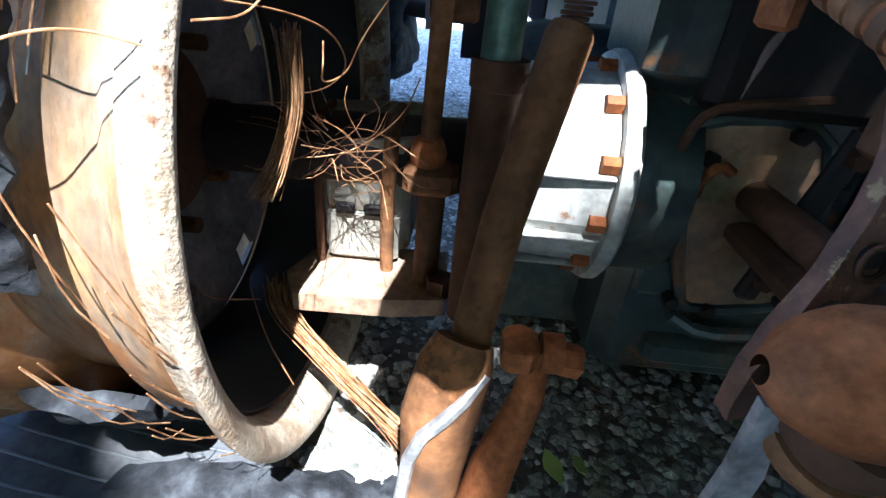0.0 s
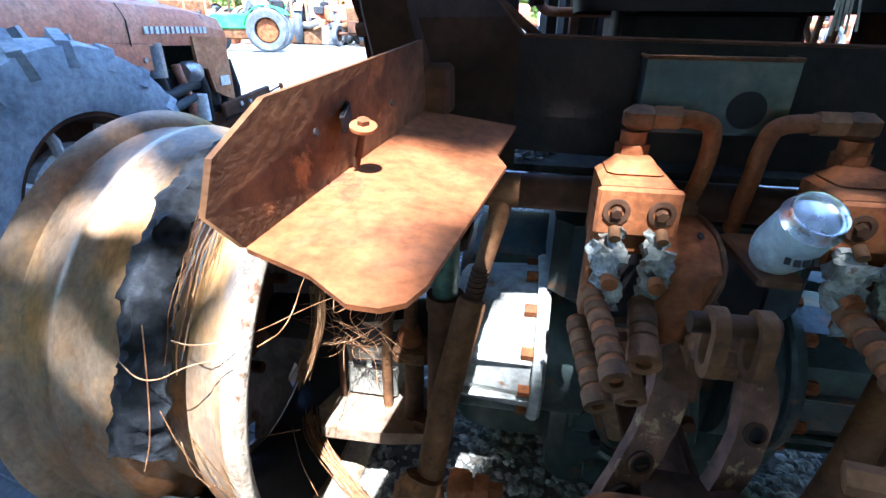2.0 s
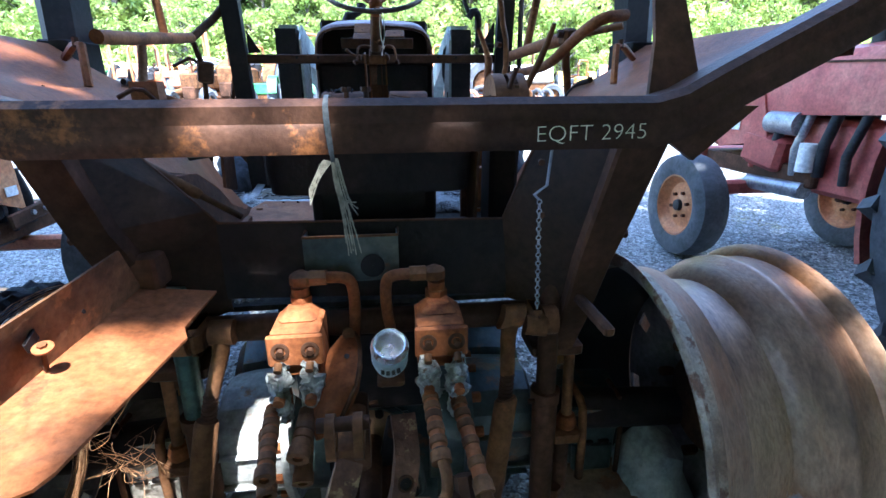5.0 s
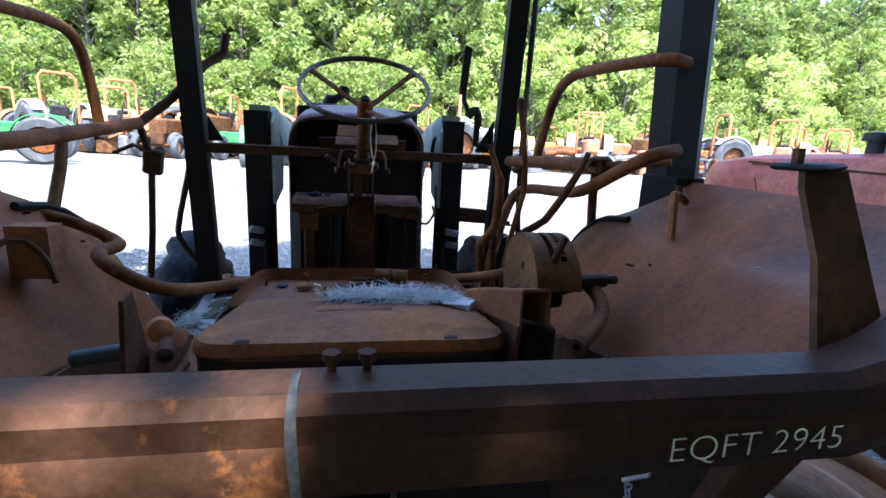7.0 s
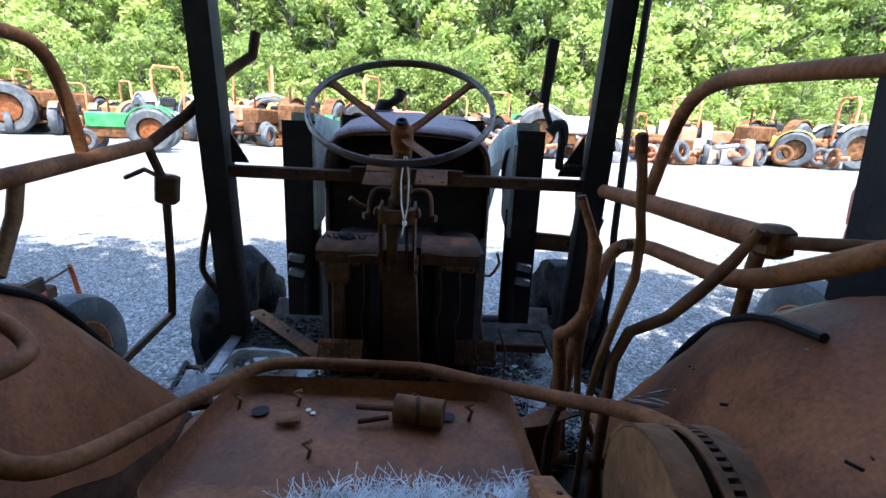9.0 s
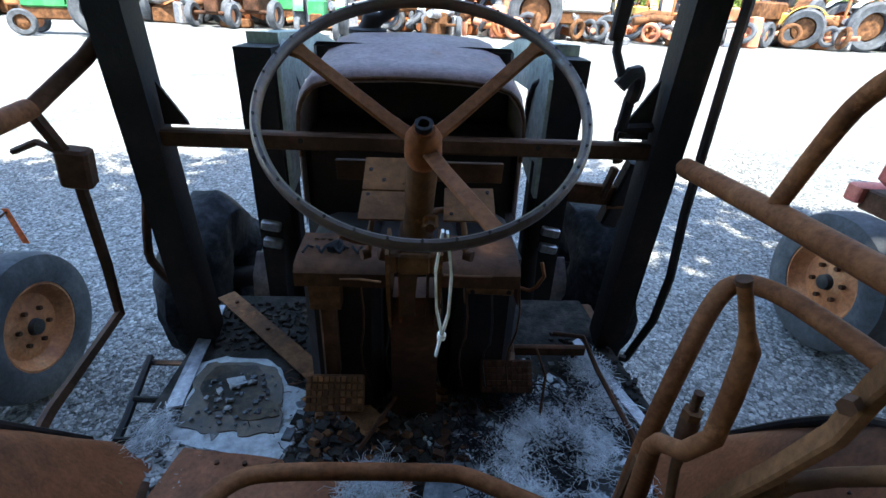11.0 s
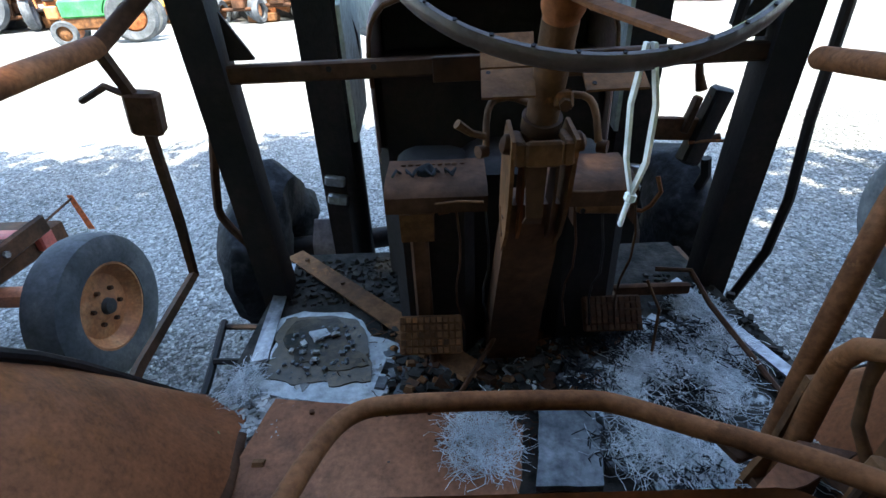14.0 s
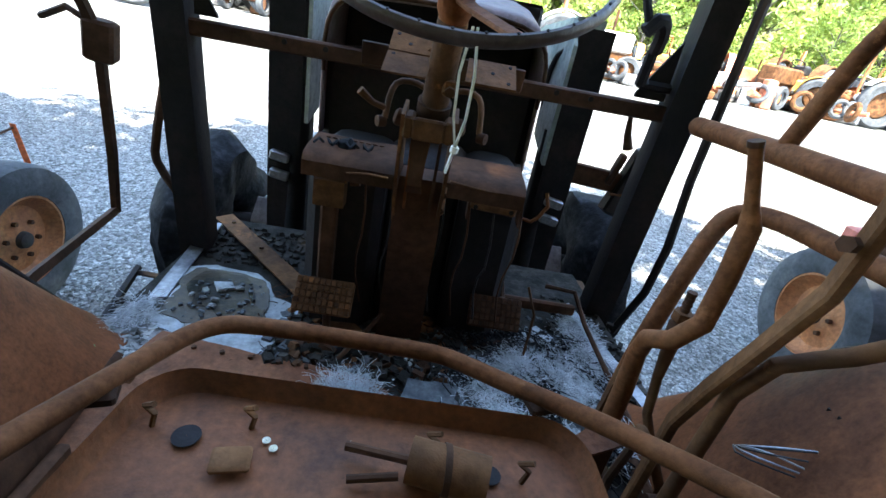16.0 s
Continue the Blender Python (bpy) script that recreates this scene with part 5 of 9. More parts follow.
# ---- cab frame ----
cab = thing("burnt_cab", (0, 1.42, 0.72), "burnt steel cab frame with posts and a front crossbar", "cab frame")
for s in (-1, 1):
    x_lo, x_hi = s * 0.54, s * 0.60
    g = G()
    rings = []
    for z, xc in ((0.70, s * 0.552), (1.34, s * 0.572), (2.35, s * 0.605)):
        w, d = 0.036, 0.045
        c = [(-w, -d), (w, -d), (w, -d + 0.03), (w * 0.7, d), (-w * 0.7, d), (-w, -d + 0.03)]
        rings.append([Vector((xc + a, 1.42 + b + (z - 1.34) * -0.02, z)) for a, b in c])
    part("front_post", g.loft(rings, True, True), BURNT, cab, "", 20)
    if s < 0:
        part("bent_handle", G().tube([(-0.60, 1.44, 1.36), (-0.615, 1.45, 1.28), (-0.685, 1.475, 1.03), (-0.678, 1.47, 0.985), (-0.60, 1.455, 0.89), (-0.56, 1.44, 0.85)], 0.011, 8, smooth_path=1), RUST_DARK, cab)
    else:
        part("seal_strip", G().tube([(s * 0.62, 1.40, 0.74), (s * 0.66, 1.36, 0.95), (s * 0.635, 1.36, 1.3), (s * 0.655, 1.36, 2.3)], 0.011, 8, smooth_path=1), BURNT, cab)
    g = G()
    rings = []
    for z in (1.27, 2.35):
        k = 0.030 - 0.05 * (z - 1.27)
        c = [(0.735, 0.64), (0.80, 0.645), (0.80, 0.52), (0.775, 0.50), (0.735, 0.55)]
        rings.append([Vector((s * (a + k), b + 0.05, z)) for a, b in c])
    part("rear_post", g.loft(rings, True, True), BURNT, cab, "", 20)
    part("post_foot", G().box((s * 0.795, 0.625, 1.30), (0.075, 0.15, 0.10), (0, 0, 0), 0.004), BURNT, cab)
    part("gusset", G().plate([(0.0, 1.37), (0.0, 1.50), (-0.07, 1.38), (-0.07, 1.37)] if s > 0 else [(0.0, 1.37), (0.0, 1.46), (0.05, 1.375), (0.05, 1.37)], 0.008, pose(s * 0.535, 1.42, 0, 90)), BURNT, cab)
    part("sill", G().box((s * 0.575, 1.28, 0.745), (0.035, 0.74, 0.03), (0, 0, 0), 0.005), RUST_DARK, cab)
g = G().box((0, 1.405, 1.345), (1.09, 0.035, 0.036), (0, 0, 0), 0.004)
part("front_crossbar", g, RUST_DARK, cab, "brown front crossbar")
for x in (-0.33, -0.24, 0.28, 0.36):
    part("hole", G().lathe([(0, 0.006), (0.002, 0.006), (0.002, 0.0004)], (x, 1.386, 1.35), (0, -1, 0), 10), BURNT, cab)

# ---- grab rails and door frames ----
def grab_rail(s):
    X = lambda x: s * x
    a = thing("grab_rail", (X(0.60), 1.0, 1.2), "rusty bent tube grab rail on the cab side", "grab rail", "grab rails")
    part("side_tube", G().tube([(X(0.571), 1.288, 1.345), (X(0.58), 1.02, 1.356), (X(0.589), 0.64, 1.365)], 0.020, 16), TUBE, a, "sun-bleached tube")
    part("end_cap", G().lathe([(-0.02, 0.02), (0.004, 0.02), (0.014, 0.015), (0.018, 0.001)], (X(0.571), 1.288, 1.345), (-s * 0.03, 1, -0.04), 16), TUBE, a)
    part("joint", G().box((X(0.590), 0.615, 1.365), (0.048, 0.045, 0.048), (0, 0, 12), 0.008), RUST, a)
    part("joint_bolt", G().hexnut((X(0.568), 0.60, 1.372), (X(0.552), 0.60, 1.374), 0.011), RUST_DARK, a)
    part("tie_tube", G().tube([(X(0.592), 0.60, 1.367), (X(0.70), 0.50, 1.385)], 0.010, 10), RUST, a)
    part("upper_loop", G().tube([(X(0.581), 1.033, 1.362), (X(0.592), 1.01, 1.46), (X(0.600), 0.985, 1.54), (X(0.606), 0.935, 1.592), (X(0.612), 0.85, 1.612), (X(0.628), 0.68, 1.608), (X(0.652), 0.49, 1.600), (X(0.715), 0.52, 1.598)], 0.0145, 14, smooth_path=2), TUBE, a)
    part("lower_tube", G().tube([(X(0.388), 0.885, 0.805), (X(0.397), 0.888, 1.007), (X(0.440), 0.922, 1.155), (X(0.478), 0.955, 1.238), (X(0.508), 0.965, 1.268), (X(0.542), 0.925, 1.278), (X(0.556), 0.82, 1.282), (X(0.555), 0.70, 1.290), (X(0.550), 0.60, 1.306), (X(0.570), 0.51, 1.352), (X(0.612), 0.445, 1.398), (X(0.70), 0.49, 1.410)], 0.0150, 14, smooth_path=2), TUBE, a)
    part("strut", G().tube([(X(0.596), 0.645, 1.355), (X(0.612), 0.68, 1.29), (X(0.655), 0.75, 1.185)], 0.012, 10), RUST, a)
    return a


grab_rail(1)
door = thing("door_frame", (-0.72, 1.2, 0.87), "bent burnt door frame swung open beside the cab", "door frame")
part("side_tube", G().tube([(-0.72, 1.30, 1.418), (-0.715, 1.05, 1.395), (-0.71, 0.80, 1.372), (-0.71, 0.60, 1.36)], 0.019, 16), TUBE, door)
part("upper_loop", G().tube([(-0.72, 1.055, 1.40), (-0.72, 1.03, 1.53), (-0.72, 0.985, 1.625), (-0.72, 0.90, 1.645), (-0.73, 0.66, 1.632)], 0.014, 12, smooth_path=2), TUBE, door)
part("lower_strut", G().tube([(-0.72, 0.87, 1.37), (-0.72, 0.85, 1.30), (-0.71, 0.78, 1.20)], 0.014, 10), RUST, door)
part("frame_bar", G().tube([(-0.715, 1.30, 1.405), (-0.705, 1.345, 1.30), (-0.745, 1.40, 1.02), (-0.775, 1.43, 0.855), (-0.73, 1.09, 0.85), (-0.70, 0.95, 0.84)], 0.0125, 4), RUST_DARK, door, "square door bar")
part("latch_box", jitter(G().box((-0.70, 1.345, 1.29), (0.06, 0.045, 0.085), (5, 8, 10), 0.006), 0.003, 30), RUST_DARK, door)
part("latch_lever", G().tube([(-0.83, 1.36, 1.315), (-0.755, 1.335, 1.345), (-0.72, 1.33, 1.33)], 0.007, 6), RUST_DARK, door)
part("mirror_arm", G().tube([(-0.72, 1.30, 1.415), (-0.655, 1.40, 1.50), (-0.56, 1.50, 1.64), (-0.50, 1.53, 1.69), (-0.485, 1.53, 1.76)], 0.016, 12), RUST_DARK, door)
mir = thing("mirror_bracket", (0.45, 1.39, 1.38), "burnt mirror bracket on the front post", "mirror bracket")
part("bracket", G().tube([(0.53, 1.40, 1.40), (0.47, 1.385, 1.40), (0.455, 1.38, 1.40), (0.452, 1.36, 1.47)], 0.012, 6), BURNT, mir)
part("arm", G().tube([(0.452, 1.35, 1.47), (0.445, 1.32, 1.51), (0.425, 1.30, 1.53), (0.40, 1.30, 1.50)], 0.015, 8, smooth_path=1), BURNT, mir)
part("stem", G().tube([(0.41, 1.30, 1.50), (0.385, 1.31, 1.56), (0.385, 1.31, 1.70)], 0.009, 8), BURNT, mir)
part("mirror_plate", jitter(G().box((0.385, 1.31, 1.66), (0.03, 0.018, 0.17), (0, 4, 0), 0.004), 0.006, 25), BURNT, mir)

# ---- entry step ----
step = thing("entry_step", (-0.70, 1.33, 0.5), "black bent entry step beside the cab", "step")
part("side_bar", G().tube([(-0.80, 1.53, 0.62), (-0.755, 1.30, 0.60), (-0.72, 1.12, 0.60)], 0.011, 6), BURNT, step)
part("side_bar", G().tube([(-0.66, 1.50, 0.62), (-0.65, 1.3, 0.60), (-0.64, 1.10, 0.60)], 0.011, 6), BURNT, step)
for y in (1.51, 1.36, 1.22, 1.12):
    part("rung", G().tube([(-0.79 + (1.53 - y) * 0.17, y, 0.615), (-0.65, y, 0.61)], 0.009, 6), BURNT, step)
part("hanger", G().tube([(-0.66, 1.50, 0.62), (-0.60, 1.48, 0.70), (-0.575, 1.45, 0.76)], 0.012, 6), RUST_DARK, step)

# ---- seat ----
seat = thing("operator_seat", (0, 0.4, 0.79), "burnt-out operator seat, bare rusty pans without cushions", "seat")
def rounded(x0, x1, y0, y1, r, n=6, taper=0.0):
    pts = []
    for cx, cy, a0 in ((x1 - r, y1 - r, 0), (x0 + r, y1 - r, 90), (x0 + r, y0 + r, 180), (x1 - r, y0 + r, 270)):
        for k in range(n + 1):
            a = radians(a0 + 90 * k / n)
            pts.append((cx + r * math.cos(a), cy + r * math.sin(a)))
    ym = (y0 + y1) / 2
    return [(x * (1 - taper * (y - y0) / (y1 - y0)), y) for x, y in pts]
def pan(outline, z, lip_h, lip_in, bulge, t=0.004):
    """A pressed pan: floor, turned edge, bulge of its floor."""
    cx = sum(p[0] for p in outline) / len(outline); cy = sum(p[1] for p in outline) / len(outline)
    rings = []
    for k, h in ((0.0, bulge), (0.3, bulge * 0.95), (0.6, bulge * 0.75), (0.85, bulge * 0.3), (0.95, 0.0), (1 - lip_in, 0.0), (1.0, lip_h * 0.5), (1.0, lip_h)):
        rings.append([Vector((cx + (x - cx) * max(k, 0.001), cy + (y - cy) * max(k, 0.001), z + h)) for x, y in outline])
    under = [[p + Vector((0, 0, -t)) for p in r] for r in reversed(rings)]
    g = G(); g.loft(rings + under, True, False, True)
    return g
def tilt_pan(g, y0=0.11, slope=-0.10):
    g.v = [(x, y, z + 0.016 + slope * (y - y0)) for x, y, z in g.v]
    return g


part("cushion_pan", jitter(pan(rounded(-0.242, 0.232, 0.35, 0.632, 0.05, 6, 0.06), 1.075, 0.028, 0.03, 0.004), 0.003, 12), PAN_RUST, seat, "shallow rusty tray", 50)
part("back_pan", jitter(tilt_pan(pan(rounded(-0.222, 0.222, 0.112, 0.38, 0.05, 6, 0.10), 1.125, -0.014, 0.02, 0.012)), 0.003, 10), RUST_SHEET, seat, "folded-down rusty backrest shell", 50)
part("emboss", G().box((-0.005, 0.25, 1.1385), (0.12, 0.035, 0.005), (-5.7, 0, 0), 0.002), RUST_SHEET, seat)
# black skirts and pedestal carry the dark void under the seat in their colour
rows = []
for z, k in ((1.02, 0.97), (1.07, 1.0), (1.112, 1.0)):
    rows.append([Vector((x * k, y, z)) for x, y in rounded(-0.225, 0.22, 0.135, 0.36, 0.05)])
part("side_skirt", G().loft(rows, True, False), BURNT, seat, "burnt seat underside, coloured black for its shade")
part("front_skirt", G().loft([[Vector((x, y, z)) for x, y in rounded(-0.15, 0.15, 0.23, 0.36, 0.04)] for z in (0.93, 1.10)], True, False), BURNT, seat)
part("pan_lip", G().tube([(-0.205, 0.30, 1.112), (-0.222, 0.17, 1.118), (-0.20, 0.118, 1.121), (0.0, 0.112, 1.121), (0.20, 0.118, 1.121), (0.222, 0.17, 1.118), (0.205, 0.30, 1.112)], 0.006, 8, smooth_path=1), RUST_DARK, seat)
part("pedestal", G().box((0, 0.37, 0.90), (0.28, 0.30, 0.27), (0, 0, 0), 0.02), BURNT, seat)
SZ = 1.0805
for x, y in ((-0.205, 0.578), (-0.117, 0.590), (0.061, 0.590), (0.150, 0.570), (-0.07, 0.47)):
    part("spring_clip", G().tube([(x, y, SZ - 0.004), (x + 0.004, y, SZ + 0.012), (x - 0.006, y + 0.003, SZ + 0.018), (x + 0.006, y - 0.002, SZ + 0.026)], 0.003, 6), RUST, seat)
for x, y, r in ((-0.168, 0.568, 0.013), (0.118, 0.570, 0.011), (-0.097, 0.575, 0.004), (-0.088, 0.567, 0.004), (0.045, 0.565, 0.003), (-0.02, 0.585, 0.002)):
    part("hole", G().lathe([(0, r), (0.001, r), (0.001, 0.0004)], (x, y, SZ), (0, 0, 1), 18), BURNT if r > 0.008 else CHALK, seat)
part("latch", G().box((-0.118, 0.545, SZ + 0.006), (0.034, 0.026, 0.007), (0, 0, 12), 0.002), RUST, seat)
part("damper_body", G().cyl((0.038, 0.560, 1.100), (0.110, 0.548, 1.100), 0.021, 20), RUST, seat)
part("damper_rod", G().cyl((0.04, 0.560, 1.098), (-0.022, 0.572, 1.092), 0.0045, 8), RUST_DARK, seat)
part("damper_band", G().lathe([(-0.003, 0.0215), (-0.003, 0.023), (0.003, 0.023), (0.003, 0.0215)], (0.072, 0.554, 1.100), (1, -0.16, 0), 20), RUST_DARK, seat)
part("damper_rod", G().cyl((0.03, 0.545, 1.094), (-0.015, 0.54, 1.088), 0.004, 8), RUST_DARK, seat)
for x in (-0.15, 0.13):
    part("slot", G().box((x, 0.122, 1.139), (0.02, 0.012, 0.006), (0, 0, 0), 0.001), BURNT, seat)
for x, y in ((-0.12, 0.20), (0.11, 0.19), (-0.10, 0.29)):
    part("washer", G().lathe([(0, 0.007), (0.0015, 0.007), (0.0015, 0.002)], (x, y, 1.142 - 0.1 * (y - 0.13)), (0, 0.1, 1), 14), FOAM, seat)
seat.location = Vector(seat.location) + Vector((0.010, 0.012, -0.006))
bar = thing("seat_rail", (0, 0.8, 0.9), "rusty bent tube rail round the front of the seat", "tube rail")
part("tube", G().tube([(0.335, 0.13, 1.12), (0.39, 0.18, 1.13), (0.425, 0.235, 1.145), (0.43, 0.29, 1.158), (0.425, 0.38, 1.165), (0.41, 0.46, 1.15), (0.385, 0.53, 1.13), (0.34, 0.62, 1.085), (0.26, 0.71, 1.05), (0.17, 0.765, 1.035), (0.10, 0.805, 1.03), (0.06, 0.812, 1.03), (-0.18, 0.815, 1.03), (-0.235, 0.80, 1.03), (-0.265, 0.74, 1.035), (-0.29, 0.55, 1.08), (-0.30, 0.40, 1.12), (-0.34, 0.36, 1.14), (-0.42, 0.39, 1.172), (-0.465, 0.46, 1.178), (-0.455, 0.53, 1.172), (-0.485, 0.58, 1.172), (-0.56, 0.61, 1.20), (-0.662, 0.63, 1.222), (-0.72, 0.60, 1.22)], 0.0125, 12, smooth_path=2), TUBE, bar)
part("end_cap", G().lathe([(-0.004, 0.012), (-0.004, 0.0135), (0.012, 0.0135), (0.012, 0.006), (0.004, 0.006)], (0.335, 0.13, 1.12), (-0.7, -0.65, -0.1), 16), RUST_DARK, bar)
for x, y, z in ((-0.279, 0.64, 1.058), (0.215, 0.737, 1.043)):
    part("clamp", G().box((x, y, z - 0.012), (0.034, 0.03, 0.014), (0, 0, 20), 0.003), RUST_DARK, bar)

# ---- console and levers ----
con = thing("lever_quadrant", (0.42, 0.62, 0.79), "rusty half-round lever quadrant with a slotted guide", "lever quadrant")
QC = Vector((0.288, 0.285, 1.165))
QR = 0.09
def sector(r, x, t, a0, a1):
    poly = [(QC.y + r * math.cos(radians(a)), QC.z + r * math.sin(radians(a))) for a in range(a0, a1 + 1, 8)]
    return G().plate(poly, t, pose(x, 0, 0, 90, 0, 90))
part("disc", sector(QR - 0.001, QC.x, 0.005, -60, 180), RUST, con, "half-round side plate")
part("guide", sector(QR - 0.001, QC.x + 0.068, 0.005, -40, 170), RUST_DARK, con)
for x0, x1 in ((0.0, 0.026), (0.036, 0.044), (0.054, 0.073)):
    rows = []
    for a in range(8, 170, 9):
        e = Vector((0, math.cos(radians(a)), math.sin(radians(a))))
        rows.append([QC + e * r + Vector((x, 0, 0)) for r, x in ((QR + 0.003, x0), (QR + 0.003, x1), (QR, x1), (QR, x0))])
    part("slotted_guide", G().loft(rows, True, True), RUST, con, "curved guide strip between slots")
for a0, a1 in ((4, 26), (140, 174)):
    rows = []
    for a in range(a0, a1 + 1, 6):
        e = Vector((0, math.cos(radians(a)), math.sin(radians(a))))
        rows.append([QC + e * r + Vector((x, 0, 0)) for r, x in ((QR + 0.004, -0.001), (QR + 0.004, 0.074), (QR + 0.001, 0.074), (QR + 0.001, -0.001))])
    part("guide_end", G().loft(rows, True, True), RUST, con)
for a in range(60, 135, 6):
    e = Vector((0, math.cos(radians(a)), math.sin(radians(a))))
    part("notch_tooth", G().box(tuple(QC + e * QR + Vector((0.049, 0, 0))), (0.010, 0.005, 0.004), (a - 90, 0, 0)), RUST_DARK, con)
part("disc_slot", G().box((QC.x - 0.001, QC.y - 0.015, QC.z + 0.04), (0.003, 0.006, 0.014), (10, 0, 0), 0.001), BURNT, con)
part("hub", G().cyl((QC.x, QC.y, QC.z - 0.02), (QC.x + 0.075, QC.y, QC.z - 0.02), 0.022, 16), BURNT, con)
part("base", G().box((0.325, 0.32, 0.94), (0.07, 0.12, 0.31), (0, 0, 0), 0.01), BURNT, con)
rows = []
for (x, y, z), w, h in (((0.218, 0.41, 1.118), 0.030, 0.030), ((0.222, 0.30, 1.156), 0.038, 0.042), ((0.232, 0.112, 1.212), 0.044, 0.055)):
    o = [(0, -h), (0, -0.003), (0.003, 0), (w - 0.003, 0), (w, -0.003), (w, -h), (w - 0.003, -h), (w - 0.003, -0.005), (0.003, -0.005), (0.003, -h)]
    rows.append([Vector((x + a, y, z + b)) for a, b in o])
part("slide_cover", G().loft(rows, True, True), RUST_SHEET, con, "folded rusty channel with holes", 20)
part("cover_leg", G().plate([(0.125, 1.16), (0.30, 1.12), (0.26, 0.80), (0.20, 0.80)], 0.006, pose(0.236, 0, 0, 90, 0, 90)), RUST_DARK, con)
for k in range(5):
    y = 0.145 + 0.055 * k
    part("hole", G().lathe([(0, 0.006 - 0.0006 * k), (0.0012, 0.006 - 0.0006 * k), (0.0012, 0.0003)], (0.252 - 0.011 * k / 4, y, 1.2035 - 0.315 * (y - 0.145)), (0, 0.3, 1), 10), BURNT, con)
part("knob_lever", G().cyl((QC.x + 0.03, 0.215, 1.225), (QC.x + 0.042, 0.205, 1.268), 0.006, 10), RUST_DARK, con)
part("side_pin", G().cyl((0.37, 0.285, 1.17), (0.47, 0.281, 1.175), 0.008, 10), BURNT, con)
part("pin_block", G().box((0.425, 0.283, 1.172), (0.055, 0.02, 0.022), (0, -3, 0), 0.003), BURNT, con)
lev = thing("control_lever", (0.36, 0.80, 0.79), "long rusty bent control lever beside the seat", "lever", "control levers")
part("rod", G().tube([(0.344, 0.747, 1.398), (0.358, 0.749, 1.366), (0.371, 0.751, 1.336), (0.378, 0.747, 1.312), (0.377, 0.742, 1.25), (0.370, 0.735, 1.19), (0.350, 0.745, 1.155), (0.342, 0.78, 1.13), (0.352, 0.805, 1.09), (0.366, 0.822, 1.007), (0.368, 0.825, 0.792)], [0.0075, 0.0075, 0.0080, 0.0125, 0.0125, 0.0125, 0.0125, 0.0125, 0.0130, 0.0150, 0.0160], 12), TUBE, lev)
part("pivot", G().cyl((0.335, 0.82, 0.82), (0.40, 0.82, 0.82), 0.018, 14), RUST_DARK, lev)
part("foot_plate", G().plate([(0.315, 0.79), (0.405, 0.79), (0.390, 0.90), (0.384, 1.03), (0.356, 1.03), (0.345, 0.90)], 0.010, pose(0, 0.842, 0, 90)), RUST, lev)
part("grip_stub", G().cyl((0.344, 0.747, 1.396), (0.342, 0.747, 1.402), 0.0082, 10), RUST_DARK, lev)


def flat_bar(pts, wide, w, t):
    """A flat bar through pts; wide is the way of its broad side."""
    P_ = [Vector(p) for p in pts]
    rows = []
    for i, p in enumerate(P_):
        d = (P_[min(i + 1, len(P_) - 1)] - P_[max(i - 1, 0)]).normalized()
        a = Vector(wide); a = (a - d * a.dot(d)).normalized()
        b = d.cross(a)
        k = 0.003
        rows.append([p + a * u + b * v for u, v in ((-w, -t + k), (-w + k, -t), (w - k, -t), (w, -t + k), (w, t - k), (w - k, t), (-w + k, t), (-w, t - k))])
    return G().loft(rows, True, True)


levb = thing("control_lever", (0.40, 0.74, 0.79), "rusty flat-bar control lever bolted by the fender", "lever", "control levers")
part("bar", flat_bar([(0.372, 0.598, 1.486), (0.384, 0.612, 1.446), (0.392, 0.622, 1.405), (0.408, 0.642, 1.36), (0.414, 0.655, 1.29), (0.404, 0.682, 1.20), (0.400, 0.714, 1.115), (0.402, 0.745, 1.03), (0.405, 0.76, 0.792)], (0.35, 0.92, 0.0), 0.0125, 0.007), RUST, levb, "flat rusty bar", 30)
part("tip", G().tube([(0.372, 0.598, 1.478), (0.366, 0.590, 1.505), (0.365, 0.589, 1.509)], [0.0085, 0.0085, 0.006], 12), RUST_DARK, levb)
part("bolt", G().hexnut((0.392, 0.64, 1.345), (0.378, 0.632, 1.347), 0.008), RUST_DARK, levb)
lev2 = thing("control_lever", (0.40, 0.72, 0.79), "thin rusty bent control lever beside the fender", "lever", "control levers")
part("rod", G().tube([(0.522, 0.547, 1.395), (0.514, 0.575, 1.345), (0.500, 0.615, 1.285), (0.480, 0.660, 1.222), (0.462, 0.672, 1.205), (0.430, 0.680, 1.185), (0.418, 0.70, 1.12), (0.418, 0.715, 0.792)], [0.006, 0.009, 0.010, 0.010, 0.010, 0.010, 0.010, 0.011], 10), RUST, lev2)
part("pivot", G().cyl((0.400, 0.715, 0.90), (0.436, 0.715, 0.90), 0.014, 14), RUST_DARK, lev2)
lev3 = thing("control_lever", (0.33, 0.66, 0.79), "thin rusty rod standing beside the seat rail", "lever", "control levers")
part("rod", G().tube([(0.335, 0.70, 1.03), (0.315, 0.69, 0.97), (0.312, 0.68, 0.792)], 0.006, 8), RUST_DARK, lev3)
part("clevis", G().box((0.335, 0.70, 1.035), (0.016, 0.02, 0.03), (0, 12, 0), 0.003), RUST, lev3)
knob = thing("threaded_stud", (0.40, 0.80, 0.79), "rusty threaded stud with nut on a bent rod", "stud")
part("rod", G().tube([(0.388, 0.800, 1.145), (0.389, 0.795, 1.06), (0.392, 0.785, 1.00), (0.410, 0.765, 0.95), (0.432, 0.74, 0.90), (0.436, 0.735, 0.792)], [0.0125, 0.007, 0.007, 0.008, 0.008, 0.009], 10), RUST, knob)
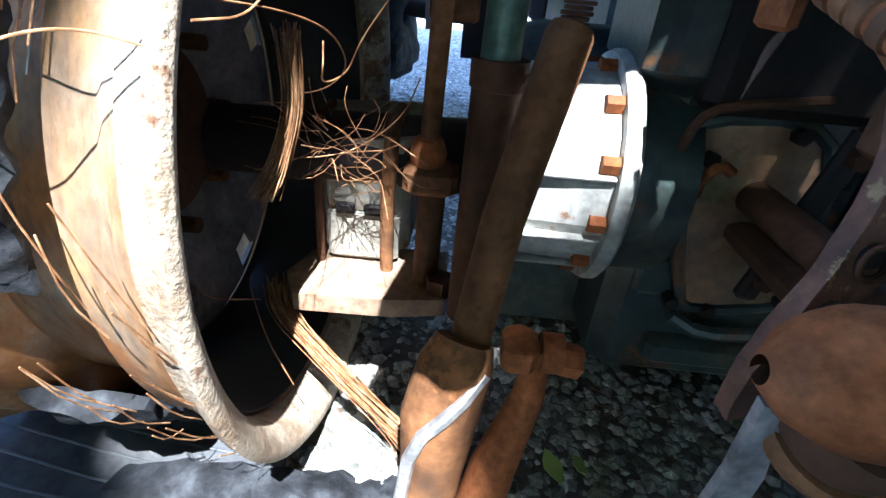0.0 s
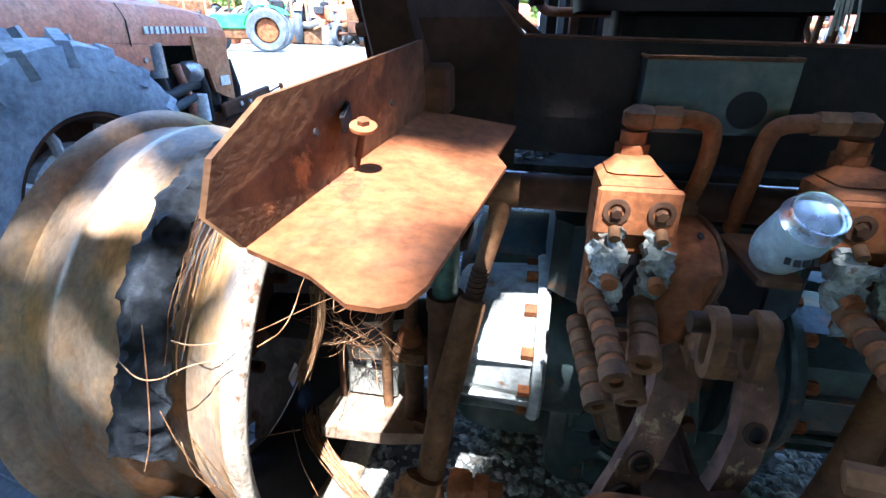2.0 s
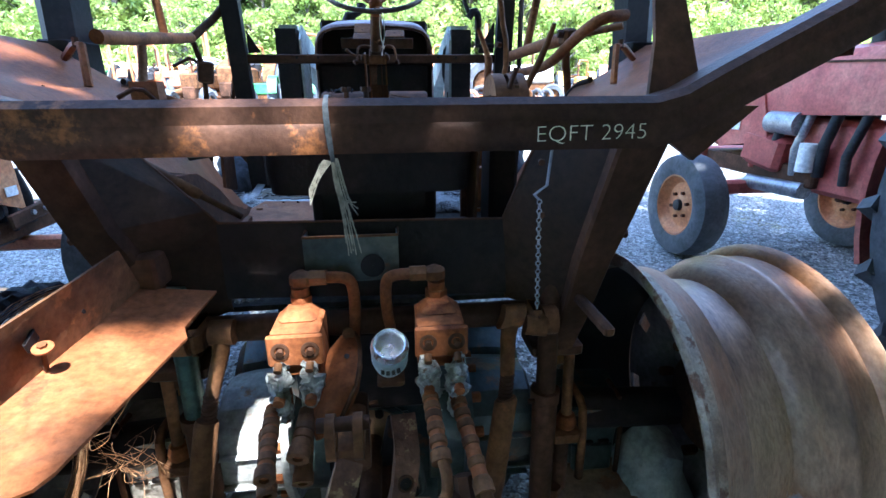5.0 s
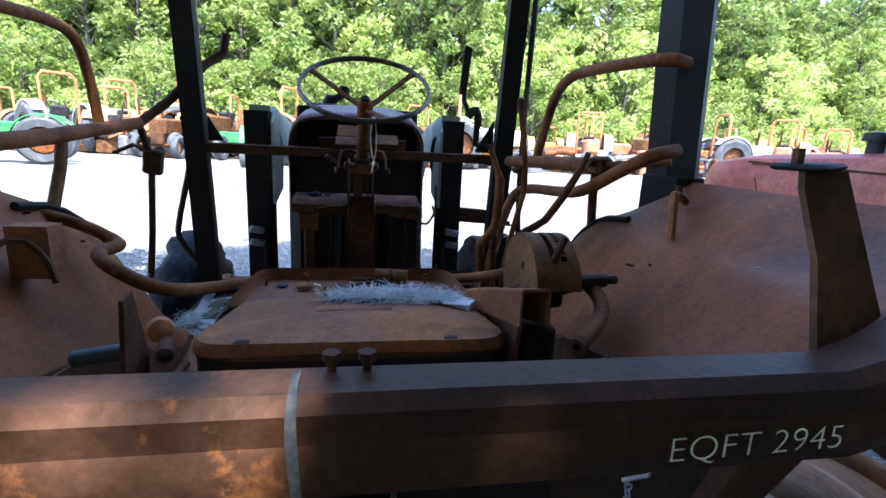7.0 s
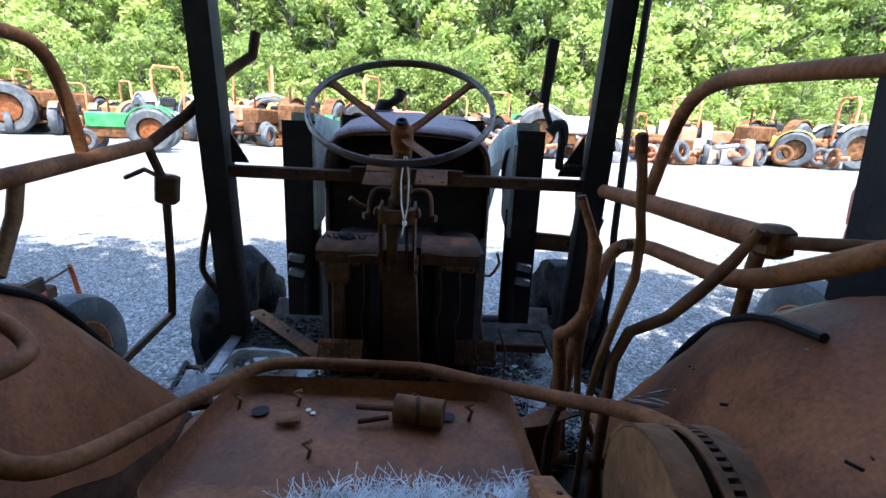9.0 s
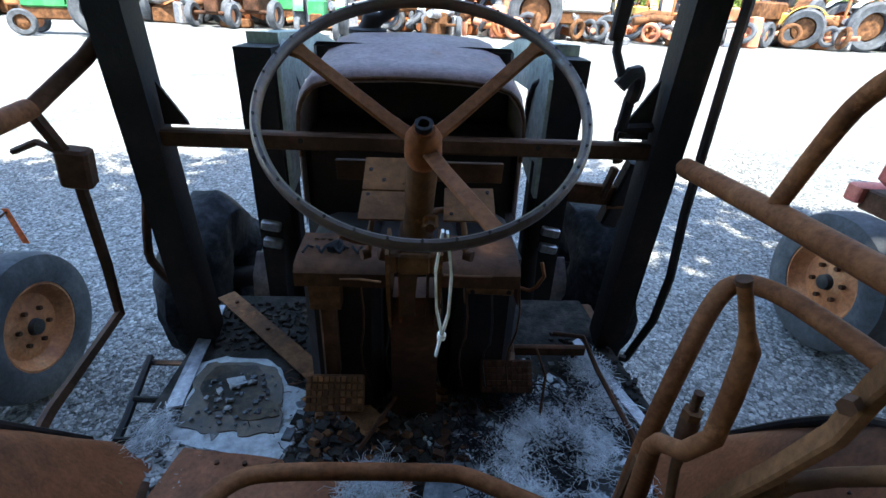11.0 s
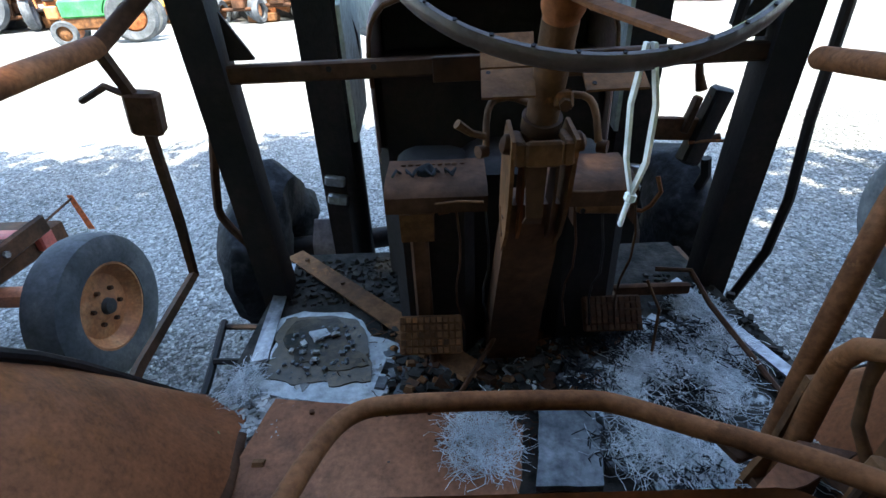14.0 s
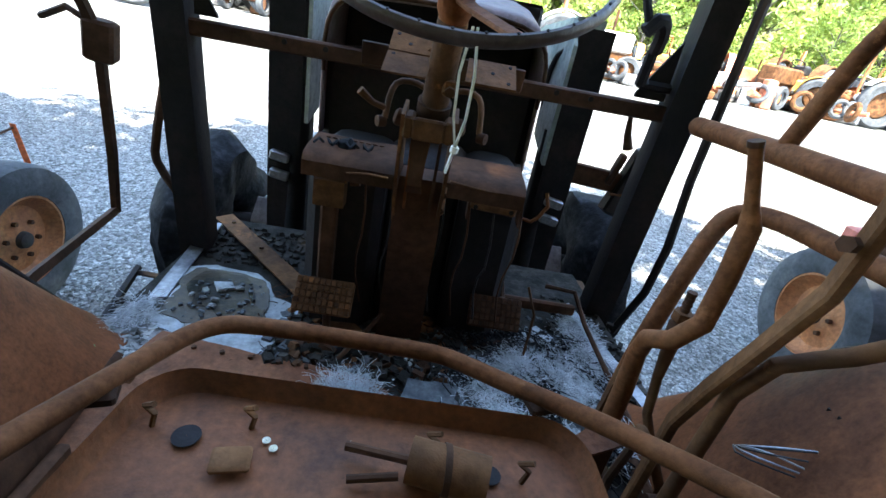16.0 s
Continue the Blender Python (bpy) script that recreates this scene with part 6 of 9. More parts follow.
part("body", G().lathe([(0.0, 0.007), (0.0, 0.012), (0.035, 0.0135), (0.04, 0.010), (0.042, 0.001)], (0.388, 0.80, 1.112), (0, 0, 1), 16), RUST_DARK, knob)
part("nut", G().hexnut((0.388, 0.801, 1.153), (0.388, 0.801, 1.166), 0.0135), RUST, knob)
g = G()
for k in range(8):
    g.cyl((0.388, 0.802, 1.164 + 0.004 * k), (0.388, 0.802, 1.168 + 0.004 * k), 0.0066 if k % 2 else 0.0058, 10)
part("stud", g, RUST_DARK, knob)
qp = thing("quadrant_gusset", (0.33, 0.86, 0.79), "bent rusty gusset plate under the levers", "plate")
part("plate", G().loft([[Vector(p) + Vector((0, 0, o)) for p in ((0.225, 0.715, 0.955), (0.335, 0.792, 0.962), (0.40, 0.775, 0.958), (0.315, 0.738, 0.952))] for o in (0, 0.005)], True, True), RUST_SHEET, qp, "ochre-rust plate", 20)
part("leg", G().box((0.32, 0.76, 0.87), (0.06, 0.012, 0.165), (0, 0, 0), 0.003), RUST_DARK, qp)
wc = thing("loose_cable", (0.42, 0.64, 1.06), "frayed thin cable lying on the fender edge", "cable")
rnd = random.Random(91)
for k in range(6):
    p = Vector((0.455, 0.70, 1.045))
    part("strand", G().tube([p, p + Vector((0.01 * k - 0.02, -0.03, 0.015 + 0.004 * k)), p + Vector((0.03 + 0.006 * k, -0.06 + 0.004 * k, 0.03 + rnd.uniform(-0.01, 0.02)))], 0.0012, 5, smooth_path=1), STEEL if k % 2 else BLACK, wc)

# ---- steering ----
st = thing("steering_column", (0.02, 1.0, 0.79), "rusty bare steering wheel on a burnt column", "steering wheel")
WC = Vector((0.023, 0.866, 1.537))
th = radians(33)
axis = Vector((0, -math.sin(th), math.cos(th)))
u_, v_ = Vector((1, 0, 0)), Vector((0, math.cos(th), math.sin(th)))
# bluish spots paint the rim's cool highlights into its colour
WHEEL_RIM = shade("worn_bare_wheel_rim", [(0.035, 0.026, 0.024), (0.07, 0.052, 0.045), (0.11, 0.09, 0.08)], 8, 0.45, 0.3, 0.3, 90, spots=(0.10, 0.125, 0.155), spot_at=0.60, spot_scale=7, stain=(0.14, 0.06, 0.03), stain_at=0.53, stain_scale=6)
rim_o = part("rim", G().ring(WC, axis, 0.171, 0.0052, 100, 10, 1.5), WHEEL_RIM, st, "thin bare metal rim, bluish highlights in its colour")
for k in range(36):
    a = 2 * math.pi * k / 36
    c = WC + (u_ * math.cos(a) + v_ * math.sin(a)) * 0.171 + axis * 0.0078
    part("rim_rivet", G().cyl(c, c + axis * 0.0012, 0.0016, 6), BURNT, rim_o)
HC = WC - axis * 0.036
for ang in (150, 38, -66):
    a = radians(ang)
    e = u_ * math.cos(a) + v_ * math.sin(a)
    sd = axis.cross(e)
    pts = [HC - axis * 0.022 + e * 0.016, HC - axis * 0.012 + e * 0.05, WC - axis * 0.007 + e * 0.158, WC - axis * 0.005 + e * 0.170]
    rows = []
    for q, w in zip(pts, (0.0095, 0.0088, 0.0085, 0.012)):
        rows.append([q - sd * w, q - sd * w * 0.8 + axis * 0.002, q + sd * w * 0.8 + axis * 0.002, q + sd * w, q + sd * w - axis * 0.003, q - sd * w - axis * 0.003])
    part("spoke", G().loft(rows, True, True), TUBE, st, "flat rusty spoke", 20)
part("hub", G().lathe([(-0.085, 0.017), (-0.055, 0.019), (-0.045, 0.0225), (-0.016, 0.0215), (-0.010, 0.018), (-0.006, 0.0135), (0.0, 0.013), (0.0, 0.001)], HC, axis, 28), RUST_ORANGE, st, "ochre-rust hub")
part("hub_nut", G().lathe([(0.0, 0.0105), (0.007, 0.0105), (0.007, 0.0065), (0.001, 0.006), (0.001, 0.001)], HC, axis, 12), BURNT, st)
CB = Vector((0.016, 0.958, 1.335))
part("column_tube", G().tube([HC - axis * 0.06, CB], 0.0195, 22), RUST, st, "rust-brown column tube")
part("column_collar", G().lathe([(0, 0.0195), (0, 0.024), (0.018, 0.024), (0.018, 0.0195)], CB, HC - CB, 22), RUST_DARK, st)
part("column_clamp", G().box((0.034, 0.925, 1.375), (0.022, 0.010, 0.022), (-20, 0, 0), 0.004), RUST, st)
part("clamp_bolt", G().hexnut((0.034, 0.921, 1.372), (0.034, 0.912, 1.371), 0.007), RUST_DARK, st)
# tilt joint: a forged block with a square window between two cheeks
g = G()
for c_, s_ in (((-0.014, 0.935, 1.318), (0.014, 0.055, 0.030)), ((0.042, 0.935, 1.318), (0.014, 0.055, 0.030)), ((0.014, 0.912, 1.318), (0.044, 0.012, 0.030)), ((0.014, 0.960, 1.318), (0.044, 0.012, 0.030))):
    g.box(c_, s_, (0, 0, 0), 0.003)
part("tilt_block", g, RUST, st, "forged block with a square window", 25)
part("block_floor", G().box((0.014, 0.936, 1.306), (0.044, 0.04, 0.004)), BURNT, st)
for sx in (-1, 1):
    x = 0.014 + sx * 0.036
    part("cheek", G().plate([(0.905, 1.335), (0.965, 1.345), (1.005, 1.30), (1.03, 1.20), (1.0, 1.14), (0.955, 1.19), (0.925, 1.25)], 0.005, pose(x - 0.0025, 0, 0, 90, 0, 90)), RUST, st, "brown side cheek")
    part("pivot_boss", G().lathe([(0, 0.001), (0.0, 0.013), (0.010, 0.012), (0.014, 0.006), (0.014, 0.001)], (x, 0.93, 1.325), (sx, -0.2, 0.2), 16), RUST_DARK, st)
    part("inner_cheek", G().plate([(0.925, 1.30), (0.955, 1.305), (0.985, 1.22), (0.965, 1.18), (0.94, 1.21)], 0.004, pose(0.014 + sx * 0.020 - 0.002, 0, 0, 90, 0, 90)), RUST_ORANGE if sx < 0 else RUST_DARK, st)
    part("hoop", G().tube([(0.018 + sx * 0.068, 0.95, 1.317), (0.018 + sx * 0.066, 0.968, 1.352), (0.018 + sx * 0.058, 0.98, 1.366), (0.018 + sx * 0.035, 0.985, 1.368), (0.018 + sx * 0.015, 0.975, 1.362)], 0.0045, 10, smooth_path=1), RUST, st, "bent rod hoop")
    part("hoop_foot", G().lathe([(0, 0.001), (0, 0.008), (0.012, 0.008), (0.012, 0.001)], (0.018 + sx * 0.068, 0.952, 1.312), (sx * 0.8, -0.5, 0), 12), RUST_DARK, st)
part("hanging_strap", G().loft([[Vector((0.006 + a, y, z)) for a in (-w, w)] + [Vector((0.006 + a, y + 0.005, z)) for a in (w, -w)] for y, z, w in ((0.918, 1.306, 0.014), (0.912, 1.27, 0.011), (0.911, 1.237, 0.010), (0.925, 1.222, 0.012))], True, True), RUST_DARK, st, "", 30)
part("lever_stub", G().tube([(-0.085, 0.93, 1.352), (-0.068, 0.938, 1.338), (-0.052, 0.945, 1.332)], [0.006, 0.0045, 0.0045], 8), RUST, st)
part("shaft_housing", G().loft([[Vector((0.016 + a * w, y + b * d, z)) for a, b in ((-1, -1), (1, -1), (1, 1), (-1, 1))] for y, z, w, d in ((0.985, 1.235, 0.034, 0.03), (1.03, 1.13, 0.040, 0.035), (1.12, 0.95, 0.045, 0.04), (1.19, 0.79, 0.05, 0.05))], True, True), RUST_DARK, st, "dark shaft housing", 20)
part("housing_flange", G().box((0.016, 1.000, 1.19), (0.085, 0.014, 0.05), (-24, 0, 0), 0.004), RUST, st)
for k, (x, y, z) in enumerate(((-0.02, 0.985, 1.205), (0.052, 0.985, 1.205), (-0.02, 0.995, 1.175), (0.052, 0.995, 1.175))):
    part("bolt", G().hexnut((x, y, z), (x, y - 0.012, z + 0.003), 0.006), RUST_DARK, st)
zip_ = thing("cable_tie", (0.03, 0.74, 1.33), "white plastic cable tie hanging from the wheel rim", "cable tie")
p_ = WC + (u_ * math.cos(radians(-84)) + v_ * math.sin(radians(-84))) * 0.170
g = G()
pts = [p_ + Vector((0.004, 0.004, 0.010)), p_ + Vector((0.009, -0.004, -0.03)), p_ + Vector((0.008, -0.006, -0.07)), p_ + Vector((0.003, 0, -0.098)), p_ + Vector((-0.003, 0.004, -0.07)), p_ + Vector((-0.005, 0.006, -0.03)), p_ + Vector((0.0, 0.006, 0.010))]
rings = []
for q in pts:
    rings.append([q + Vector((a, b, 0)) for a, b in ((-0.0012, -0.0035), (0.0012, -0.0035), (0.0012, 0.0035), (-0.0012, 0.0035))])
part("loop", g.loft(rings, True, True), WHITE_PLASTIC, zip_, "", 60)
part("head", G().box(tuple(p_ + Vector((0.003, 0, -0.100))), (0.008, 0.009, 0.009), (0, 10, 0), 0.002), WHITE_PLASTIC, zip_)
part("tail", G().box(tuple(p_ + Vector((0.0, 0.0, -0.114))), (0.003, 0.006, 0.022), (0, 10, 0), 0.001), WHITE_PLASTIC, zip_)

# ---- dash and pedals ----
dash = thing("dashboard", (0, 1.2, 0.79), "burnt dashboard with bare brackets and plates", "dashboard")
part("firewall", jitter(G().box((0.0, 1.57, 1.02), (0.54, 0.20, 0.66), (0, 0, 0), 0.03), 0.006, 6), BURNT, dash)
part("cross_strip", G().box((0.02, 1.10, 1.385), (0.27, 0.006, 0.036), (12, 0, 0), 0.001), RUST_DARK, dash)
g = G()
for rows in ([(-0.058, 0.0), (0.909, 1.382), (0.950, 1.404)], [(-0.056, 0.004), (0.952, 1.406), (0.992, 1.437)]):
    (x0, x1), (y0, z0), (y1, z1) = rows
    g.quadplate((x0, y0, z0), (x1, y0, z0), (x1 + 0.004, y1, z1), (x0 + 0.002, y1, z1), 0.003)
part("instrument_plate", g, RUST, dash, "folded rust-brown instrument plate", 15)
for x, y, z in ((-0.048, 0.918, 1.3885), (-0.012, 0.918, 1.3885), (-0.046, 0.975, 1.4275), (-0.028, 0.962, 1.4175), (-0.048, 0.944, 1.4035)):
    part("hole", G().lathe([(0, 0.0028), (0.0008, 0.0028), (0.0008, 0.0003)], (x, y, z), (0, -0.5, 0.85), 10), BURNT, dash)
part("plate_brace", G().quadplate((0.0, 0.955, 1.415), (0.012, 0.965, 1.42), (-0.012, 0.975, 1.39), (-0.022, 0.965, 1.385), 0.003), RUST, dash)
g = G().quadplate((0.050, 0.896, 1.388), (0.116, 0.898, 1.388), (0.116, 0.946, 1.413), (0.052, 0.944, 1.413), 0.003)
part("instrument_plate", g, RUST, dash, "flat rust-brown instrument plate", 15)
for x, y, z in ((0.060, 0.904, 1.3955), (0.106, 0.905, 1.3955), (0.108, 0.938, 1.4125), (0.085, 0.92, 1.4035)):
    part("hole", G().lathe([(0, 0.0026), (0.0008, 0.0026), (0.0008, 0.0003)], (x, y, z), (0, -0.5, 0.85), 10), BURNT, dash)
for x0, x1 in ((-0.205, -0.035), (0.060, 0.208)):
    rows = [[Vector((x, y, z)) for y, z in ((1.215, 1.212), (1.14, 1.206), (1.112, 1.200), (1.100, 1.188), (1.100, 1.160), (1.106, 1.160), (1.108, 1.184), (1.215, 1.200))] for x in (x0, (x0 + x1) / 2, x1)]
    part("ledge", jitter(G().loft(rows, True, True), 0.003, 12), RUST_DARK, dash, "brown dash ledge with a rolled edge", 40)
part("left_body", jitter(G().box((-0.130, 1.27, 0.99), (0.15, 0.24, 0.40), (0, 0, 0), 0.02), 0.006, 9), BURNT, dash)
part("right_body", jitter(G().box((0.165, 1.30, 0.99), (0.13, 0.24, 0.40), (0, 0, 0), 0.02), 0.006, 9), BURNT, dash)
part("centre_body", jitter(G().box((0.02, 1.33, 0.98), (0.18, 0.20, 0.42), (0, 0, 0), 0.02), 0.006, 9), BURNT, dash)
# switch box on its hanger
part("switch_box", G().loft([[Vector((x, y, z)) for x, y in ((-0.185, 1.115), (-0.127, 1.115), (-0.127, 1.185), (-0.185, 1.185))] for z in (1.098, 1.150)], True, True), RUST, dash, "small brown switch box", 15)
for x in (-0.186, -0.128):
    part("box_ear", G().plate([(1.12, 1.148), (1.185, 1.148), (1.19, 1.20), (1.175, 1.20)], 0.003, pose(x, 0, 0, 90, 0, 90)), RUST, dash)
part("box_pin", G().cyl((-0.118, 1.13, 1.145), (-0.100, 1.125, 1.150), 0.004, 8), RUST_DARK, dash)
part("pedal_hanger", G().box((-0.155, 1.135, 1.01), (0.032, 0.03, 0.18), (0, 0, 0), 0.005), RUST_DARK, dash)
part("linkage", G().tube([(-0.122, 1.10, 1.176), (-0.085, 1.085, 1.186), (-0.045, 1.07, 1.190)], 0.0022, 6), RUST, dash)
part("linkage", G().tube([(0.065, 1.08, 1.200), (0.11, 1.09, 1.192), (0.155, 1.10, 1.186)], 0.0028, 6), RUST, dash)
# toothed block
part("toothed_block", G().box((0.156, 1.115, 1.154), (0.088, 0.028, 0.018), (0, 3, 0), 0.003), RUST, dash, "short toothed bar")
for k in range(4):
    part("tooth", G().box((0.125 + 0.019 * k, 1.118, 1.168), (0.010, 0.024, 0.014), (0, 3, 0), 0.002), RUST, dash)
for x in (0.122, 0.190):
    part("hole", G().lathe([(0, 0.0045), (0.001, 0.0045), (0.001, 0.0004)], (x, 1.1005, 1.153), (0, -1, 0.1), 12), BURNT, dash)
for x0 in (0.108, 0.208):
    part("block_ear", G().plate([(1.10, 1.125), (1.135, 1.125), (1.14, 1.19), (1.12, 1.19)], 0.003, pose(x0, 0, 0, 90, 0, 90)), RUST_DARK, dash)
part("right_bracket", G().tube([(0.262, 1.16, 1.185), (0.268, 1.15, 1.16), (0.255, 1.15, 1.135), (0.245, 1.16, 1.12), (0.225, 1.17, 1.12)], 0.004, 6), TUBE, dash)
# melted switch row and wire stubs on the ledge
g = G()
for k in range(9):
    g.box((-0.178 + 0.013 * k, 1.19, 1.2125), (0.009, 0.004, 0.003), (0, 0, 6 * (k % 3)), 0.0008)
part("slot_row", g, RUST, dash)
for k in range(9):
    x = -0.18 + 0.011 * k
    part("wire_stub", G().tube([(x, 1.165, 1.206), (x + 0.006 * (k % 3 - 1), 1.145, 1.220), (x + 0.012 * ((k * 2) % 3 - 1), 1.13, 1.214)], 0.0026, 5), CHAR, dash)
part("melted_clump", jitter(G().lathe([(0, 0.002), (0, 0.018), (0.012, 0.016), (0.02, 0.006), (0.021, 0.001)], (-0.135, 1.16, 1.203), (0, 0, 1), 14), 0.008, 50), CHAR, dash)
for k in range(7):
    x = -0.09 + 0.05 * k
    part("hanging_wire", G().tube([(x, 1.12 + 0.02 * (k % 2), 1.18), (x + 0.01, 1.10, 1.08 - 0.02 * (k % 3)), (x - 0.006, 1.12, 0.98), (x + 0.012, 1.14, 0.88)], 0.0022, 5, smooth_path=1), BLACK if k % 2 else RUST_DARK, dash)
for x, y, lab in ((-0.143, 1.080, "l"), (0.221, 1.160, "r")):
    pd = thing("pedal", (x, y, 0.79), "rusty studded pedal pad on a bent arm", "pedal", "pedals")
    pm, zc = (RUST, 0.918) if x < 0 else (RUST_DARK, 0.892)
    m = pose(x, y, zc, 52, 0, 0)
    part("pad", G().box((x, y, zc), (0.118, 0.072, 0.012), (52, 0, 0), 0.004), pm, pd)
    for i in range(10):
        for j in range(5):
            c = m @ Vector((-0.0515 + i * 0.01145, -0.028 + j * 0.014, 0.008))
            part("stud", G().box(tuple(c), (0.0085, 0.010, 0.006), (52, 0, 0)), pm, pd)
    part("arm", G().tube([(x + 0.01, y + 0.02, 0.90), (x + 0.03, y + 0.10, 0.87), (x + 0.02, y + 0.18, 0.93)], 0.010, 8), RUST_DARK, pd)
    part("stop", G().cyl((x, y + 0.03, 0.90), (x, y + 0.06, 0.788), 0.009, 8), RUST_DARK, pd)

part("lower_link", G().tube([(-0.10, 1.03, 0.80), (-0.03, 1.10, 0.87), (0.03, 1.16, 0.95)], 0.005, 6), RUST_DARK, dash)
part("foot_rail", G().box((0.36, 1.32, 0.835), (0.20, 0.016, 0.03), (0, 0, 0), 0.004), RUST_DARK, dash)
part("bent_wire", G().tube([(0.30, 1.12, 0.80), (0.30, 1.13, 0.92), (0.28, 1.16, 0.97)], 0.003, 6), RUST, dash)
bw = thing("bent_rod", (0.45, 1.15, 0.79), "loose bent rod lying along the floor edge", "rod")
part("rod", G().tube([(0.36, 1.30, 0.905), (0.43, 1.28, 0.91), (0.455, 1.22, 0.86), (0.50, 1.02, 0.805), (0.51, 0.95, 0.80)], 0.006, 6), RUST_DARK, bw)
fs_ = thing("floor_strip", (0.5, 1.2, 0.79), "loose grey sill strip along the floor edge", "metal strip")
part("strip", G().quadplate((0.455, 1.40, 0.80), (0.475, 1.41, 0.805), (0.585, 0.97, 0.81), (0.56, 0.965, 0.805), 0.008), STEEL, fs_)
fs2 = thing("floor_strip", (-0.5, 1.2, 0.79), "loose grey sill strip along the floor edge", "metal strip")
part("strip", G().quadplate((-0.575, 1.53, 0.815), (-0.545, 1.54, 0.81), (-0.505, 1.16, 0.80), (-0.54, 1.15, 0.80), 0.006), STEEL, fs2)
part("strip_tail", G().quadplate((-0.555, 1.12, 0.80), (-0.53, 1.125, 0.80), (-0.56, 0.97, 0.795), (-0.585, 0.97, 0.795), 0.006), FOAM, fs2)

# ---- floor litter ----
def rubble(name, n, region, size, mat, label, seed, z=0.79):
    rnd = random.Random(seed)
    g = G()
    for _ in range(n):
        x, y = rnd.uniform(region[0], region[1]), rnd.uniform(region[2], region[3])
        s = rnd.uniform(*size)
        g.box((x, y, z + s * 0.2), (s, s * rnd.uniform(0.5, 1), s * rnd.uniform(0.2, 0.6)), (rnd.uniform(-20, 20), rnd.uniform(-20, 20), rnd.uniform(0, 180)), 0, rnd.uniform(0.6, 1))
    tagged(part(name, g, mat, None, "", 0), label, "rubble", kind="stuff")


def sheet_on_floor(name, poly, mat, z, label, cat, t=0.003, wav=0.004, seed=0, rag=0.012):
    g = G()
    n = len(poly)
    cx = sum(p[0] for p in poly) / n; cy = sum(p[1] for p in poly) / n
    fine = []
    for (x0, y0), (x1, y1) in zip(poly, poly[1:] + poly[:1]):
        for k in range(12):
            q = k / 12
            w = rag * (noise.noise(((x0 + (x1 - x0) * q) * 14 + seed, (y0 + (y1 - y0) * q) * 14, seed)) + 0.35 * noise.noise(((x0 + (x1 - x0) * q) * 30 + seed, (y0 + (y1 - y0) * q) * 30, seed)))
            fine.append((x0 + (x1 - x0) * q + w, y0 + (y1 - y0) * q + w))
    rings = [[Vector((cx + (x - cx) * k, cy + (y - cy) * k, z + t + wav * noise.noise(((cx + (x - cx) * k) * 12, (cy + (y - cy) * k) * 12, seed)))) for x, y in fine] for k in (0.01, 0.3, 0.55, 0.8, 1.0)]
    rings.append([p + Vector((0, 0, -t - wav)) for p in rings[-1]])
    g.loft(rings, True, False)
    return single(name, g, mat, label, cat)


sheet_on_floor("foam_sheet", [(-0.52, 1.30), (-0.469, 1.325), (-0.368, 1.315), (-0.32, 1.285), (-0.285, 1.225), (-0.225, 1.20), (-0.205, 1.16), (-0.22, 1.10), (-0.247, 1.02), (-0.36, 1.030), (-0.472, 1.058), (-0.52, 1.09), (-0.49, 1.13)], FOAM, 0.792, "pale melted foam sheet on the cab floor", "foam sheet", 0.006, 0.004, 1, 0.008)
sheet_on_floor("sludge_fringe", [(-0.505, 1.295), (-0.44, 1.312), (-0.36, 1.300), (-0.318, 1.25), (-0.288, 1.20), (-0.255, 1.10), (-0.33, 1.075), (-0.42, 1.082), (-0.50, 1.10), (-0.495, 1.16)], MUD_OCHRE, 0.7985, "ochre dried sludge stain on the foam sheet", "sludge", 0.003, 0.002, 2, 0.026)
sheet_on_floor("sludge_puddle", [(-0.485, 1.275), (-0.42, 1.285), (-0.365, 1.262), (-0.318, 1.20), (-0.283, 1.125), (-0.33, 1.105), (-0.38, 1.13), (-0.44, 1.14), (-0.475, 1.20)], MUD, 0.801, "brown wet sludge spread over the foam sheet", "sludge", 0.003, 0.002, 3, 0.030)
rubble("sludge_stones", 9, (-0.46, -0.33, 1.13, 1.25), (0.010, 0.022), STONE, "pale stones lying in the sludge", 19, 0.806)
rubble("sludge_flakes", 70, (-0.47, -0.31, 1.09, 1.26), (0.003, 0.014), SLATE, "dark flakes and crumbs on the sludge", 17, 0.804)
sheet_on_floor("foam_scrap", [(-0.43, 1.235), (-0.39, 1.25), (-0.375, 1.225), (-0.41, 1.205)], FOAM, 0.806, "loose pale foam flake on the sludge", "foam", 0.004, 0.004, 9, 0.012)
sheet_on_floor("floor_plate", [(-0.485, 0.857), (-0.45, 1.043), (-0.253, 1.015), (-0.045, 1.000), (0.018, 0.965), (0.0, 0.86), (-0.05, 0.72), (-0.46, 0.72)], RUST_SHEET, 0.798, "loose rusty floor plate", "metal sheet", 0.004, 0.003, 3, 0.004)
sheet_on_floor("charred_board", [(0.048, 0.995), (0.155, 0.998), (0.125, 0.84), (0.022, 0.842)], SLATE, 0.806, "charred grey board with lifted flakes", "board", 0.008, 0.006, 4, 0.008)
rv = thing("plate_rivets", (-0.2, 1.0, 0.80), "row of dark bolt heads along the floor plate", "bolt")
for k in range(7):
    part("bolt_head", G().hexnut((-0.37 + 0.055 * k, 1.005 - 0.002 * k, 0.80), (-0.37 + 0.055 * k, 1.005 - 0.002 * k, 0.808), 0.005), RUST_DARK, rv)
weed = thing("weed_sprout", (-0.53, 0.93, 0.79), "small green weed sprouting through the floor edge", "weed")
rnd = random.Random(71)
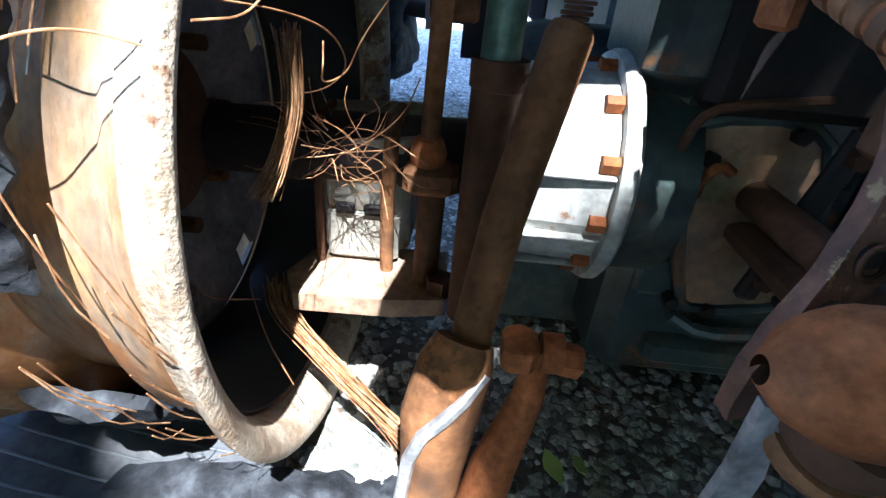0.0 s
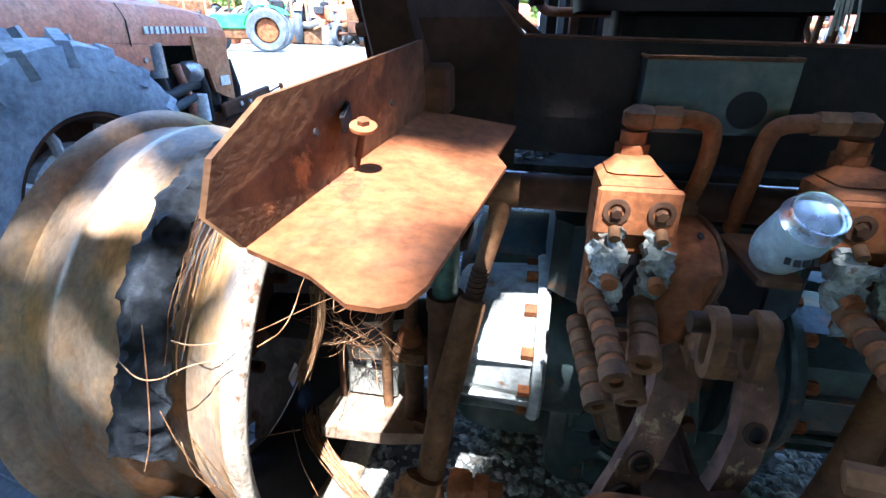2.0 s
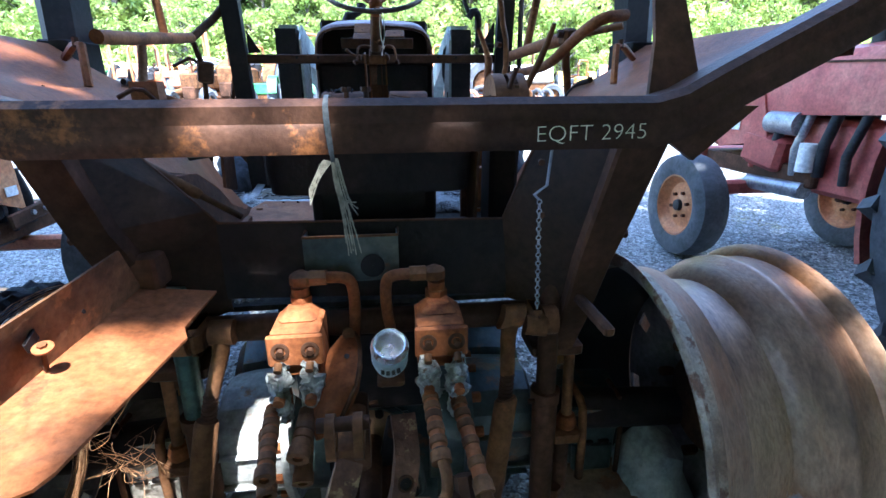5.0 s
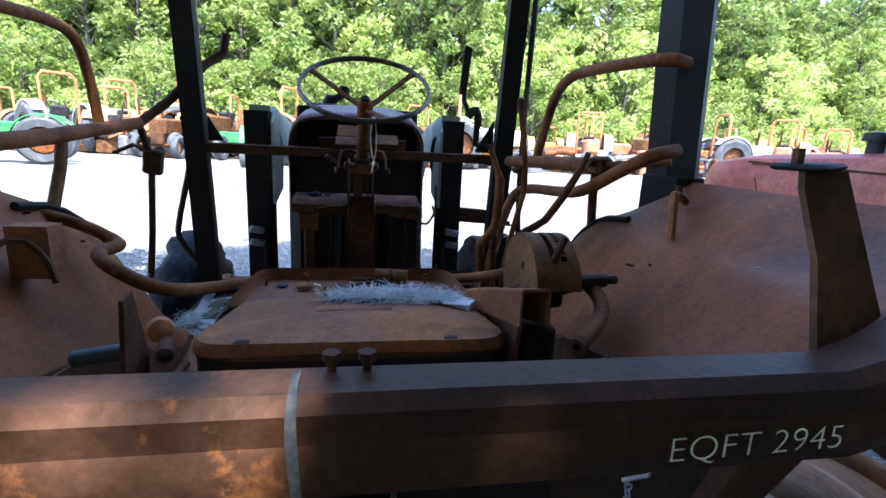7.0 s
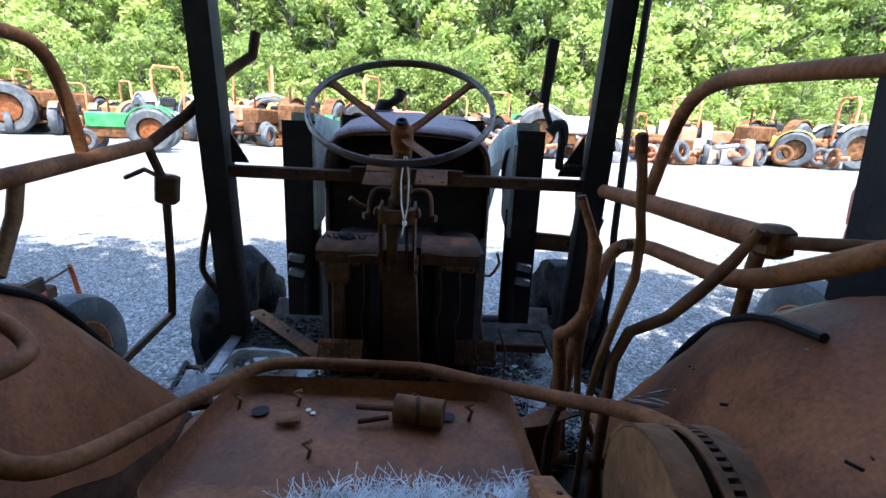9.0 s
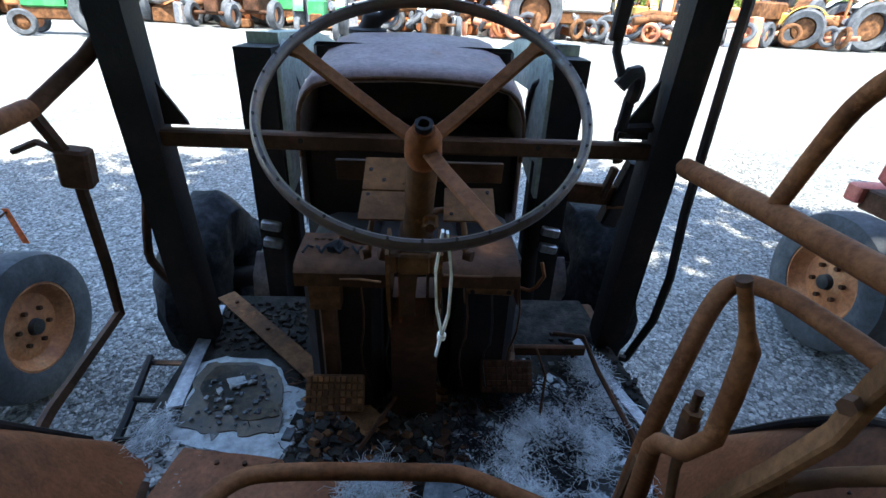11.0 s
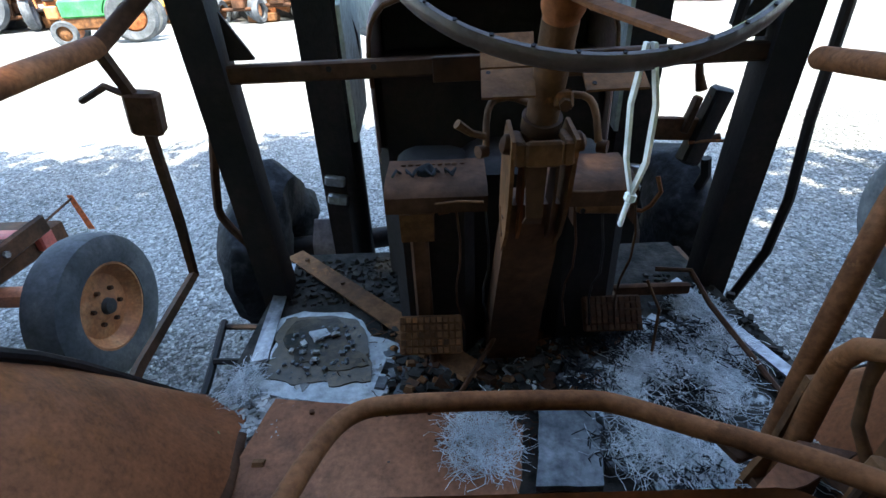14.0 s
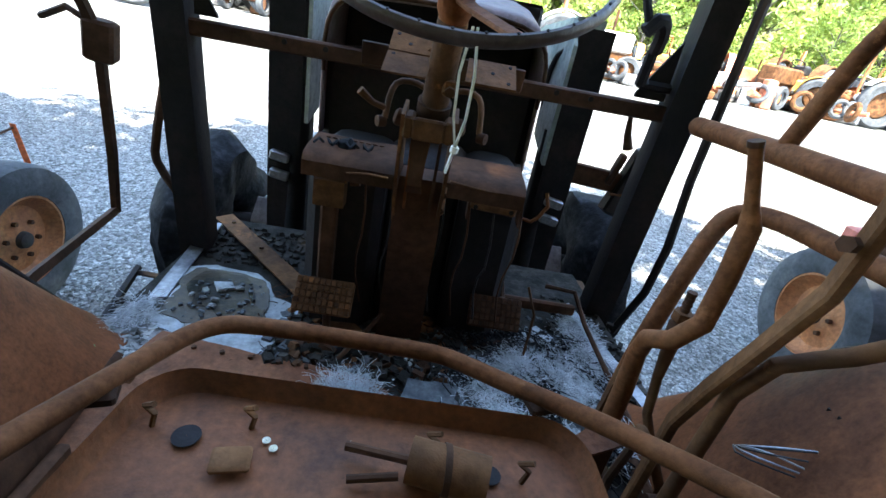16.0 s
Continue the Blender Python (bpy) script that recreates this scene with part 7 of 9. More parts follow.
for k in range(16):
    bx, by = -0.53 + rnd.uniform(-0.025, 0.025), 0.93 + rnd.uniform(-0.035, 0.03)
    a, L, h = rnd.uniform(0, 6.28), rnd.uniform(0.012, 0.026), rnd.uniform(0.01, 0.04)
    d, w = Vector((math.cos(a), math.sin(a), 0.25)), Vector((-math.sin(a), math.cos(a), 0))
    b0 = Vector((bx, by, 0.792)); p = b0 + Vector((0.004, 0.003, h))
    part("stem", G().tube([b0, p], 0.0009, 5), WEED, weed)
    pts = [p, p + d * L * 0.4 + w * L * 0.28, p + d * L * 0.8 + w * L * 0.2, p + d * L - Vector((0, 0, 0.004)), p + d * L * 0.8 - w * L * 0.2, p + d * L * 0.4 - w * L * 0.28]
    part("leaf", G().loft([pts, [q - Vector((0, 0, 0.0008)) for q in pts]], True, True), WEED, weed)
strip = thing("floor_brace", (-0.3, 1.4, 0.79), "loose rusty steel strip across the floor", "metal strip")
part("strip", G().quadplate((-0.585, 1.585, 0.805), (-0.545, 1.615, 0.81), (-0.04, 1.105, 0.815), (-0.085, 1.075, 0.81), 0.005), RUST, strip)
for q in (0.1, 0.35, 0.7):
    c = Vector((-0.565, 1.60, 0.812)).lerp(Vector((-0.06, 1.09, 0.818)), q)
    part("rivet", G().cyl(c, c + Vector((0, 0, 0.006)), 0.006, 8), RUST_DARK, strip)


def fibre_heap(name, cx, cy, rx, ry, n, h, label, z=0.795, seed=1, mat=None, r=0.0004):
    rnd = random.Random(seed)
    g = G()
    for _ in range(n):
        a, q = rnd.random() * 6.28, math.sqrt(rnd.random())
        x, y = cx + rx * q * math.cos(a), cy + ry * q * math.sin(a)
        zz = z + h * rnd.random() * (1 - q * 0.6)
        d = rnd.random() * 6.28
        L = rnd.uniform(0.015, 0.055)
        pts = [(x, y, zz)]
        for k in range(3):
            d += rnd.uniform(-1.1, 1.1)
            pts.append((pts[-1][0] + L / 3 * math.cos(d), pts[-1][1] + L / 3 * math.sin(d), max(z, pts[-1][2] + rnd.uniform(-0.006, 0.008))))
        g.tube(pts, r * rnd.uniform(0.6, 1.5), 3, False)
    tagged(part(name, g, mat or FIBRE), label, "fibre wool", kind="stuff")


def fibre_mat(name, poly, label, seed):
    ob = sheet_on_floor(name, poly, FIBRE, 0.795, label, "fibre wool", 0.012, 0.012, seed)


fibre_mat("fibre_mat", [(0.115, 1.035), (0.14, 1.10), (0.25, 1.165), (0.36, 1.27), (0.42, 1.19), (0.46, 1.11), (0.46, 0.967), (0.42, 0.88), (0.36, 0.82), (0.21, 0.83), (0.175, 0.93)], "matted white burnt fibre on the floor", 6)
rnd = random.Random(44)
g = G()
for _ in range(64):
    cx_, cy_ = rnd.uniform(0.13, 0.46), rnd.uniform(0.83, 1.25)
    if cy_ > 1.08 + (cx_ - 0.13) * 0.8:
        continue
    if noise.noise((cx_ * 10, cy_ * 10, 3)) < 0.04:
        continue
    rr_, hh_ = rnd.uniform(0.015, 0.05), rnd.uniform(0.015, 0.04)
    d0 = rnd.random() * 6.28
    for _ in range(105):
        a, q = rnd.random() * 6.28, math.sqrt(rnd.random())
        x, y = cx_ + rr_ * q * math.cos(a), cy_ + rr_ * q * math.sin(a)
        zz = 0.803 + hh_ * rnd.random() * (1 - q * 0.7)
        d = d0 + rnd.uniform(-0.9, 0.9)
        L = rnd.uniform(0.03, 0.095)
        pts = [(x, y, zz)]
        bend = rnd.uniform(-1.1, 1.1)
        for k in range(5):
            d += bend + rnd.uniform(-0.5, 0.5)
            pts.append((pts[-1][0] + L / 5 * math.cos(d), pts[-1][1] + L / 5 * math.sin(d), max(0.797, pts[-1][2] + rnd.uniform(-0.007, 0.008))))
        g.tube(pts, rnd.uniform(0.0003, 0.00065), 3, False)
WOOL = shade("white_fibre_strands", [(0.42, 0.45, 0.46), (0.60, 0.62, 0.63), (0.74, 0.75, 0.75)], 20, 0.9, 0, 0, 60)
tagged(part("fibre_wool", g, WOOL), "white burnt fibre wool tufts on the floor", "fibre wool", kind="stuff")
g = G()
for _ in range(2400):
    x, y = rnd.uniform(0.12, 0.46), rnd.uniform(0.82, 1.22)
    if noise.noise((x * 8 + 4, y * 8, 9)) < 0.02:
        continue
    d, L = rnd.random() * 6.28, rnd.uniform(0.01, 0.045)
    z = rnd.uniform(0.805, 0.822)
    g.tube([(x, y, z), (x + L * 0.5 * math.cos(d), y + L * 0.5 * math.sin(d), z + 0.004), (x + L * math.cos(d + 0.5), y + L * math.sin(d + 0.5), z - 0.003)], rnd.uniform(0.0007, 0.0018), 3, False)
tagged(part("charred_straw", g, CHAR), "charred straw and ash over the fibre", "ash", kind="stuff")
fibre_heap("fibre_wool", 0.47, 1.28, 0.05, 0.06, 700, 0.02, "small white tuft of burnt fibre", 0.795, 5, WOOL)
fibre_heap("fibre_wool", -0.06, 0.93, 0.06, 0.07, 900, 0.02, "white burnt fibre wool strands on the floor", 0.803, 8, WOOL)
fibre_heap("fibre_wool", -0.53, 1.09, 0.03, 0.05, 320, 0.03, "white tuft of burnt fibre by the sill", 0.795, 9, WOOL)
sheet_on_floor("fibre_scrap", [(-0.035, 0.315), (0.02, 0.335), (0.09, 0.352), (0.17, 0.345), (0.215, 0.30), (0.20, 0.27), (0.15, 0.305), (0.08, 0.312), (0.03, 0.298)], FIBRE, 1.126, "frayed white fibre scrap lying on the seat", "fibre wool", 0.006, 0.006, 21, 0.014)
fibre_heap("seat_fibre", 0.075, 0.33, 0.11, 0.025, 1500, 0.008, "white burnt fibre strands on the seat", 1.128, 10, WOOL)
fibre_heap("seat_fibre", 0.20, 0.36, 0.03, 0.06, 900, 0.02, "grey burnt fibre beside the seat pan", 1.085, 11, WOOL)
fibre_heap("straw_litter", 0.0, 1.15, 0.35, 0.22, 500, 0.006, "dark straw and ash litter on the floor", 0.792, 12, RUST_DARK, 0.0012)


rubble("floor_rubble", 260, (-0.55, -0.2, 1.36, 1.58), (0.006, 0.022), ASH, "black ash and crumbs by the post foot", 1)
rubble("floor_rubble", 300, (-0.56, -0.40, 0.90, 1.08), (0.006, 0.024), STONE, "grey gravel and ash on the floor edge", 2)
rubble("floor_flakes", 260, (-0.25, 0.30, 1.02, 1.35), (0.008, 0.035), SLATE, "dark charred flakes on the floor", 3)
rubble("floor_flakes", 140, (-0.20, 0.25, 1.02, 1.25), (0.010, 0.04), RUST_DARK, "rusty flakes on the floor", 4)
rubble("char_crumbs", 240, (0.10, 0.44, 0.85, 1.36), (0.004, 0.018), SLATE, "small black char crumbs on the ash-covered floor", 21, 0.803)
rubble("ash_flakes", 60, (0.0, 0.44, 0.95, 1.34), (0.004, 0.012), FOAM, "pale ash flakes on the burnt floor", 22, 0.803)
rubble("char_flakes", 420, (-0.24, 0.16, 1.00, 1.30), (0.006, 0.030), ASH, "black char and flakes heaped on the floor", 23, 0.796)
rubble("leaf_litter", 90, (-0.24, 0.20, 1.00, 1.24), (0.008, 0.022), RUST, "brown scales fallen from burnt sheet metal", 24, 0.803)
rubble("floor_rubble", 220, (0.40, 0.58, 0.85, 1.45), (0.008, 0.025), ASH, "ash and dirt along the sill", 5)

rubble("floor_rubble", 170, (-0.43, -0.24, 0.10, 0.46), (0.008, 0.03), SLATE, "grey charred rubble beside the seat", 31)
rubble("floor_rubble", 120, (-0.43, -0.22, 0.10, 0.50), (0.006, 0.02), STONE, "pale stones and ash beside the seat", 32)
rubble("floor_rubble", 150, (0.26, 0.42, 0.10, 0.62), (0.006, 0.025), SLATE, "grey charred rubble under the quadrant", 33)
fibre_heap("fibre_wool", 0.35, 0.30, 0.05, 0.12, 500, 0.02, "white burnt fibre beside the quadrant", 0.795, 35, WOOL)

# ---- engine, hood and loader in front ----
eng = thing("engine_block", (0, 2.2, 0.4), "burnt tractor engine under the hood", "engine")
part("block", G().box((0, 2.2, 0.85), (0.42, 1.1, 0.80), (0, 0, 0), 0.05), BURNT, eng)
hood = thing("hood", (0, 1.7, 1.3), "heat-stained rusty tractor hood", "hood")
rings = []
for y, w, zt in ((1.435, 0.985, 1.475), (1.445, 1.0, 1.49), (1.50, 1.0, 1.50), (1.65, 0.985, 1.528), (1.80, 0.96, 1.546), (1.92, 0.93, 1.54), (2.10, 0.92, 1.52), (2.9, 0.90, 1.47), (3.05, 0.86, 1.44)):
    c = []
    for x, dz in ((-0.262, -0.34), (-0.262, -0.14), (-0.258, -0.085), (-0.245, -0.045), (-0.22, -0.018), (-0.18, -0.005), (-0.09, 0.0), (0, 0.003), (0.09, 0.0), (0.18, -0.005), (0.22, -0.018), (0.245, -0.045), (0.258, -0.085), (0.262, -0.14), (0.262, -0.34)):
        c.append(Vector((x * w, y, zt + dz)))
    rings.append(c + [Vector((p.x * 0.985, p.y, p.z - 0.007)) for p in reversed(c)])
part("shell", jitter(G().loft(rings, True, True), 0.003, 5), HOOD, hood, "smooth grey-brown hood top", 50)
part("rear_panel", G().box((0, 1.665, 1.335), (0.51, 0.02, 0.385), (0, 0, 0), 0.01), BURNT, hood)
part("edge_roll", G().tube([(-0.255, 1.437, 1.30), (-0.256, 1.436, 1.385), (-0.24, 1.435, 1.435), (-0.205, 1.434, 1.465), (-0.10, 1.433, 1.479), (0.10, 1.433, 1.479), (0.205, 1.434, 1.465), (0.24, 1.435, 1.435), (0.256, 1.436, 1.385), (0.255, 1.437, 1.30)], 0.005, 8, smooth_path=1), RUST_DARK, hood)
part("exhaust_cap", G().tube([(-0.14, 1.88, 1.535), (-0.125, 1.88, 1.575), (-0.10, 1.87, 1.58), (-0.07, 1.87, 1.60), (-0.065, 1.88, 1.625)], [0.034, 0.03, 0.016, 0.02, 0.026], 12), BURNT, hood)
part("cap_ring", G().lathe([(0, 0.03), (0.0, 0.055), (0.012, 0.055), (0.016, 0.03)], (-0.14, 1.87, 1.538), (0, -0.05, 1), 24), BURNT, hood)
for s in (-1, 1):
    lo = thing("loader_mast", (s * 0.435, 1.82, 0.30), "burnt front loader mast with greenish lift arm", "loader", "loader masts")
    part("mast", G().loft([[Vector((s * 0.435 + a, 1.82 + b, z)) for a, b in ((-0.05, -0.08), (0.05, -0.08), (0.05, 0.08), (-0.05, 0.08))] for z in (0.30, 0.7, 1.42, 1.50)], True, True), BURNT, lo, "", 20)
    part("mast_cheek", G().plate([(1.72, 1.10), (1.95, 1.15), (2.0, 1.48), (1.80, 1.52), (1.72, 1.45)], 0.012, pose(s * 0.37, 0, 0, 90, 0, 90)), PALE_GREEN, lo)
    part("lift_arm", G().loft([[Vector((s * (0.44 + 0.02 * k) + a, y, z + b)) for a, b in ((-0.045, -0.08), (0.045, -0.08), (0.045, 0.08), (-0.045, 0.08))] for k, (y, z) in enumerate(((1.86, 1.45), (2.5, 1.42), (3.3, 1.30), (4.0, 0.90)))], True, True), PALE_GREEN, lo, "faded grey-green lift arm", 20)
    part("cylinder", G().cyl((s * 0.40, 1.76, 0.60), (s * 0.40, 1.78, 1.2), 0.035, 16), BURNT, lo)
    part("hose", G().tube([(s * 0.39, 1.80, 1.45), (s * 0.36, 1.9, 1.40), (s * 0.37, 1.95, 1.25), (s * 0.42, 1.9, 1.15)], 0.010, 8, smooth_path=1), BLACK, lo)
    for z in (0.92, 0.98):
        part("bracket", G().box((s * 0.445, 1.735, z), (0.06, 0.03, 0.03), (0, 10, 0), 0.004), STEEL, lo)
    part("base_bracket", G().box((s * 0.36, 1.8, 0.55), (0.24, 0.2, 0.06), (0, 0, 0), 0.01), BURNT, lo)
    # front tyre
    FX, FY, FZ = (-0.90, 2.25, 0.46) if s < 0 else (0.80, 2.30, GZ + 0.54)
    fd = Vector((1, -0.35 * 1, 0)).normalized()
    ft = thing("front_wheel", (FX, FY, GZ + (0.09 if s < 0 else 0)), "dark lumpy scorched front tyre", "wheel", "front wheels")
    prof = [(-0.03, 0.04), (-0.10, 0.12), (-0.13, 0.25), (-0.12, 0.35), (-0.05, 0.40), (0.05, 0.40), (0.12, 0.35), (0.13, 0.25), (0.10, 0.12), (0.03, 0.04)]
    tg = G().lathe(prof, (FX, FY, FZ), fd, 72, closed_prof=True)
    part("tyre", jitter(jitter(tg, 0.07, 4.0, s), 0.025, 11), CHAR, ft, "slumped burnt rubber", 60)
    part("bent_guard", G().loft([[Vector((s * 0.63 + dx, y, z)) for dx in (-0.06, 0.05)] + [Vector((s * 0.63 + dx, y + 0.01, z)) for dx in (0.05, -0.06)] for y, z in ((2.16, 0.36), (2.12, 0.46), (2.14, 0.55), (2.22, 0.62))], True, True), DISC, ft, "pale bent guard strip", 40)
    part("guard_stay", G().cyl((s * 0.63, 2.16, 0.40), (s * 0.70, 2.45, 0.40), 0.03, 10), BURNT, ft)
    part("axle_stub", G().cyl((s * 0.20, 2.5, 0.40), (FX, FY, FZ), 0.05, 14), BURNT, ft)

rack = thing("valve_stack", (0.62, 1.96, 0.90), "rusty loader valve stack on a brown cross bar", "valve stack")
part("cross_bar", jitter(G().box((0.61, 1.97, 1.03), (0.27, 0.03, 0.075), (0, 4, 0), 0.004), 0.003, 20), RUST_DARK, rack, "brown flat cross bar")
part("valve_body", jitter(G().box((0.752, 1.965, 1.03), (0.06, 0.06, 0.26), (0, 15, 0), 0.008), 0.006, 30), BURNT, rack)
part("slim_valve", jitter(G().box((0.695, 1.955, 1.075), (0.022, 0.04, 0.12), (0, 15, 0), 0.004), 0.003, 30), RUST_DARK, rack)
part("rod", G().tube([(0.718, 1.965, 1.15), (0.70, 1.965, 1.20), (0.688, 1.965, 1.27)], [0.018, 0.013, 0.008], 10), RUST_DARK, rack)
part("foot", G().tube([(0.785, 1.965, 0.92), (0.80, 1.97, 0.86), (0.80, 2.0, 0.80)], 0.018, 8), BURNT, rack)
for z in (0.99, 1.06, 1.12):
    part("fitting", G().hexnut((0.782 - (z - 0.99) * 0.27, 1.96, z), (0.808 - (z - 0.99) * 0.27, 1.955, z + 0.006), 0.013), RUST_DARK, rack)
part("bracket", G().tube([(0.70, 1.94, 0.985), (0.76, 1.935, 0.99), (0.85, 1.94, 0.985)], 0.006, 6), RUST, rack)

# ---- neighbouring tractors ----
def tyre_wheel(parent, c, r, w, rim_r, rim_mat, tyre_mat, lugs=0, d=(1, 0, 0), name="wheel", deep=False):
    c = Vector(c); d = Vector(d).normalized()
    prof = [(-w * 0.42, rim_r), (-w * 0.5, rim_r + (r - rim_r) * 0.45), (-w * 0.40, r * 0.96), (-w * 0.2, r), (w * 0.2, r), (w * 0.40, r * 0.96), (w * 0.5, rim_r + (r - rim_r) * 0.45), (w * 0.42, rim_r)]
    wob = part(name, G().cyl(c - d * w * 0.12, c + d * w * 0.12, rim_r * 0.22, 20), rim_mat, parent)
    part("tyre", G().lathe(prof, c, d, 56, closed_prof=True), tyre_mat, wob, "", 50)
    for s in (-1, 1):
        pr = [(w * 0.36, rim_r * 1.0), (w * 0.40, rim_r * 1.02), (w * 0.40, rim_r * 0.95), (w * 0.22, rim_r * 0.88), (w * 0.10, rim_r * 0.74), (w * 0.14, rim_r * 0.40), (w * 0.22, rim_r * 0.28), (w * 0.22, 0.001)]
        if deep:
            pr = [(w * 0.36, rim_r), (w * 0.40, rim_r * 1.02), (w * 0.40, rim_r * 0.95), (w * 0.30, rim_r * 0.91), (w * 0.04, rim_r * 0.88), (w * 0.02, rim_r * 0.60)]
            part("rim_disc", G().lathe([(w * 0.02, rim_r * 0.66), (w * 0.12, rim_r * 0.64), (w * 0.15, rim_r * 0.56), (w * 0.12, rim_r * 0.40), (w * 0.22, rim_r * 0.28), (w * 0.22, 0.001)], c, d * s, 40), rim_mat, wob)
            u = d.orthogonal().normalized(); v = d.cross(u)
            for k in range(8):
                e = u * math.cos(k * math.pi / 4 + 0.3) + v * math.sin(k * math.pi / 4 + 0.3)
                part("rim_clamp", G().tube([c + d * s * w * 0.13 + e * rim_r * 0.60, c + d * s * w * 0.17 + e * rim_r * 0.75, c + d * s * w * 0.12 + e * rim_r * 0.90], rim_r * 0.06, 8), rim_mat, wob)
        part("rim", G().lathe(pr, c, d * s, 48), RUST_DARK if deep else rim_mat, wob)
        for k in range(6):
            a = 2 * math.pi * k / 6
            u = d.orthogonal().normalized(); v = d.cross(u)
            p = c + d * s * w * 0.17 + (u * math.cos(a) + v * math.sin(a)) * rim_r * 0.42
            part("lug_nut", G().hexnut(p, p + d * s * 0.02, 0.012), RUST_DARK, wob)
        part("hub_cap", G().lathe([(w * 0.2, rim_r * 0.2), (w * 0.34, rim_r * 0.17), (w * 0.38, rim_r * 0.08), (w * 0.38, 0.001)], c, d * s, 20), BLACK, wob)
    if lugs:
        u = d.orthogonal().normalized(); v = d.cross(u)
        for k in range(lugs):
            for s in (-1, 1):
                a = 2 * math.pi * (k + (0.25 if s > 0 else -0.25)) / lugs
                e = u * math.cos(a) + v * math.sin(a); t = d.cross(e)
                q = c + e * (r * 0.985) + d * s * w * 0.22
                ax = (d * s * 0.8 + t * 0.55).normalized(); bx = e.cross(ax)
                hh, ll, ww = (r * 0.075, w * 0.30, r * 0.05) if deep else (r * 0.05, w * 0.27, r * 0.035)
                dip = r * 0.075 if deep else 0.0
                vs = []
                for z in (-1, 1):
                    k2 = 0.7 if z > 0 else 1
                    for aa, bb in ((-1, -1), (1, -1), (1, 1), (-1, 1)):
                        vs.append(q + ax * aa * ll * k2 + bx * bb * ww * k2 + e * (z * hh - (dip if aa > 0 else 0.0)))
                part("lug", G().add(vs, [(3, 2, 1, 0), (4, 5, 6, 7), (0, 1, 5, 4), (1, 2, 6, 5), (2, 3, 7, 6), (3, 0, 4, 7)]), tyre_mat, wob)
    return wob


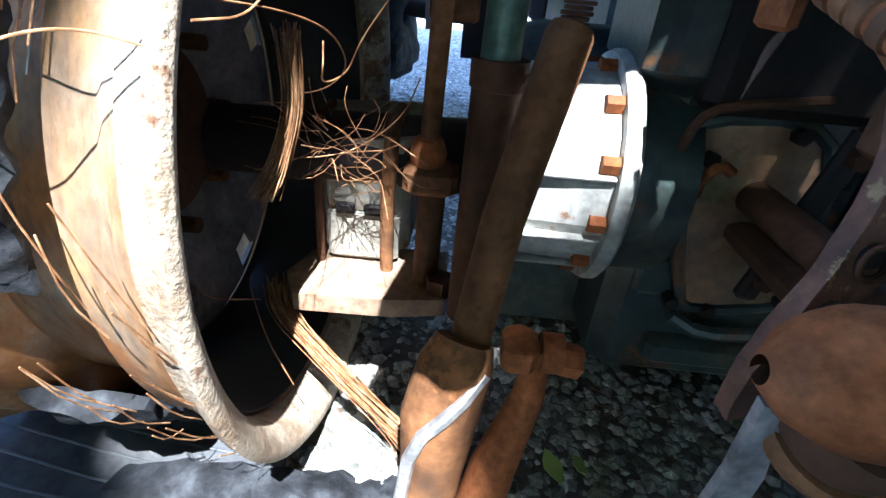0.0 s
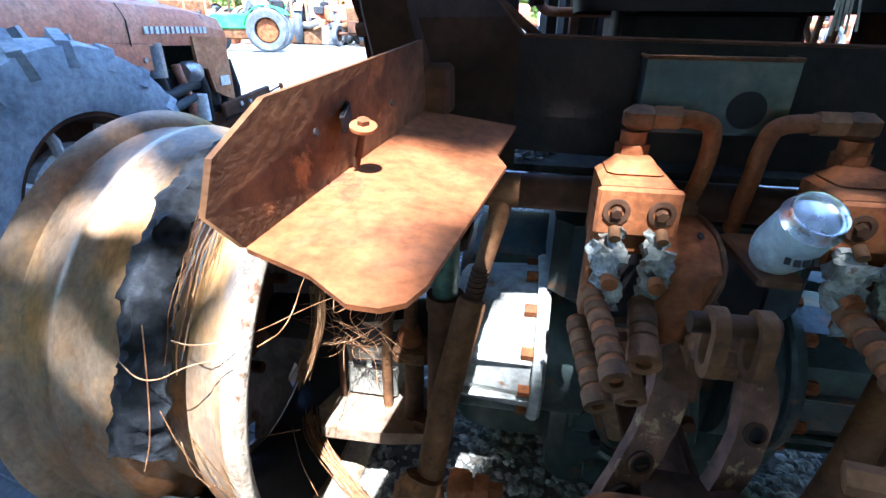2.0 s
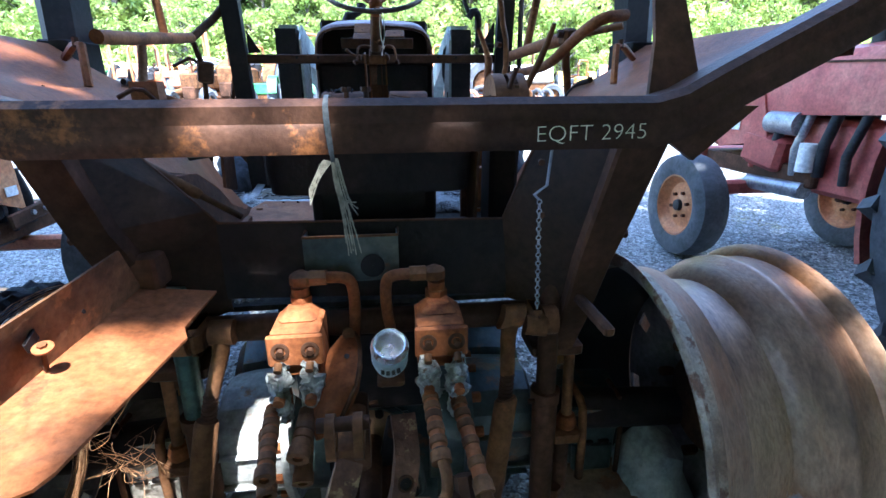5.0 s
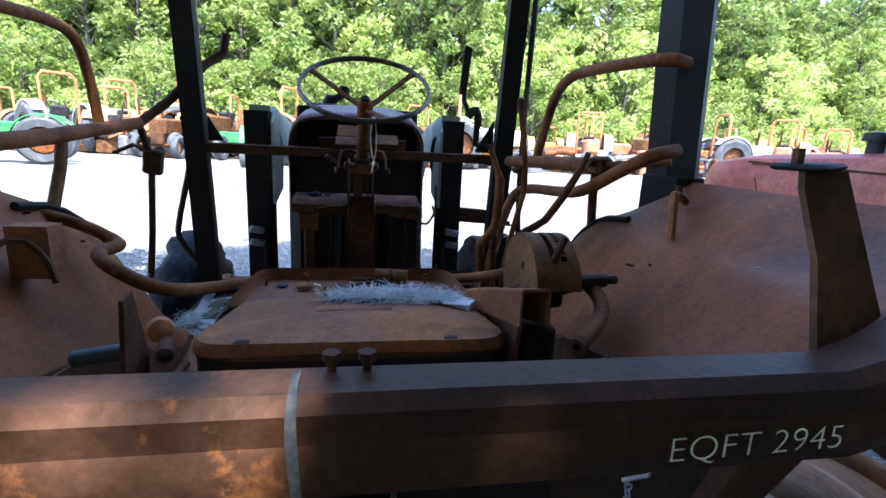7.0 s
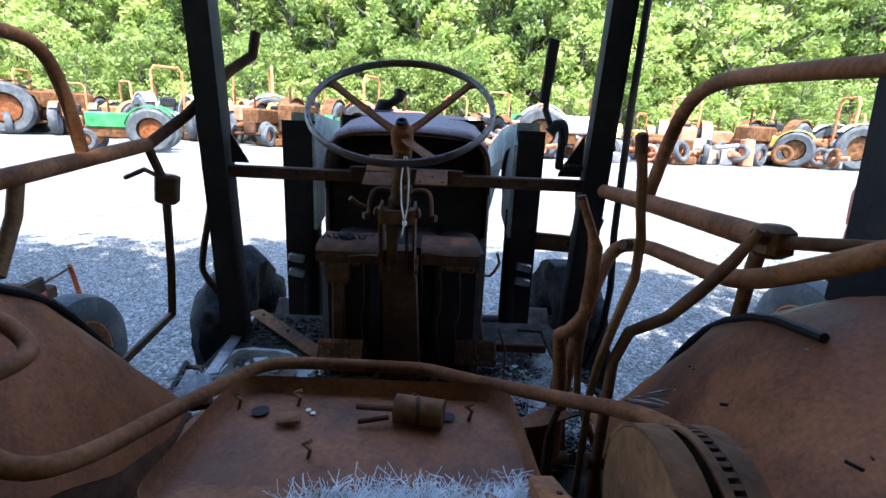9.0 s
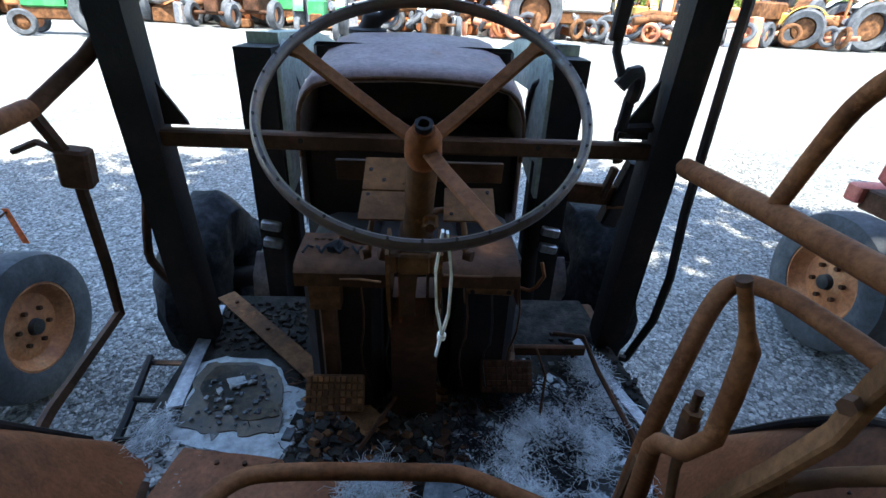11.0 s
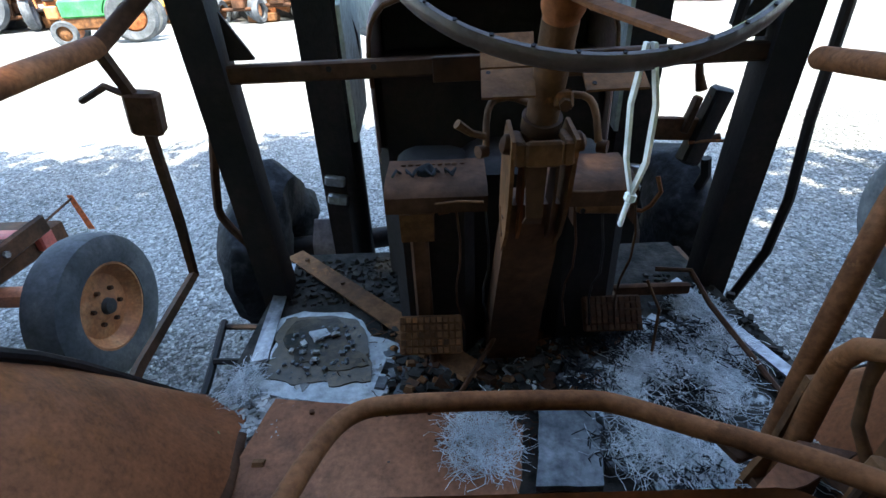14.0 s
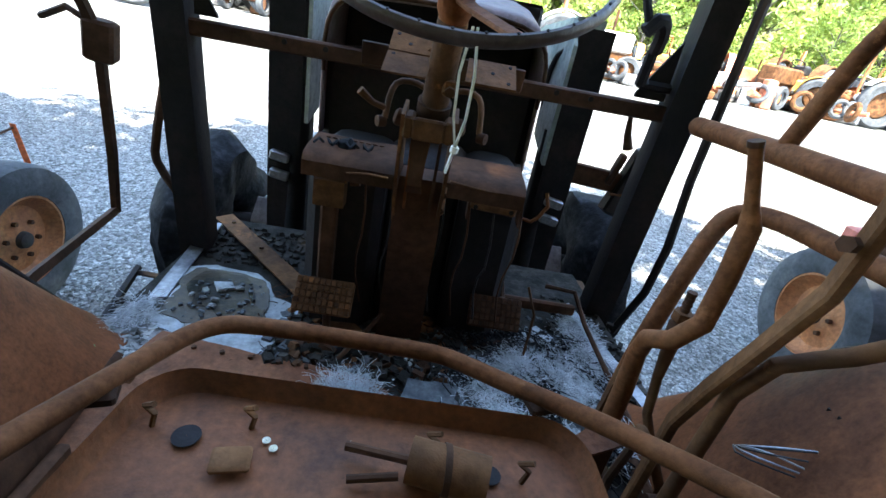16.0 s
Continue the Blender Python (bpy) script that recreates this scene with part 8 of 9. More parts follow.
def yard_tractor(origin, yaw, body_mat, label, white_grille=True, word=True, hs=0.0, size=1.0, rear=(0.85, -2.35, 0.80, 0.42, 0.47), pale=False):
    """A parked row-crop tractor, nose along its own +y, front axle at the origin."""
    t = thing("tractor", (0, 0, 0), label, "tractor", "parked tractors")
    fr = 0.385 if white_grille else 0.345
    # hood
    rings = []
    low = 0.15 if white_grille else 0.0
    for y, zt, zb in ((0.42, 1.20, 0.92 + low), (0.40, 1.26, 0.92 + low), (0.10, 1.30, 0.93 + low), (-0.9, 1.34, 0.98 + low * 0.8), (-1.45, 1.36, 1.00 + low * 0.6)):
        c = [(-0.24, zb), (-0.25, zt - 0.10), (-0.21, zt - 0.03), (-0.10, zt), (0.10, zt), (0.21, zt - 0.03), (0.25, zt - 0.10), (0.24, zb)]
        rings.append([Vector((x, y + hs, z)) for x, z in c])
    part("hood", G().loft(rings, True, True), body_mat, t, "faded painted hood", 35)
    part("grille_panel", G().box((0, 0.36 + hs, 0.95), (0.47, 0.16, 0.50), (4, 0, 0), 0.03), WHITE if white_grille else body_mat, t)
    for s in (-1, 1):
        part("side_plate", G().plate([(0.20, 0.80), (0.40, 0.72), (0.39, 1.12), (0.06, 1.13), (0.07, 0.96), (0.16, 0.94)] if white_grille else [(-0.15, 0.78), (0.30, 0.70), (0.34, 1.12), (-0.02, 1.16)], 0.02, pose(s * 0.245 - 0.01, hs, 0, 90, 0, 90)), ORANGE if white_grille else body_mat, t)
        part("decal", G().box((s * 0.262, (0.31 if white_grille else 0.16) + hs, 0.86), (0.004, 0.10, 0.06), (0, 0, 0)), WHITE, t)
        if word:
            for k in range(13):
                part("lettering_bar", G().box((s * 0.2545, -0.30 + 0.041 * k + hs, 1.165), (0.008, 0.022 if k % 3 else 0.03, 0.036)), WHITE, t)
    if white_grille:
        seam = [(-0.252, 1.09), (-0.254, 1.21), (-0.213, 1.285), (-0.10, 1.318), (0.10, 1.318), (0.213, 1.285), (0.254, 1.21), (0.252, 1.09)]
        part("hood_seam", G().tube([(x, -0.42 + hs, z) for x, z in seam], 0.004, 6), BLACK, t)
        part("cylinder_head", G().box((0, -0.85, 1.0), (0.24, 0.7, 0.2), (0, 0, 0), 0.03), BLACK, t)
        part("radiator_shroud", G().box((0, -0.27, 0.92), (0.44, 0.10, 0.46), (0, 0, 0), 0.02), BLACK, t)
        for s in (-1, 1):
            part("lower_side_panel", G().box((s * 0.243, -0.86 + hs, 1.045), (0.016, 1.14, 0.14), (-1.5, 0, 0), 0.006), body_mat, t)
            part("bolt", G().hexnut((s * 0.25, -0.35 + hs, 1.02), (s * 0.262, -0.35 + hs, 1.02), 0.014), STEEL, t)
            part("air_cleaner", G().cyl((s * 0.19, -0.72, 0.92), (s * 0.19, -0.72, 1.10), 0.06, 18), STEEL, t)
            part("alternator", G().lathe([(0, 0.001), (0, 0.05), (0.03, 0.065), (0.10, 0.065), (0.13, 0.05), (0.13, 0.001)], (s * 0.21, -0.52, 0.93), (0, 1, 0), 18), STEEL, t)
            part("radiator_hose", G().tube([(s * 0.22, -0.92, 0.84), (s * 0.24, -0.7, 0.82), (s * 0.22, -0.48, 0.86), (s * 0.18, -0.33, 0.85)], 0.03, 12), BLACK, t)
            part("radiator_hose", G().tube([(s * 0.22, -0.90, 0.74), (s * 0.25, -0.7, 0.75), (s * 0.24, -0.5, 0.79)], 0.026, 12), RUBBER_DUST, t)
            part("frame_bar", G().box((s * 0.27, 0.02, 0.70), (0.03, 0.62, 0.10), (5, 0, 0), 0.01), RUST_DARK, t)
            for yy in (-0.1, 0.02):
                part("bolt", G().hexnut((s * 0.285, yy, 0.70), (s * 0.30, yy, 0.70), 0.018), STEEL, t)
    else:
        part("trim_strip", G().box((0.0, -0.4, 1.24), (0.508, 0.9, 0.012), (1.5, 0, 0)), RUST_DARK, t)
    part("engine", G().box((0, -0.55, 0.72), (0.34, 1.1, 0.42), (0, 0, 0), 0.03), BLACK if white_grille else body_mat, t)
    if not white_grille:
        for s in (-1, 1):
            part("starter_motor", G().cyl((s * 0.22, -0.35, 0.90), (s * 0.22, -0.12, 0.90), 0.07, 18), STEEL, t)
            part("steering_cylinder", G().cyl((s * 0.2, -0.45, 0.52), (s * 0.2, 0.0, 0.50), 0.05, 16), STEEL, t)
            part("cast_bracket", G().box((s * 0.18, -0.1, 0.72), (0.16, 0.34, 0.22), (8, 0, 0), 0.03), body_mat, t)
    for k in range(6):
        part("pipe", G().tube([(0.2 if k % 2 else -0.2, -0.9 + k * 0.17, 0.98), (0.23 if k % 2 else -0.23, -0.88 + k * 0.17, 0.80), (0.2 if k % 2 else -0.2, -0.85 + k * 0.17, 0.62)], 0.03, 10), BLACK, t)
        part("pipe", G().tube([(-0.2 if k % 2 else 0.2, -0.9 + k * 0.17, 0.98), (-0.23 if k % 2 else 0.23, -0.86 + k * 0.17, 0.75), (-0.2 if k % 2 else 0.2, -0.85 + k * 0.17, 0.6)], 0.025, 10), (STEEL, BLACK, body_mat)[k % 3], t)
    for s in (-1, 1):
        part("filter", G().cyl((s * 0.24, -0.46, 0.64), (s * 0.24, -0.46, 0.80), 0.05, 16), WHITE, t)
    part("frame_rail", G().box((0, 0.0, 0.60), (0.42, 1.0, 0.12), (0, 0, 0), 0.01), RUST_DARK, t)
    part("nose_weight", G().box((0, 0.52 + hs * 0.4, 0.62), (0.50, 0.10, 0.10), (0, 0, 0), 0.01), RED, t)
    part("axle_beam", G().box((0, 0.0, 0.46), (1.0, 0.09, 0.09), (0, 0, 0), 0.015), body_mat, t)
    part("pivot", G().box((0, 0.0, 0.54), (0.2, 0.2, 0.12), (0, 0, 0), 0.02), RUST_DARK, t)
    for s in (-1, 1):
        part("spindle", G().cyl((s * 0.50, 0, 0.50), (s * 0.56, 0, 0.34), 0.045, 14), RUST_DARK, t)
        tyre_wheel(t, (s * 0.64, 0.0, fr), fr, 0.20, fr * 0.6, ORANGE, RUBBER_DUST)
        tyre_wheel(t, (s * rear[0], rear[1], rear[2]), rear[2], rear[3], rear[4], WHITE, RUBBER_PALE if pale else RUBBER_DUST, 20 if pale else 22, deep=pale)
    part("rear_axle", G().cyl((-rear[0], rear[1], rear[2]), (rear[0], rear[1], rear[2]), 0.09, 18), body_mat, t)
    part("transmission", G().box((0, -1.8, 0.75), (0.42, 1.4, 0.55), (0, 0, 0), 0.04), body_mat, t)
    part("air_intake", G().cyl((-0.05, -0.55, 1.30), (-0.05, -0.55, 1.40), 0.05, 16), BLACK, t)
    part("stack_cap", G().lathe([(0, 0.05), (0.0, 0.075), (0.04, 0.07), (0.05, 0.001)], (-0.05, -0.55, 1.39), (0, 0, 1), 18), BLACK, t)
    part("seat", G().box((0, -1.95, 1.20), (0.45, 0.40, 0.10), (0, 0, 0), 0.04), BLACK, t)
    part("steering_post", G().cyl((0, -1.35, 1.30), (0, -1.55, 1.50), 0.03, 10), BLACK, t)
    part("steering_wheel", G().ring((0, -1.56, 1.51), (0, -0.4, 0.9), 0.2, 0.014, 32, 6), BLACK, t)
    for s in ((-1, 1) if not pale else ()):
        part("fender", G().lathe([(-0.18, 0.86), (0.18, 0.88), (0.19, 0.86), (-0.18, 0.84)], (s * 0.80, -2.35, 0.80), (1, 0, 0), 24, start=-20, sweep=150, closed_prof=True), body_mat, t)
    t.matrix_world = pose(origin[0], origin[1], GZ * (1 - size) + GZ * size, 0, 0, yaw) @ Matrix.Translation((0, 0, 0)) @ Matrix.Diagonal((size, size, size, 1))
    return t


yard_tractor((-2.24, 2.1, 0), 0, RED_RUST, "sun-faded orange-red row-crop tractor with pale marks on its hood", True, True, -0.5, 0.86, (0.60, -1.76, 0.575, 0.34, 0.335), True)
right = yard_tractor((3.03, 2.5, 0), 0, RED, "faded red row-crop tractor parked on the gravel", False, False, 0.0, 1.13)
stk = thing("exhaust_stack", (3.25, 2.0, 1.3), "grey upright tractor exhaust stack", "exhaust stack")
part("muffler", G().lathe([(0, 0.05), (0.02, 0.09), (0.45, 0.09), (0.5, 0.05)], (3.0, 1.75, 1.36), (0.02, 0, 1), 20), STEEL, stk)
part("pipe", G().tube([(3.01, 1.75, 1.85), (3.02, 1.75, 2.05), (2.98, 1.70, 2.15)], 0.045, 14), STEEL, stk)
ribbon = thing("orange_ribbon", (-2.05, 2.62, 0.45), "bright orange marker ribbon", "ribbon")
part("loop", G().tube([(-2.045, 2.36, 0.56), (-2.045, 2.62, 0.60)], 0.006, 6), RUST_DARK, ribbon)
part("ribbon", G().quadplate((-2.06, 2.62, 0.62), (-2.03, 2.62, 0.62), (-2.00, 2.63, 0.42), (-2.035, 2.63, 0.42), 0.002), shade("orange_ribbon", [(0.8, 0.16, 0.04), (0.85, 0.2, 0.06), (0.85, 0.22, 0.08)], 5, 0.6, 0, 0), ribbon)


# ---- scrap machines across the yard ----
def scrap_machine(kind, mats, seed):
    rnd = random.Random(seed)
    a, b = mats
    t = thing("scrap_tractor", (0, 0, GZ), "%s old farm machine parked in the far row" % kind, "tractor", "scrap rows")
    part("body", G().box((0, 0.2, 0.9), (0.5, 1.6, 0.5), (0, 0, 0), 0.06), a, t)
    part("engine", G().box((0, 0.4, 0.55), (0.4, 1.3, 0.4), (0, 0, 0), 0.04), b, t)
    part("gearbox", G().box((0, -0.7, 0.6), (0.45, 0.9, 0.5), (0, 0, 0), 0.06), a, t)
    for s in (-1, 1):
        w = part("rear_tyre", G().lathe([(-0.15, 0.4), (-0.17, 0.6), (-0.08, 0.68), (0.08, 0.68), (0.17, 0.6), (0.15, 0.4)], (s * 0.75, -0.9, 0.64), (1, 0, 0), 28, closed_prof=True), RUBBER_DUST, t)
        part("rear_rim", G().lathe([(-0.06, 0.41), (0.02, 0.35), (0.05, 0.1), (0.02, 0.001)], (s * 0.75, -0.9, 0.64), (s, 0, 0), 24), rnd.choice((RUST_ORANGE, WHITE, b)), w)
        w = part("front_tyre", G().lathe([(-0.08, 0.2), (-0.09, 0.3), (-0.04, 0.34), (0.04, 0.34), (0.09, 0.3), (0.08, 0.2)], (s * 0.6, 0.95, 0.30), (1, 0, 0), 24, closed_prof=True), RUBBER_DUST, t)
        part("front_rim", G().lathe([(-0.03, 0.2), (0.02, 0.1), (0.03, 0.001)], (s * 0.6, 0.95, 0.30), (s, 0, 0), 20), rnd.choice((RUST, ORANGE, b)), w)
        part("fender", G().lathe([(-0.16, 0.76), (0.16, 0.78), (0.16, 0.75), (-0.16, 0.73)], (s * 0.70, -0.9, 0.64), (1, 0, 0), 16, start=10, sweep=130, closed_prof=True), a, t)
    part("axle", G().cyl((-0.6, 0.95, 0.35), (0.6, 0.95, 0.35), 0.05, 10), b, t)
    part("seat", G().box((0, -0.85, 1.15), (0.4, 0.35, 0.3), (0, 0, 0), 0.05), BLACK, t)
    part("exhaust_pipe", G().cyl((0.12, 0.4, 1.1), (0.12, 0.4, 1.65), 0.035, 10), RUST_DARK, t)
    part("steering_wheel", G().ring((0, -0.5, 1.32), (0, -0.5, 0.85), 0.19, 0.016, 24, 6), BLACK, t)
    if seed % 3 == 0:
        part("roll_bar", G().tube([(-0.45, -0.95, 0.8), (-0.45, -0.95, 2.05), (-0.35, -0.95, 2.2), (0.35, -0.95, 2.2), (0.45, -0.95, 2.05), (0.45, -0.95, 0.8)], 0.045, 8), ORANGE, t)
    return t


def scrap_heap(mats, seed):
    rnd = random.Random(seed)
    t = thing("scrap_heap", (0, 0, GZ), "heap of rusty machine parts in the far row", "scrap heap", "scrap rows")
    for k in range(16):
        m = rnd.choice(mats)
        x, y = rnd.uniform(-1.3, 1.3), rnd.uniform(-0.7, 0.7)
        h = rnd.uniform(0.2, 0.85)
        if k % 3 == 0:
            part("axle_part", G().tube([(x - 0.5, y, h * 0.7), (x, y + 0.1, h * 0.7 + rnd.uniform(-0.1, 0.2)), (x + 0.5, y, h * 0.8)], rnd.uniform(0.05, 0.12), 10), m, t)
        elif k % 3 == 1:
            part("casting", jitter(G().box((x, y, h / 2 + GZ), (rnd.uniform(0.3, 0.8), rnd.uniform(0.3, 0.6), h), (0, rnd.uniform(-6, 6), rnd.uniform(0, 90)), 0.04), 0.04, 4, k), m, t)
        else:
            part("wheel", G().ring((x, y, 0.35), (rnd.uniform(-1, 1), rnd.uniform(-1, 1), rnd.uniform(0, 0.5)), rnd.uniform(0.2, 0.33), 0.07, 20, 8), rnd.choice((RUBBER_DUST, m)), t)
    return t


rnd = random.Random(11)
kinds = [("rusty red", (RED_RUST, RUST)), ("green and rusty", (GREEN, RUST)), ("red", (RED, BLACK)), ("weathered white", (WHITE, RUST)), ("rust-brown", (RUST, RUST_DARK)), ("yellow", (YELLOW, RUST)), ("orange", (ORANGE, RUST_DARK))]
protos = [scrap_machine(k, m, i) for i, (k, m) in enumerate(kinds)]
heaps = [scrap_heap([RUST, RED_RUST, WHITE, ORANGE, RUST_ORANGE], 3), scrap_heap([RED_RUST, RUST, STEEL, RUST_ORANGE], 4), scrap_heap([RUST_ORANGE, ORANGE, RUST, STEEL], 5)]
spots = []
for i in range(56):
    x = -40 + i * 1.45 + rnd.uniform(-0.4, 0.4)
    if -1.2 < x < 1.2:
        continue
    spots.append((x, 27.5 + 0.10 * abs(x) + rnd.uniform(-1.2, 1.2), i))
for i in range(46):
    spots.append((-38 + i * 1.7 + rnd.uniform(-0.6, 0.6), 31.5 + 0.05 * abs(i - 23) + rnd.uniform(-1.0, 1.5), i + 3))
used = set()
for x, y, i in spots:
    src = protos[(0, 4, 6, 2, 5, 0, 4, 1, 3, 6)[(i * 7 + int(abs(x))) % 10]] if rnd.random() < 0.5 else heaps[i % 3]
    m = pose(x, y, GZ, 0, 0, rnd.uniform(0, 360)) @ Matrix.Scale(rnd.uniform(1.1, 1.45), 4)
    if src.name in used:
        copy_thing(src, m @ Matrix.Diagonal((1, 1, 1, 1)))
    else:
        used.add(src.name)
        src.matrix_world = m
for src in protos + heaps:
    if src.name not in used:
        src.matrix_world = pose(rnd.uniform(-30, 30), 39, GZ, 0, 0, rnd.uniform(0, 360))
near = copy_thing(protos[1], pose(-12.5, 19.5, GZ, 0, 0, 110))
copy_thing(protos[1], pose(-4.3, 22.5, GZ, 0, 0, 185))
copy_thing(protos[3], pose(0.9, 27.5, GZ, 0, 0, 180))


# ---- trees ----
def leaf_mesh(name, clumps, leaves, size, mat, seed, spread):
    """One crown: leaves scattered over many clumps. clumps: (centre, radius)."""
    rnd = random.Random(seed)
    vs, fs = [], []
    for (c, r) in clumps:
        for _ in range(leaves):
            a, b = rnd.uniform(0, 6.283), math.acos(rnd.uniform(-1, 1))
            q = r * rnd.uniform(0.55, 1.05)
            p = Vector((c[0] + q * math.sin(b) * math.cos(a), c[1] + q * math.sin(b) * math.sin(a), c[2] + q * math.cos(b) * spread))
            n_ = Vector((rnd.gauss(0, 1), rnd.gauss(0, 1), rnd.gauss(0.9, 0.8)))
            if n_.length < 0.05:
                continue
            u = n_.orthogonal().normalized(); w = n_.normalized().cross(u)
            k = rnd.uniform(0, 6.28)
            e, f = u * math.cos(k) + w * math.sin(k), w * math.cos(k) - u * math.sin(k)
            s = size * rnd.uniform(0.6, 1.4)
            o = len(vs)
            vs += [p - e * s, p + f * s * 0.45 + n_.normalized() * s * 0.1, p + e * s, p - f * s * 0.45]
            fs.append((o, o + 1, o + 2, o + 3))
    me = bpy.data.meshes.new(name)
    me.from_pydata([tuple(p) for p in vs], [], fs)
    me.materials.append(mat)
    return me


def tree_parts(seed, h, width, low, mat, leaves, size, n_clumps):
    rnd = random.Random(seed)
    g = G()
    g.tube([(0, 0, 0), (0.1, 0.05, h * 0.3), (0.0, 0.2, h * 0.6), (0.1, 0.1, h * 0.88)], [h * 0.016, h * 0.013, h * 0.009, h * 0.003], 8)
    clumps = []
    for k in range(n_clumps):
        z = low + (h - low) * (k + 0.5) / n_clumps
        q = (z - low) / (h - low)
        rad = width * (0.55 + 0.75 * math.sin(math.pi * min(1, q * 0.9 + 0.12))) * rnd.uniform(0.45, 1.0)
        a = k * 2.4 + rnd.uniform(-0.5, 0.5)
        c = (rad * math.cos(a), rad * math.sin(a), z + rnd.uniform(-0.4, 0.4))
        clumps.append((c, rnd.uniform(0.75, 1.35) * width * 0.30))
        zb = max(low * 0.6, z - rad * 0.7)
        g.tube([(0.05, 0.1, zb), (c[0] * 0.5, c[1] * 0.5, (zb + z) / 2 + 0.2), c], [h * 0.006, h * 0.004, h * 0.0015], 5)
    tm = bpy.data.meshes.new("trunk")
    tm.from_pydata(g.v, [], g.f); tm.materials.append(BARK)
    return tm, leaf_mesh("crown", clumps, leaves, size, mat, seed, 0.75)


def plant_tree(meshes, x, y, yaw, sc, label, name="tree", group="tree line"):
    t = thing(name, (x, y, GZ), label, "tree", group)
    for nm, me in zip(("trunk", "crown"), meshes):
        o = new(nm, me); o.parent = t
    t.matrix_world = pose(x, y, GZ, 0, 0, yaw) @ Matrix.Diagonal((sc, sc, sc, 1))
    return t


kinds_t = [tree_parts(21, 16, 3.6, 3.0, LEAF, 90, 0.30, 46), tree_parts(22, 18, 3.4, 3.5, LEAF_DARK, 90, 0.28, 46), tree_parts(23, 13, 3.8, 1.6, LEAF_LIGHT, 80, 0.28, 42), tree_parts(24, 9, 3.4, 0.6, LEAF, 80, 0.24, 38), tree_parts(25, 6, 3.2, 0.2, LEAF_LIGHT, 80, 0.22, 30)]
labs = ["tall green broadleaf tree at the yard edge", "tall dark green tree at the yard edge", "light green broadleaf tree at the yard edge", "mid-height green tree at the yard edge", "low light green shrub tree at the yard edge"]
rnd = random.Random(5)
for row, (y0, step_, ks, s0) in enumerate(((60, 4.6, (0, 1, 0), 1.5), (55, 4.4, (0, 1, 2), 1.25), (50, 4.2, (0, 2, 1), 0.95), (45.5, 4.4, (2, 3, 3), 0.85), (42.5, 4.0, (4, 3, 4), 0.75))):
    x = -62 + row
    while x < 92:
        k = ks[rnd.randrange(3)]
        plant_tree(kinds_t[k], x, y0 + rnd.uniform(-1.2, 1.2) + 0.002 * x * x, rnd.uniform(0, 360), s0 * rnd.uniform(0.85, 1.2), labs[k])
        x += step_ * rnd.uniform(0.8, 1.25)

# woods behind the parked tractors: unseen, added to block sky light from behind
for i in range(16):
    k = (0, 1, 0, 2)[i % 4]
    plant_tree(kinds_t[k], -28 + i * 3.8 + rnd.uniform(-0.8, 0.8), -13.0 + rnd.uniform(-1.5, 1.5), rnd.uniform(0, 360), 0.8, labs[k], "tree", "woods behind")
for i in range(14):
    plant_tree(kinds_t[3 + i % 2], -22 + i * 3.4 + rnd.uniform(-0.8, 0.8), -9.0 + rnd.uniform(-0.8, 0.8), rnd.uniform(0, 360), 0.7, labs[3 + i % 2], "tree", "woods behind")

# unseen shade trees behind the parked tractors, out of which the dappled light falls
def shade_crown(seed, at, cx, cy, cz, rx, ry, n, leaves, size):
    rnd, thin = random.Random(seed), random.Random(seed + 500)
    cl = []
    # thin places in the leaves, given by the strip that the sun reaches at half a metre's height
    ga, gb = Vector((-0.64, -0.28)), Vector((-0.13, 0.05))
    for _ in range(n):
        a, q = rnd.random() * 6.283, math.sqrt(rnd.random())
        c = (cx + rx * q * math.cos(a), cy + ry * q * math.sin(a), cz + rnd.uniform(-1.0, 1.0))
        w = Vector((c[0] + at[0], c[1] + at[1])) - Vector((SUN_DIR.x, SUN_DIR.y)) * (c[2] - 0.5) / SUN_DIR.z
        k = min(1.0, max(0.0, (w - ga).dot(gb - ga) / (gb - ga).length_squared))
        off = (w - ga.lerp(gb, k)).length
        r = rnd.uniform(0.7, 1.1)
        if off < 0.15 + r * 0.88:
            continue
        # the leaves thin out round the gap, to let sun dapples through
        if (w - Vector((-0.06, -0.08))).length < 0.40 + r * 0.88 and thin.random() < 0.62:
            continue
        cl.append((c, r))
    # denser boughs, unseen and added to shade the hitch and the cab
    for x, y, z in ((0.25, -0.42, 7.6), (0.22, 0.47, 7.6), (0.60, 0.35, 8.0), (0.55, -0.15, 7.2), (0.6, 0.9, 7.8), (-0.3, 0.95, 8.0), (-0.50, 0.31, 7.6), (-0.02, -0.36, 7.6)):
        if seed == 41:
            q = Vector((x, y, 0.5)) + SUN_DIR * ((z - 0.5) / SUN_DIR.z)
            for k in range(2):
                cl.append(((q.x - at[0], q.y - at[1], q.z + k * 0.2), 0.26 if y < -0.3 else 0.21 if x < -0.4 else 0.42))
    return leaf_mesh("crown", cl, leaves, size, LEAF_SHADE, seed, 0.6)


